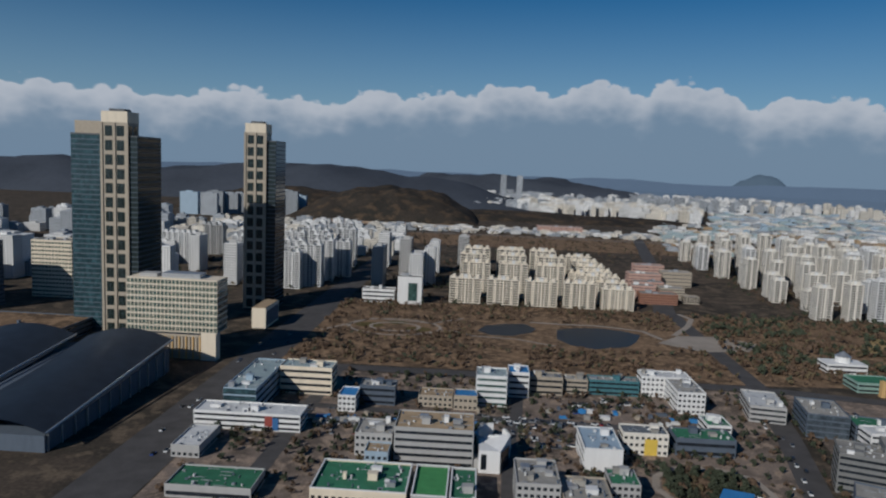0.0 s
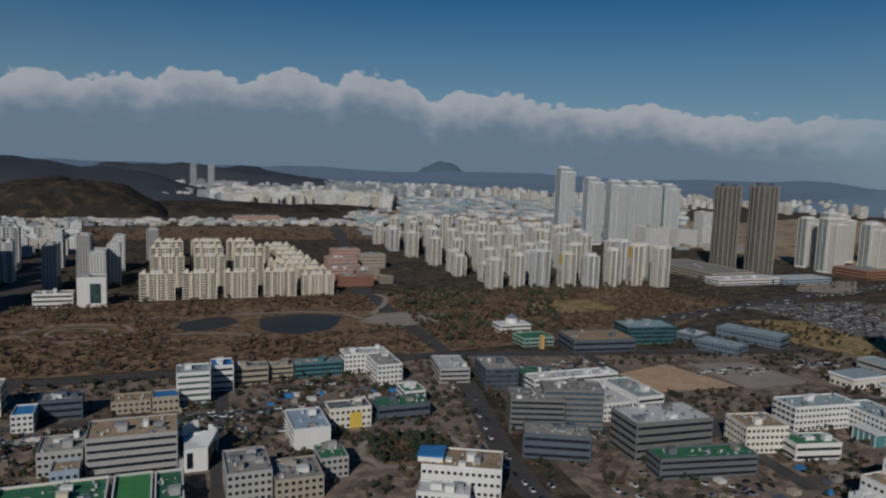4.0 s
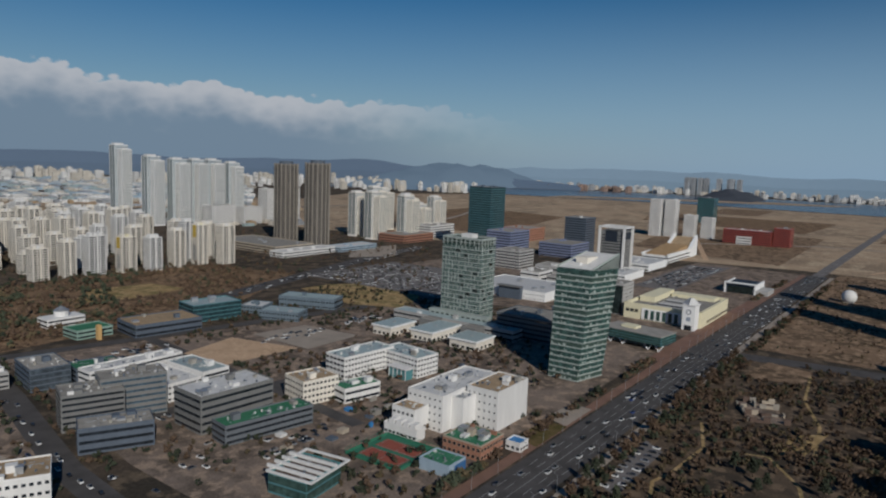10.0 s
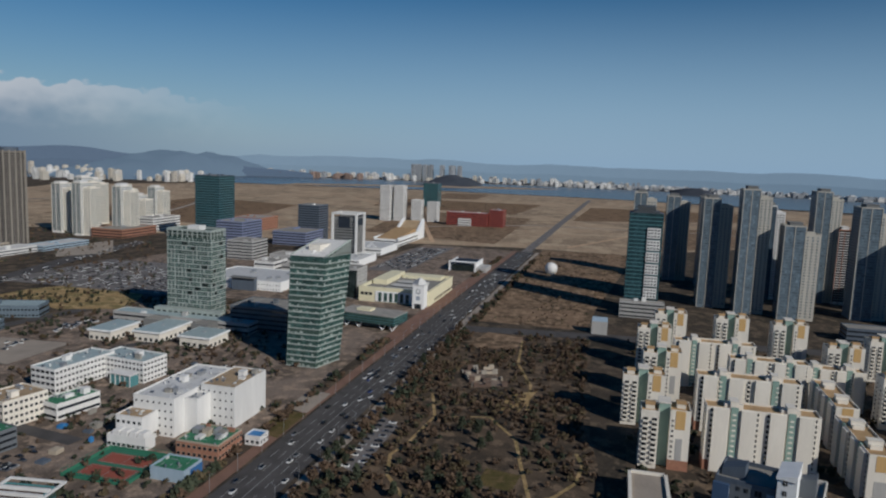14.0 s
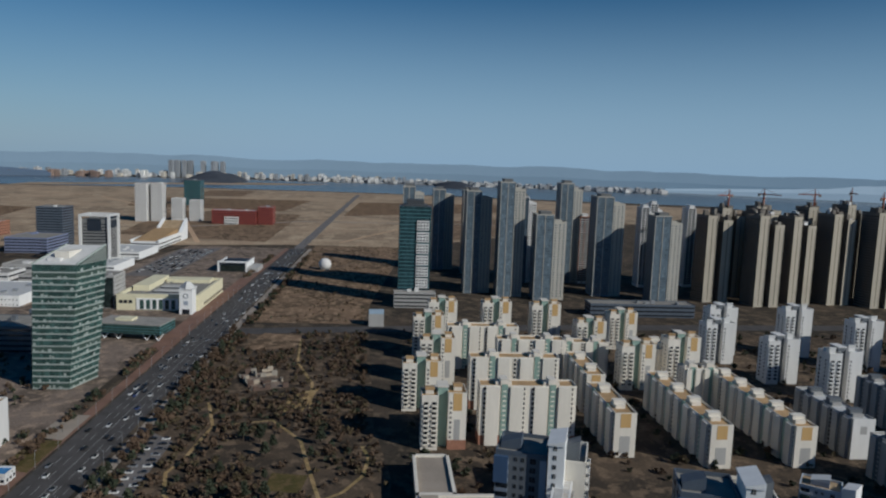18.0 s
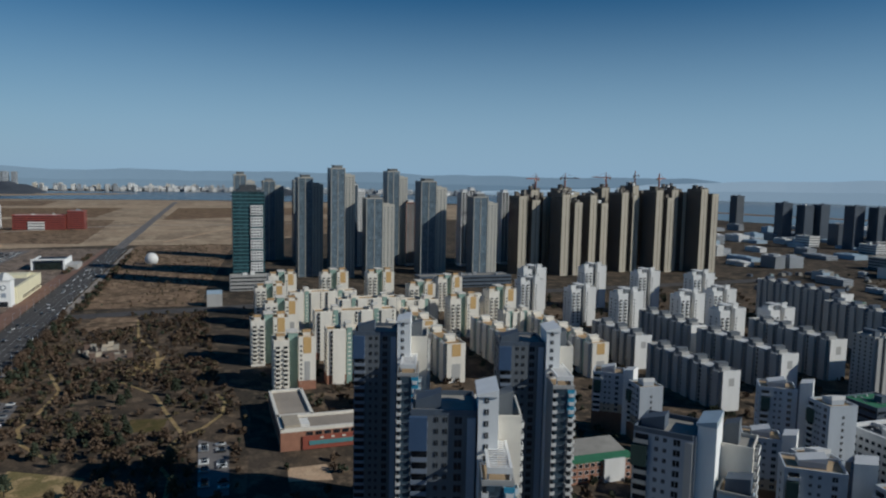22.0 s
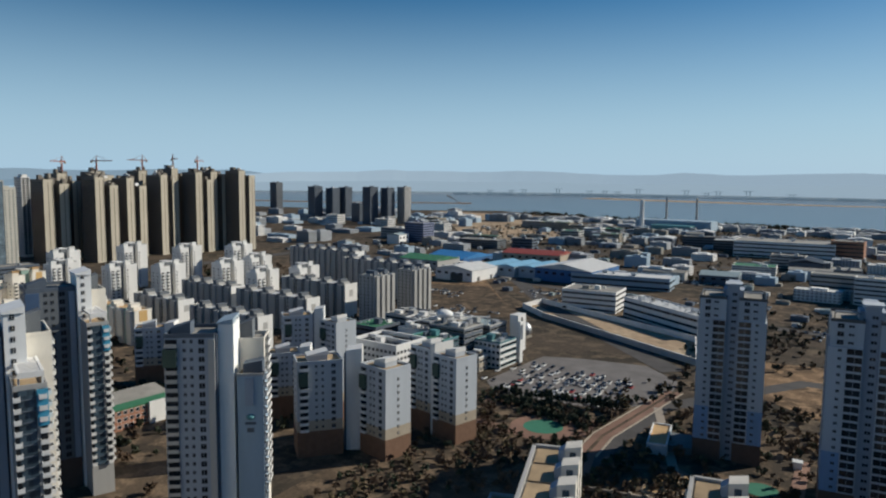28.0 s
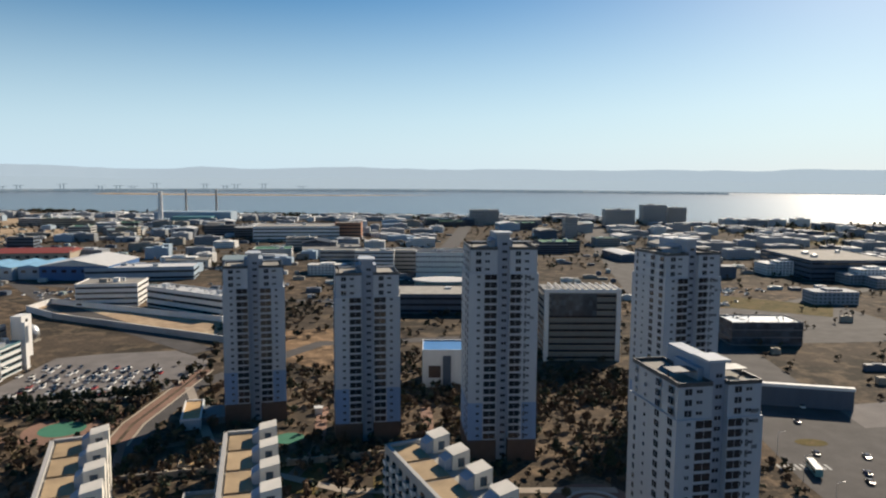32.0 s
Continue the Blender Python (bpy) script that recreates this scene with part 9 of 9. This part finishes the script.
patch("ground_lot", [(-260, -500), (-180, -560), (-300, -680), (-420, -640), (-420, -520)], 0.08, DARKSOIL, "brown fallow lot beside the avenue")

far_blocks("far_town", "low houses and works on the northern plain", 21, 260, fan(14, 44, 1500, 2350), sizes(8, 30, 8, 20, 4, 11), [FARCREAM, FARGREY, FARWHITE, ROOFTEAL, ROOFTAN])
far_blocks("yard_sheds", "small sheds, containers and huts in the works yards", 22, 520, lambda r: (r.uniform(-450, 760), r.uniform(-1480, -570)), sizes(3, 14, 3, 8, 2.4, 5), [ROOFWHITE, ROOFGREY, ROOFTEAL, ROOFGREY, SLATE, SLATE])
far_blocks("works_blocks", "pale works and offices of the southern industrial quarter", 25, 150, lambda r: (r.uniform(-120, 700), r.uniform(-1480, -720)), sizes(14, 44, 10, 22, 5, 14), [FARWHITE, FARGREY, FARGREY, PALEBLUE, ROOFGREY])
far_blocks("works_blocks", "grey works along the western avenue", 26, 60, lambda r: (r.uniform(-1000, -300), r.uniform(-1400, -640)), sizes(16, 50, 10, 24, 5, 14), [FARGREY, FARGREY, FARWHITE, SLATE])
far_blocks("yard_sheds", "small sheds and huts beside the avenue", 23, 150, lambda r: (r.uniform(-1000, -275), r.uniform(-1300, -310)), sizes(3, 14, 3, 8, 2.4, 5), [ROOFGREY, ROOFGREY, TAN, SLATE, SLATE])
far_blocks("yard_sheds", "small huts, bins and containers in the works yards", 24, 100, lambda r: (lambda x, y: (x, y))(*r.choice(((r.uniform(-95, 15), r.uniform(400, 440)), (r.uniform(40, 150), r.uniform(418, 455)), (r.uniform(240, 440), r.uniform(230, 262))))), sizes(1.5, 7, 1.5, 5, 1.5, 3.2), [ROOFWHITE, ROOFGREY, ROOFBLUE, TAN, SLATE])
car_rows("cars scattered through the southern works yards", 31, 420, lambda r: (lambda c: (c[0] + r.gauss(0, 16), c[1] + r.gauss(0, 9), r.choice((8, 98)) + r.uniform(-5, 5)))(((-300, -560), (-360, -620), (-310, -470), (60, -640), (-20, -560), (250, -470), (320, -540), (140, -760), (420, -660), (-60, -690), (-350, -720), (220, -600))[r.randrange(12)]), 0.13)
car_rows("cars parked in the northern works yards", 32, 300, lambda r: (lambda c: (c[0] + r.gauss(0, 13), c[1] + r.gauss(0, 5), r.choice((0, 90)) + r.uniform(-5, 5)))(((52, 392), (80, 462), (110, 470), (40, 425), (-75, 410), (-110, 425), (10, 425), (215, 335), (260, 250), (420, 235), (300, 470), (420, 420), (500, 420), (250, 470))[r.randrange(14)]), 0.05)
patch("car_park", [(-275, -420), (-275, -530), (-420, -560), (-420, -430)], 0.09, ASPHALT, "asphalt car park beside the showroom", "car park")
patch("lawn_field", [(-337, -601), (-414, -550), (-388, -505), (-316, -548)], 0.12, LAWN, "straw-brown fallow field by the works", "lawn")
patch("ground_scrub", [(-700, -800), (-620, -1480), (-2200, -1470), (-2200, -640)], 0.04, LAWN, "olive scrub land behind the shelter wood")
patch("ground_lot", [(-258, -235), (-262, -300), (-420, -330), (-420, -225)], 0.06, WORN, "pale worn lot beside the avenue")
strip("road", [(-255, -262), (-420, -285), (-700, -330)], 18, 0.105, ASPHALT, "asphalt street off the avenue", "road")
strip("road", [(-262, -470), (-420, -590), (-700, -760)], 12, 0.111, ASPHALT, "asphalt street between works", "road")
strip("road", [(-330, -900), (-60, -870), (300, -960), (700, -1050)], 12, 0.112, ASPHALT, "asphalt street of the industrial quarter", "road")
strip("road", [(-100, -560), (60, -570), (250, -640), (480, -700)], 12, 0.1125, ASPHALT, "asphalt street of the industrial quarter", "road")
grove("industrial_trees", [(-260, -230), (60, -330), (60, -640), (-260, -640)], 900, "bare and evergreen trees round the lots", (4, 4, 2), 5.5, 41, 9)
grove("industrial_trees", [(-1100, -330), (-275, -310), (-300, -1450), (-1100, -1450)], 1500, "scattered trees beyond the avenue", (4, 4, 2), 6, 42, 5)
grove("park_hedge", [(262, 146), (266, 158), (306, 152), (300, 139)], 60, "dense dark evergreen hedge by the boulevard", (1, 6, 1), 6.0, 43, 18)
grove("park_trees", [(98, 340), (112, 327), (138, 329), (147, 345), (140, 364), (112, 366)], 80, "dense dark evergreens on the round island", (2, 6, 1), 6.0, 44, 16)

# ---------------- woods and trees
grove("park_trees", [(-148, 538), (214, 536), (470, 565), (635, 655), (600, 792), (200, 797), (-148, 792)], 2600, "brown winter trees and shrubs filling the park", (7, 1.0, 1.6), 5.6, 1, 7, keep=lambda x, y: not (0 < x < 172 and 616 < y < 718) and not (172 < x < 270 and 630 < y < 694) and not (350 < x < 480 and 650 < y < 722) and not (-122 < x < -30 and 650 < y < 696))
grove("park_trees", [(205, 106), (635, 104), (635, -8), (400, -16), (330, -28), (205, -16)], 1800, "mixed bare trees, shrubs and dark pines in the park", (6, 1.1, 2.6), 4.6, 2, 9, keep=lambda x, y: not (460 < x < 510 and 38 < y < 78) and not (310 < x < 392 and 86 < y < 102) and not (234 < x < 303 and -19 < y < -2) and not (240 < x < 285 and 40 < y < 76) and not (316 < x < 340 and 11 < y < 30) and not (560 < x < 620 and 45 < y < 90))
grove("lot_shrubs", [(665, 104), (1240, 96), (1250, -50), (860, -20), (665, -5)], 420, "scrub on the empty lots", (4, 0.6, 3), 3.6, 3, 6)
grove("park_hedge", [(106, -299), (100, -288), (44, -276), (40, -290), (60, -301)], 120, "dense dark hedge beside the car park", (1, 6, 1), 5.0, 53, 14)
grove("estate_trees", [(95, -225), (95, -275), (40, -262), (-90, -262), (-90, -340), (25, -345), (-90, -400), (-215, -350), (-215, -225)], 900, "brown garden trees round the towers", (6, 2.5, 2), 4.4, 54, 9, keep=lambda x, y: (x - 62) ** 2 + (y + 272) ** 2 > 300 and (x + 140) ** 2 + (y + 205) ** 2 > 280 and abs(x - 34) > 6)
grove("street_trees", [(470, 152), (1100, 144), (1100, 151), (470, 160)], 150, "row of bare street trees along the boulevard", (5, 3, 1), 5.5, 51, 10)
grove("street_trees", [(240, 98), (1100, 92), (1100, 101), (240, 107)], 240, "row of dark street trees beside the park", (4, 5, 1), 6.0, 52, 11)
grove("street_trees", [(240, 152), (470, 152), (470, 158), (240, 158)], 70, "row of bare street trees along the boulevard", (5, 2, 1), 5.5, 4, 14)
grove("street_trees", [(-150, 300), (180, 285), (230, 520), (-150, 520)], 1200, "bare and evergreen trees between the lots", (4, 6, 1.5), 5.0, 5, 9)
grove("street_trees", [(190, 165), (460, 165), (640, 300), (640, 560), (440, 560), (200, 420)], 1500, "bare and evergreen trees between the lots", (4, 6, 1.5), 5.0, 6, 9)
grove("estate_trees", [(120, -38), (640, -38), (640, -600), (260, -450), (130, -300)], 1000, "dark evergreen and bare trees between the blocks", (4, 4, 1), 6.0, 7, 12)
grove("estate_trees", [(-215, -130), (-215, -330), (30, -340), (110, -300), (90, -130)], 2300, "bare and evergreen garden trees of the estate", (6, 2.5, 2), 4.4, 8, 9, keep=lambda x, y: (x - 62) ** 2 + (y + 272) ** 2 > 300 and (x + 140) ** 2 + (y + 205) ** 2 > 280 and abs(x - 34) > 6)
grove("estate_trees", [(-30, 800), (190, 800), (190, 1100), (-30, 1100)], 360, "dark trees between the cream blocks", (5, 3, 1), 7, 9, 5)
grove("estate_trees", [(365, 790), (640, 790), (640, 1230), (355, 1230)], 700, "dark trees between the white blocks", (5, 3, 1), 7, 10, 5)
grove("estate_trees", [(-300, 780), (0, 790), (0, 1200), (-480, 1200), (-480, 850)], 500, "dark trees between the blocks beyond the avenue", (5, 3, 1), 7, 11, 5)
grove("woods", [(210, 560), (370, 560), (400, 690), (560, 800), (300, 800), (215, 780)], 420, "dark pine wood at the park's edge", (3, 5, 1), 8, 12, 10)
grove("industrial_trees", [(-420, -760), (700, -760), (760, -1400), (300, -1600), (-600, -1500)], 1900, "scattered trees of the industrial quarter", (5, 3, 1), 7, 13, 5)
grove("shore_woods", [(-600, -1545), (100, -1725), (700, -1815), (1000, -1885), (960, -1810), (100, -1660), (-560, -1470)], 700, "dark shelter wood along the shore", (2, 6, 1), 12, 14, 5)
grove("shore_woods", [(-650, -1500), (-2200, -1480), (-2200, -700), (-700, -800), (-620, -1200)], 1500, "dark pine wood along the shore", (2, 6, 2), 13, 15, 5)
grove("city_trees", [(-300, 1200), (700, 1230), (1000, 1500), (600, 1800), (-500, 1800)], 900, "dark winter trees on the plain", (5, 3, 2), 8, 16, 4)
grove("city_trees", [(640, 440), (1000, 700), (1250, 900), (700, 1200), (620, 800)], 600, "bare winter trees by the northern road", (6, 2, 2), 7, 17, 4)
rng = random.Random(77)
for k in range(34):
    tree(rng.choice(["bare", "pine", "bare"]), 250 + k * 11 + rng.uniform(-2, 2), 104 + rng.uniform(-2, 2), rng.uniform(0.8, 1.3), rng)
for k in range(60):
    x, y = rng.uniform(215, 400), rng.uniform(-12, 98)
    if not (310 < x < 392 and 84 < y < 103) and y > 0 and off_road(x, y):
        tree(rng.choice(["pine", "olive", "bare", "pine"]), x, y, rng.uniform(0.7, 1.35), rng)
for k in range(40):
    a, r = rng.uniform(0, 6.28), rng.uniform(5, 19)
    tree("pine", 118 + r * 1.3 * math.cos(a), 345 + r * math.sin(a), rng.uniform(0.7, 1.1), rng)
for k in range(46):
    x, y = rng.uniform(-205, 60), rng.uniform(-325, -195)
    if all(abs(x - a) > 15 or abs(y - b) > 14 for a, b in ((-13, -292), (-62, -268), (-113, -242), (-177, -257), (-160, -160))):
        tree(rng.choice(["pine", "bare", "bare", "olive"]), x, y, rng.uniform(0.6, 1.1), rng)
for k in range(24):
    tree("pine", 44 + k * 2.6, -311 + k * 0.5 + rng.uniform(-1, 1), rng.uniform(0.6, 0.9), rng)

# ---------------- cars
rng = random.Random(88)
for row in range(6):
    for k in range(13):
        x, y = 48 + k * 6.4 + row * 1.2, -318 - row * 9.0 - k * 0.2
        if rng.random() < 0.75 and inside(x, y, [(34, -345), (48, -314), (105, -302), (136, -330), (116, -374), (62, -368)]):
            car(x, y, 95 + rng.uniform(-4, 4), rng, 0.18)
for k in range(30):
    x = 205 + k * 9 + rng.uniform(-4, 4)
    lane = rng.choice((-10.5, -6.5, -2.5, 3, 7, 11))
    car(x, 128.7 - 0.009 * (x - 140) + lane, 0 if lane < 0 else 180, rng, 0.12, x < 420, "driving on the boulevard")
for k in range(20):
    x = 318 + (k % 10) * 7.0
    car(x, 90 + (k // 10) * 7 + (x - 322) * 0.04, 92, rng, 0.17, False, "parked in the park lot")
car_rows("parked cars in close rows on the estate car park", 33, 62, lambda r: (lambda a, b: (50 + a * 3.1 + b * 1.1, -313.5 - b * 9.0, 95 + r.uniform(-3, 3)))(r.randrange(20), r.randrange(6)), 0.17)
car_rows("rows of parked cars filling the big car park", 3, 400, lambda r: (650 + r.randrange(24) * 7, 445 + r.randrange(16) * 12 + r.uniform(-0.5, 0.5), 90 + r.uniform(-3, 3)), 0.16)
car_rows("rows of parked cars beside the market hall", 4, 170, lambda r: (925 + r.randrange(46) * 5, 252 + r.randrange(5) * 10, 90), 0.16)
car_rows("parked cars on the small lot at the park edge", 7, 26, lambda r: (240 + r.randrange(18) * 3.0, r.choice((-6.5, -14.0)), 90 + r.uniform(-4, 4)), 0.16)
car_rows("cars in loose lanes on the far boulevard", 6, 120, lambda r: (lambda x: (x, 128.7 - 0.009 * (x - 140) + r.choice((-10.5, -6.5, -2.5, 3, 7, 11)), 0))(r.uniform(450, 1180)), 0.12)
car_rows("queue of cars on the northern road", 5, 110, lambda r: (lambda t: (460 + 540 * t, 590 + 130 * t + r.choice((-8, -3, 4, 9)), 14))(r.random()), 0.12)
for k in range(40):
    x, y = rng.choice(((rng.uniform(10, 60), rng.choice((402, 408, 432))), (rng.uniform(62, 130), rng.choice((430, 448))), (rng.uniform(160, 240), rng.uniform(255, 285)), (rng.uniform(-95, -50), rng.uniform(385, 420))))
    car(x, y, rng.choice((0, 90)) + rng.uniform(-4, 4), rng, 0.02, False, "parked in a works yard")
for k in range(26):
    y = 270 + k * 9.5 + rng.uniform(-2, 2)
    x = 161 + max(0, y - 310) * 0.235 + rng.choice((-5.6, 5.6, 2))
    car(x, y, 78, rng, 0.125, False, "parked along the side street")
for k in range(14):
    car(-240 + rng.uniform(-18, 18), rng.uniform(-420, -215), rng.choice((80, 260)), rng, 0.12, True, "driving on the avenue")
for k in range(16):
    car(-168 + rng.choice((-10, -5, 5, 10)), rng.uniform(300, 620), 90, rng, 0.12, False, "driving on the avenue")

# ---------------- courts and small pieces
patch("sports_court", R4(265, 299, 183, 218), 0.19, COURTG, "green sports court surround", "court")
patch("sports_court", R4(270, 281, 187, 214), 0.20, COURTR, "red tennis court with lines", "court")
patch("sports_court", R4(284, 295, 187, 214), 0.20, COURTR, "red tennis court with lines", "court")
g = Geo()
for x0 in (270, 284):
    for a, b, c, d in ((0.5, 10.5, 1, 1.25), (0.5, 10.5, 25.75, 26), (0.5, 0.75, 1, 26), (10.25, 10.5, 1, 26), (0.5, 10.5, 13.4, 13.6)):
        g.quad((x0 + a, 187 + c, 0.21), (x0 + b, 187 + c, 0.21), (x0 + b, 187 + d, 0.21), (x0 + a, 187 + d, 0.21))
tagged(part("court_line", g, LINE), "white painted court lines", "court lines", kind="stuff")
o = thing("court_fence", "dark green mesh fence round the sports court", "fence", 282, 200.5)
for a, b in (((-17, -17.5), (17, -17.5)), ((17, -17.5), (17, 17.5)), ((17, 17.5), (-17, 17.5)), ((-17, 17.5), (-17, -17.5))):
    L = math.hypot(b[0] - a[0], b[1] - a[1])
    part("rail", Geo().along(a, b, 0, L, -0.05, 0.05, 3.4, 3.5), COURTG, o)
    part("windbreak", Geo().along(a, b, 0, L, -0.03, 0.03, 0.2, 1.8), COURTG, o)
    for j in range(8):
        t = j / 8
        part("post", Geo().box(-0.07, 0.07, -0.07, 0.07, 0, 3.5), COURTG, o, at=(a[0] + (b[0] - a[0]) * t, a[1] + (b[1] - a[1]) * t, 0))
for pts, w in (([(60, -258), (100, -262), (112, -286), (80, -298), (46, -290), (44, -270), (60, -258)], 6), ([(-20, -200), (-60, -196), (-110, -200), (-150, -190)], 7), ([(-40, -225), (-45, -250), (-40, -300)], 5), ([(-90, -200), (-88, -230), (-86, -300)], 5), ([(20, -250), (0, -262), (-30, -240)], 5)):
    strip("pavement", pts, w, 0.17, REDPAVE, "reddish paved walk between the towers", "pavement")
for poly in ([(-30, -215), (-50, -212), (-52, -240), (-28, -244)], [(-135, -300), (-100, -296), (-96, -322), (-140, -326)], [(20, -215), (40, -212), (46, -240), (16, -246)], [(-84, -206), (-70, -204), (-68, -226), (-84, -228)]):
    patch("lawn", poly, 0.12, LAWN, "ochre winter lawn between the towers", "lawn")
for off in (-2.4, 2.4):
    strip("pavement", [(32 + off, -361), (34 + off, -315), (36 + off, -278), (33 + off, -254), (26 + off, -232)], 3.2, 0.19, REDPAVE, "reddish diagonal walk to the car park", "pavement")
strip("planting_strip", [(32, -361), (34, -315), (36, -278), (33, -254)], 1.5, 0.2, DARKSOIL, "dark planted strip along the diagonal walk", "planting")
for off in (-4.6, 4.6):
    strip("kerb", [(32 + off, -361), (34 + off, -315), (36 + off, -278), (33 + off, -254)], 1.0, 0.24, TAN, "pale kerb of the diagonal walk", "kerb")
o = thing("garden_house", "low garden building with a pale rim and tan roof", "building", 13, -284, 14)
part("wall", Geo().prism(rect(8, 26), 0, 4), PALEBLUE, o)
cap_roof(o, rect(8, 26), 4, ROOFOCHRE, WHITE, 0.6, 0.7)
part("annex", Geo().box(-15, -4.01, -8, 8, 0, 3), BLUEGREY, o)
o = thing("garden_hut", "small white hut on the tower gardens", "hut", -39, -292, 10)
part("wall", Geo().box(-1.6, 1.6, -1.6, 1.6, 0, 2.6), WHITE, o)
part("roof", Geo().prism(rect(3.8, 3.8), 2.604, 2.9), ROOFWHITE, o)
o = thing("retaining_wall", "long grey retaining wall with low piers", "wall", 0, 0)
for j in range(16):
    x0, y0 = 20 - j * 5.7, -221 - j * 1.45
    part("panel", Geo().along((x0, y0), (x0 - 5.6, y0 - 1.42), 0, 5.7, -0.3, 0.3, 0, 2.4), PAVING, o)
    part("pier", Geo().box(x0 - 0.5, x0 + 0.5, y0 - 0.5, y0 + 0.5, 0, 2.9), TAN, o)
for j in range(3):
    for i in range(3):
        o = thing("planting_bed", "square ochre planting bed with pale edging", "planting bed", 0 - i * 6.5 - j * 1.5, -238 - j * 8, 12, 0.12, group="planting beds")
        part("edging", Geo().box(-3, 3, -3.4, 3.4, 0, 0.35), TAN, o)
        part("soil", Geo().box(-2.6, 2.6, -3.0, 3.0, 0.354, 0.45), ROOFOCHRE, o)
patch("play_court", disc(62, -272, 9), 0.21, COURTG, "round green play court", "court")
patch("pavement_plaza", disc(62, -272, 15), 0.18, REDPAVE, "reddish paving round the play court", "pavement")
patch("play_court", disc(-32, -262, 6), 0.21, COURTG, "small round green play court", "court")
patch("pavement_plaza", disc(-140, -205, 15), 0.19, REDPAVE, "round reddish plaza between towers", "pavement")
o = thing("fountain_ring", "round pale stone fountain ring on the plaza", "fountain", -140, -205)
for r0, h in ((9, 0.7), (5, 0.9)):
    g = Geo()
    for k in range(24):
        a, b = 2 * math.pi * k / 24, 2 * math.pi * (k + 1) / 24
        g.prism([(r0 * math.cos(a), r0 * math.sin(a)), (r0 * math.cos(b), r0 * math.sin(b)), ((r0 - 1) * math.cos(b), (r0 - 1) * math.sin(b)), ((r0 - 1) * math.cos(a), (r0 - 1) * math.sin(a))][::1], 0.19, h)
    part("kerb_ring", g, GREYP, o)
strip("pavement", [(30, -330), (-10, -240), (-60, -215), (-150, -215)], 4, 0.2, PAVING, "pale garden path through the estate", "pavement")
o = thing("white_pavilion", "small white pavilion with a central turret", "pavilion", 306, 590)
part("hall", Geo().box(-16, 16, -9, 9, 0, 8), WHITE, o)
part("turret", Geo().prism(disc(0, 0, 6, 12), 8.004, 13), WHITE, o)
part("turret_roof", Geo().tube((0, 0, 13), (0, 0, 17), 6.5, 0.4, seg=12), METAL, o)
floors_of(o, rect(32, 18), "rrrr", 2, 3.8, 0.3, [WHITE, WINDOW, WHITE])
for j in range(16):
    part("strut", Geo().box(-0.6, 0.6, -14, 14, 0, 1.4), WHITE, thing("hall_skylight", "white roof light on the ridged brown roof", "skylight", 217 + j * 5.2, 207 + j * 0.7, 8, 9.9, group="roof lights")) if j < 4 else None
office(288, 530, 30, 22, 7, 2, SAGE, "low green sports hall", "rrrr", roof=ROOFGREEN, units=0)
office(300, 520, 3, 4, 11, 2, OCHRE, "yellow painted ventilation tower", "----", units=0)

LAMP_P = Geo().tube((0, 0, 0), (0, 0, 9), 0.12, 0.07).mesh("pole", [METAL])
LAMP_A = Geo().tube((0, 0, 8.9), (2.0, 0, 9.5), 0.06, 0.05).mesh("arm", [METAL])
LAMP_H = Geo().box(1.8, 2.7, -0.18, 0.18, 9.42, 9.6).mesh("lamp_head", [DKMETAL])
for k in range(26):
    for sgn in (-1, 1):
        o = thing("street_lamp", "tall grey street lamp beside the boulevard", "street lamp", 200 + k * 24, 128.5 - 0.009 * k * 24 + sgn * 16.2, 90 if sgn < 0 else 270, 0.1, group="boulevard lamps")
        part("pole", LAMP_P, None, o)
        part("arm", LAMP_A, None, o)
        part("lamp_head", LAMP_H, None, o)
for k in range(12):
    o = thing("street_lamp", "tall grey street lamp beside the avenue", "street lamp", -215 - k * 1.5, -200 - k * 22, 180, 0.1, group="avenue lamps")
    part("pole", LAMP_P, None, o)
    part("arm", LAMP_A, None, o)
    part("lamp_head", LAMP_H, None, o)
o = thing("bus", "dark green city bus waiting at the crossing", "bus", -224, -229, 78, 0.1)
part("body", Geo().box(-5.4, 5.4, -1.25, 1.25, 0.5, 3.1), TEALP, o)
part("window_strip", Geo().box(-5.0, 5.0, -1.29, 1.29, 1.6, 2.6), WINDOW, o, "dark window strip")
part("roof", Geo().box(-5.3, 5.3, -1.2, 1.2, 3.104, 3.3), ROOFWHITE, o)
for a in (-3.6, 3.4):
    for b in (-1.15, 1.15):
        part("wheel", WHEEL, None, o, at=(a, b, 0.33))
g = Geo()
for k in range(9):
    g.quad((-232 + k * 2.2, -236, 0.125), (-230.9 + k * 2.2, -236, 0.125), (-230.9 + k * 2.2, -231, 0.125), (-232 + k * 2.2, -231, 0.125))
tagged(part("road_marking", g, LINE), "worn white crossing stripes on the avenue", "road marking", kind="stuff")
patch("traffic_island", disc(-238, -257, 4, 16, 1.6), 0.16, LAWN, "planted traffic island on the avenue", "traffic island")
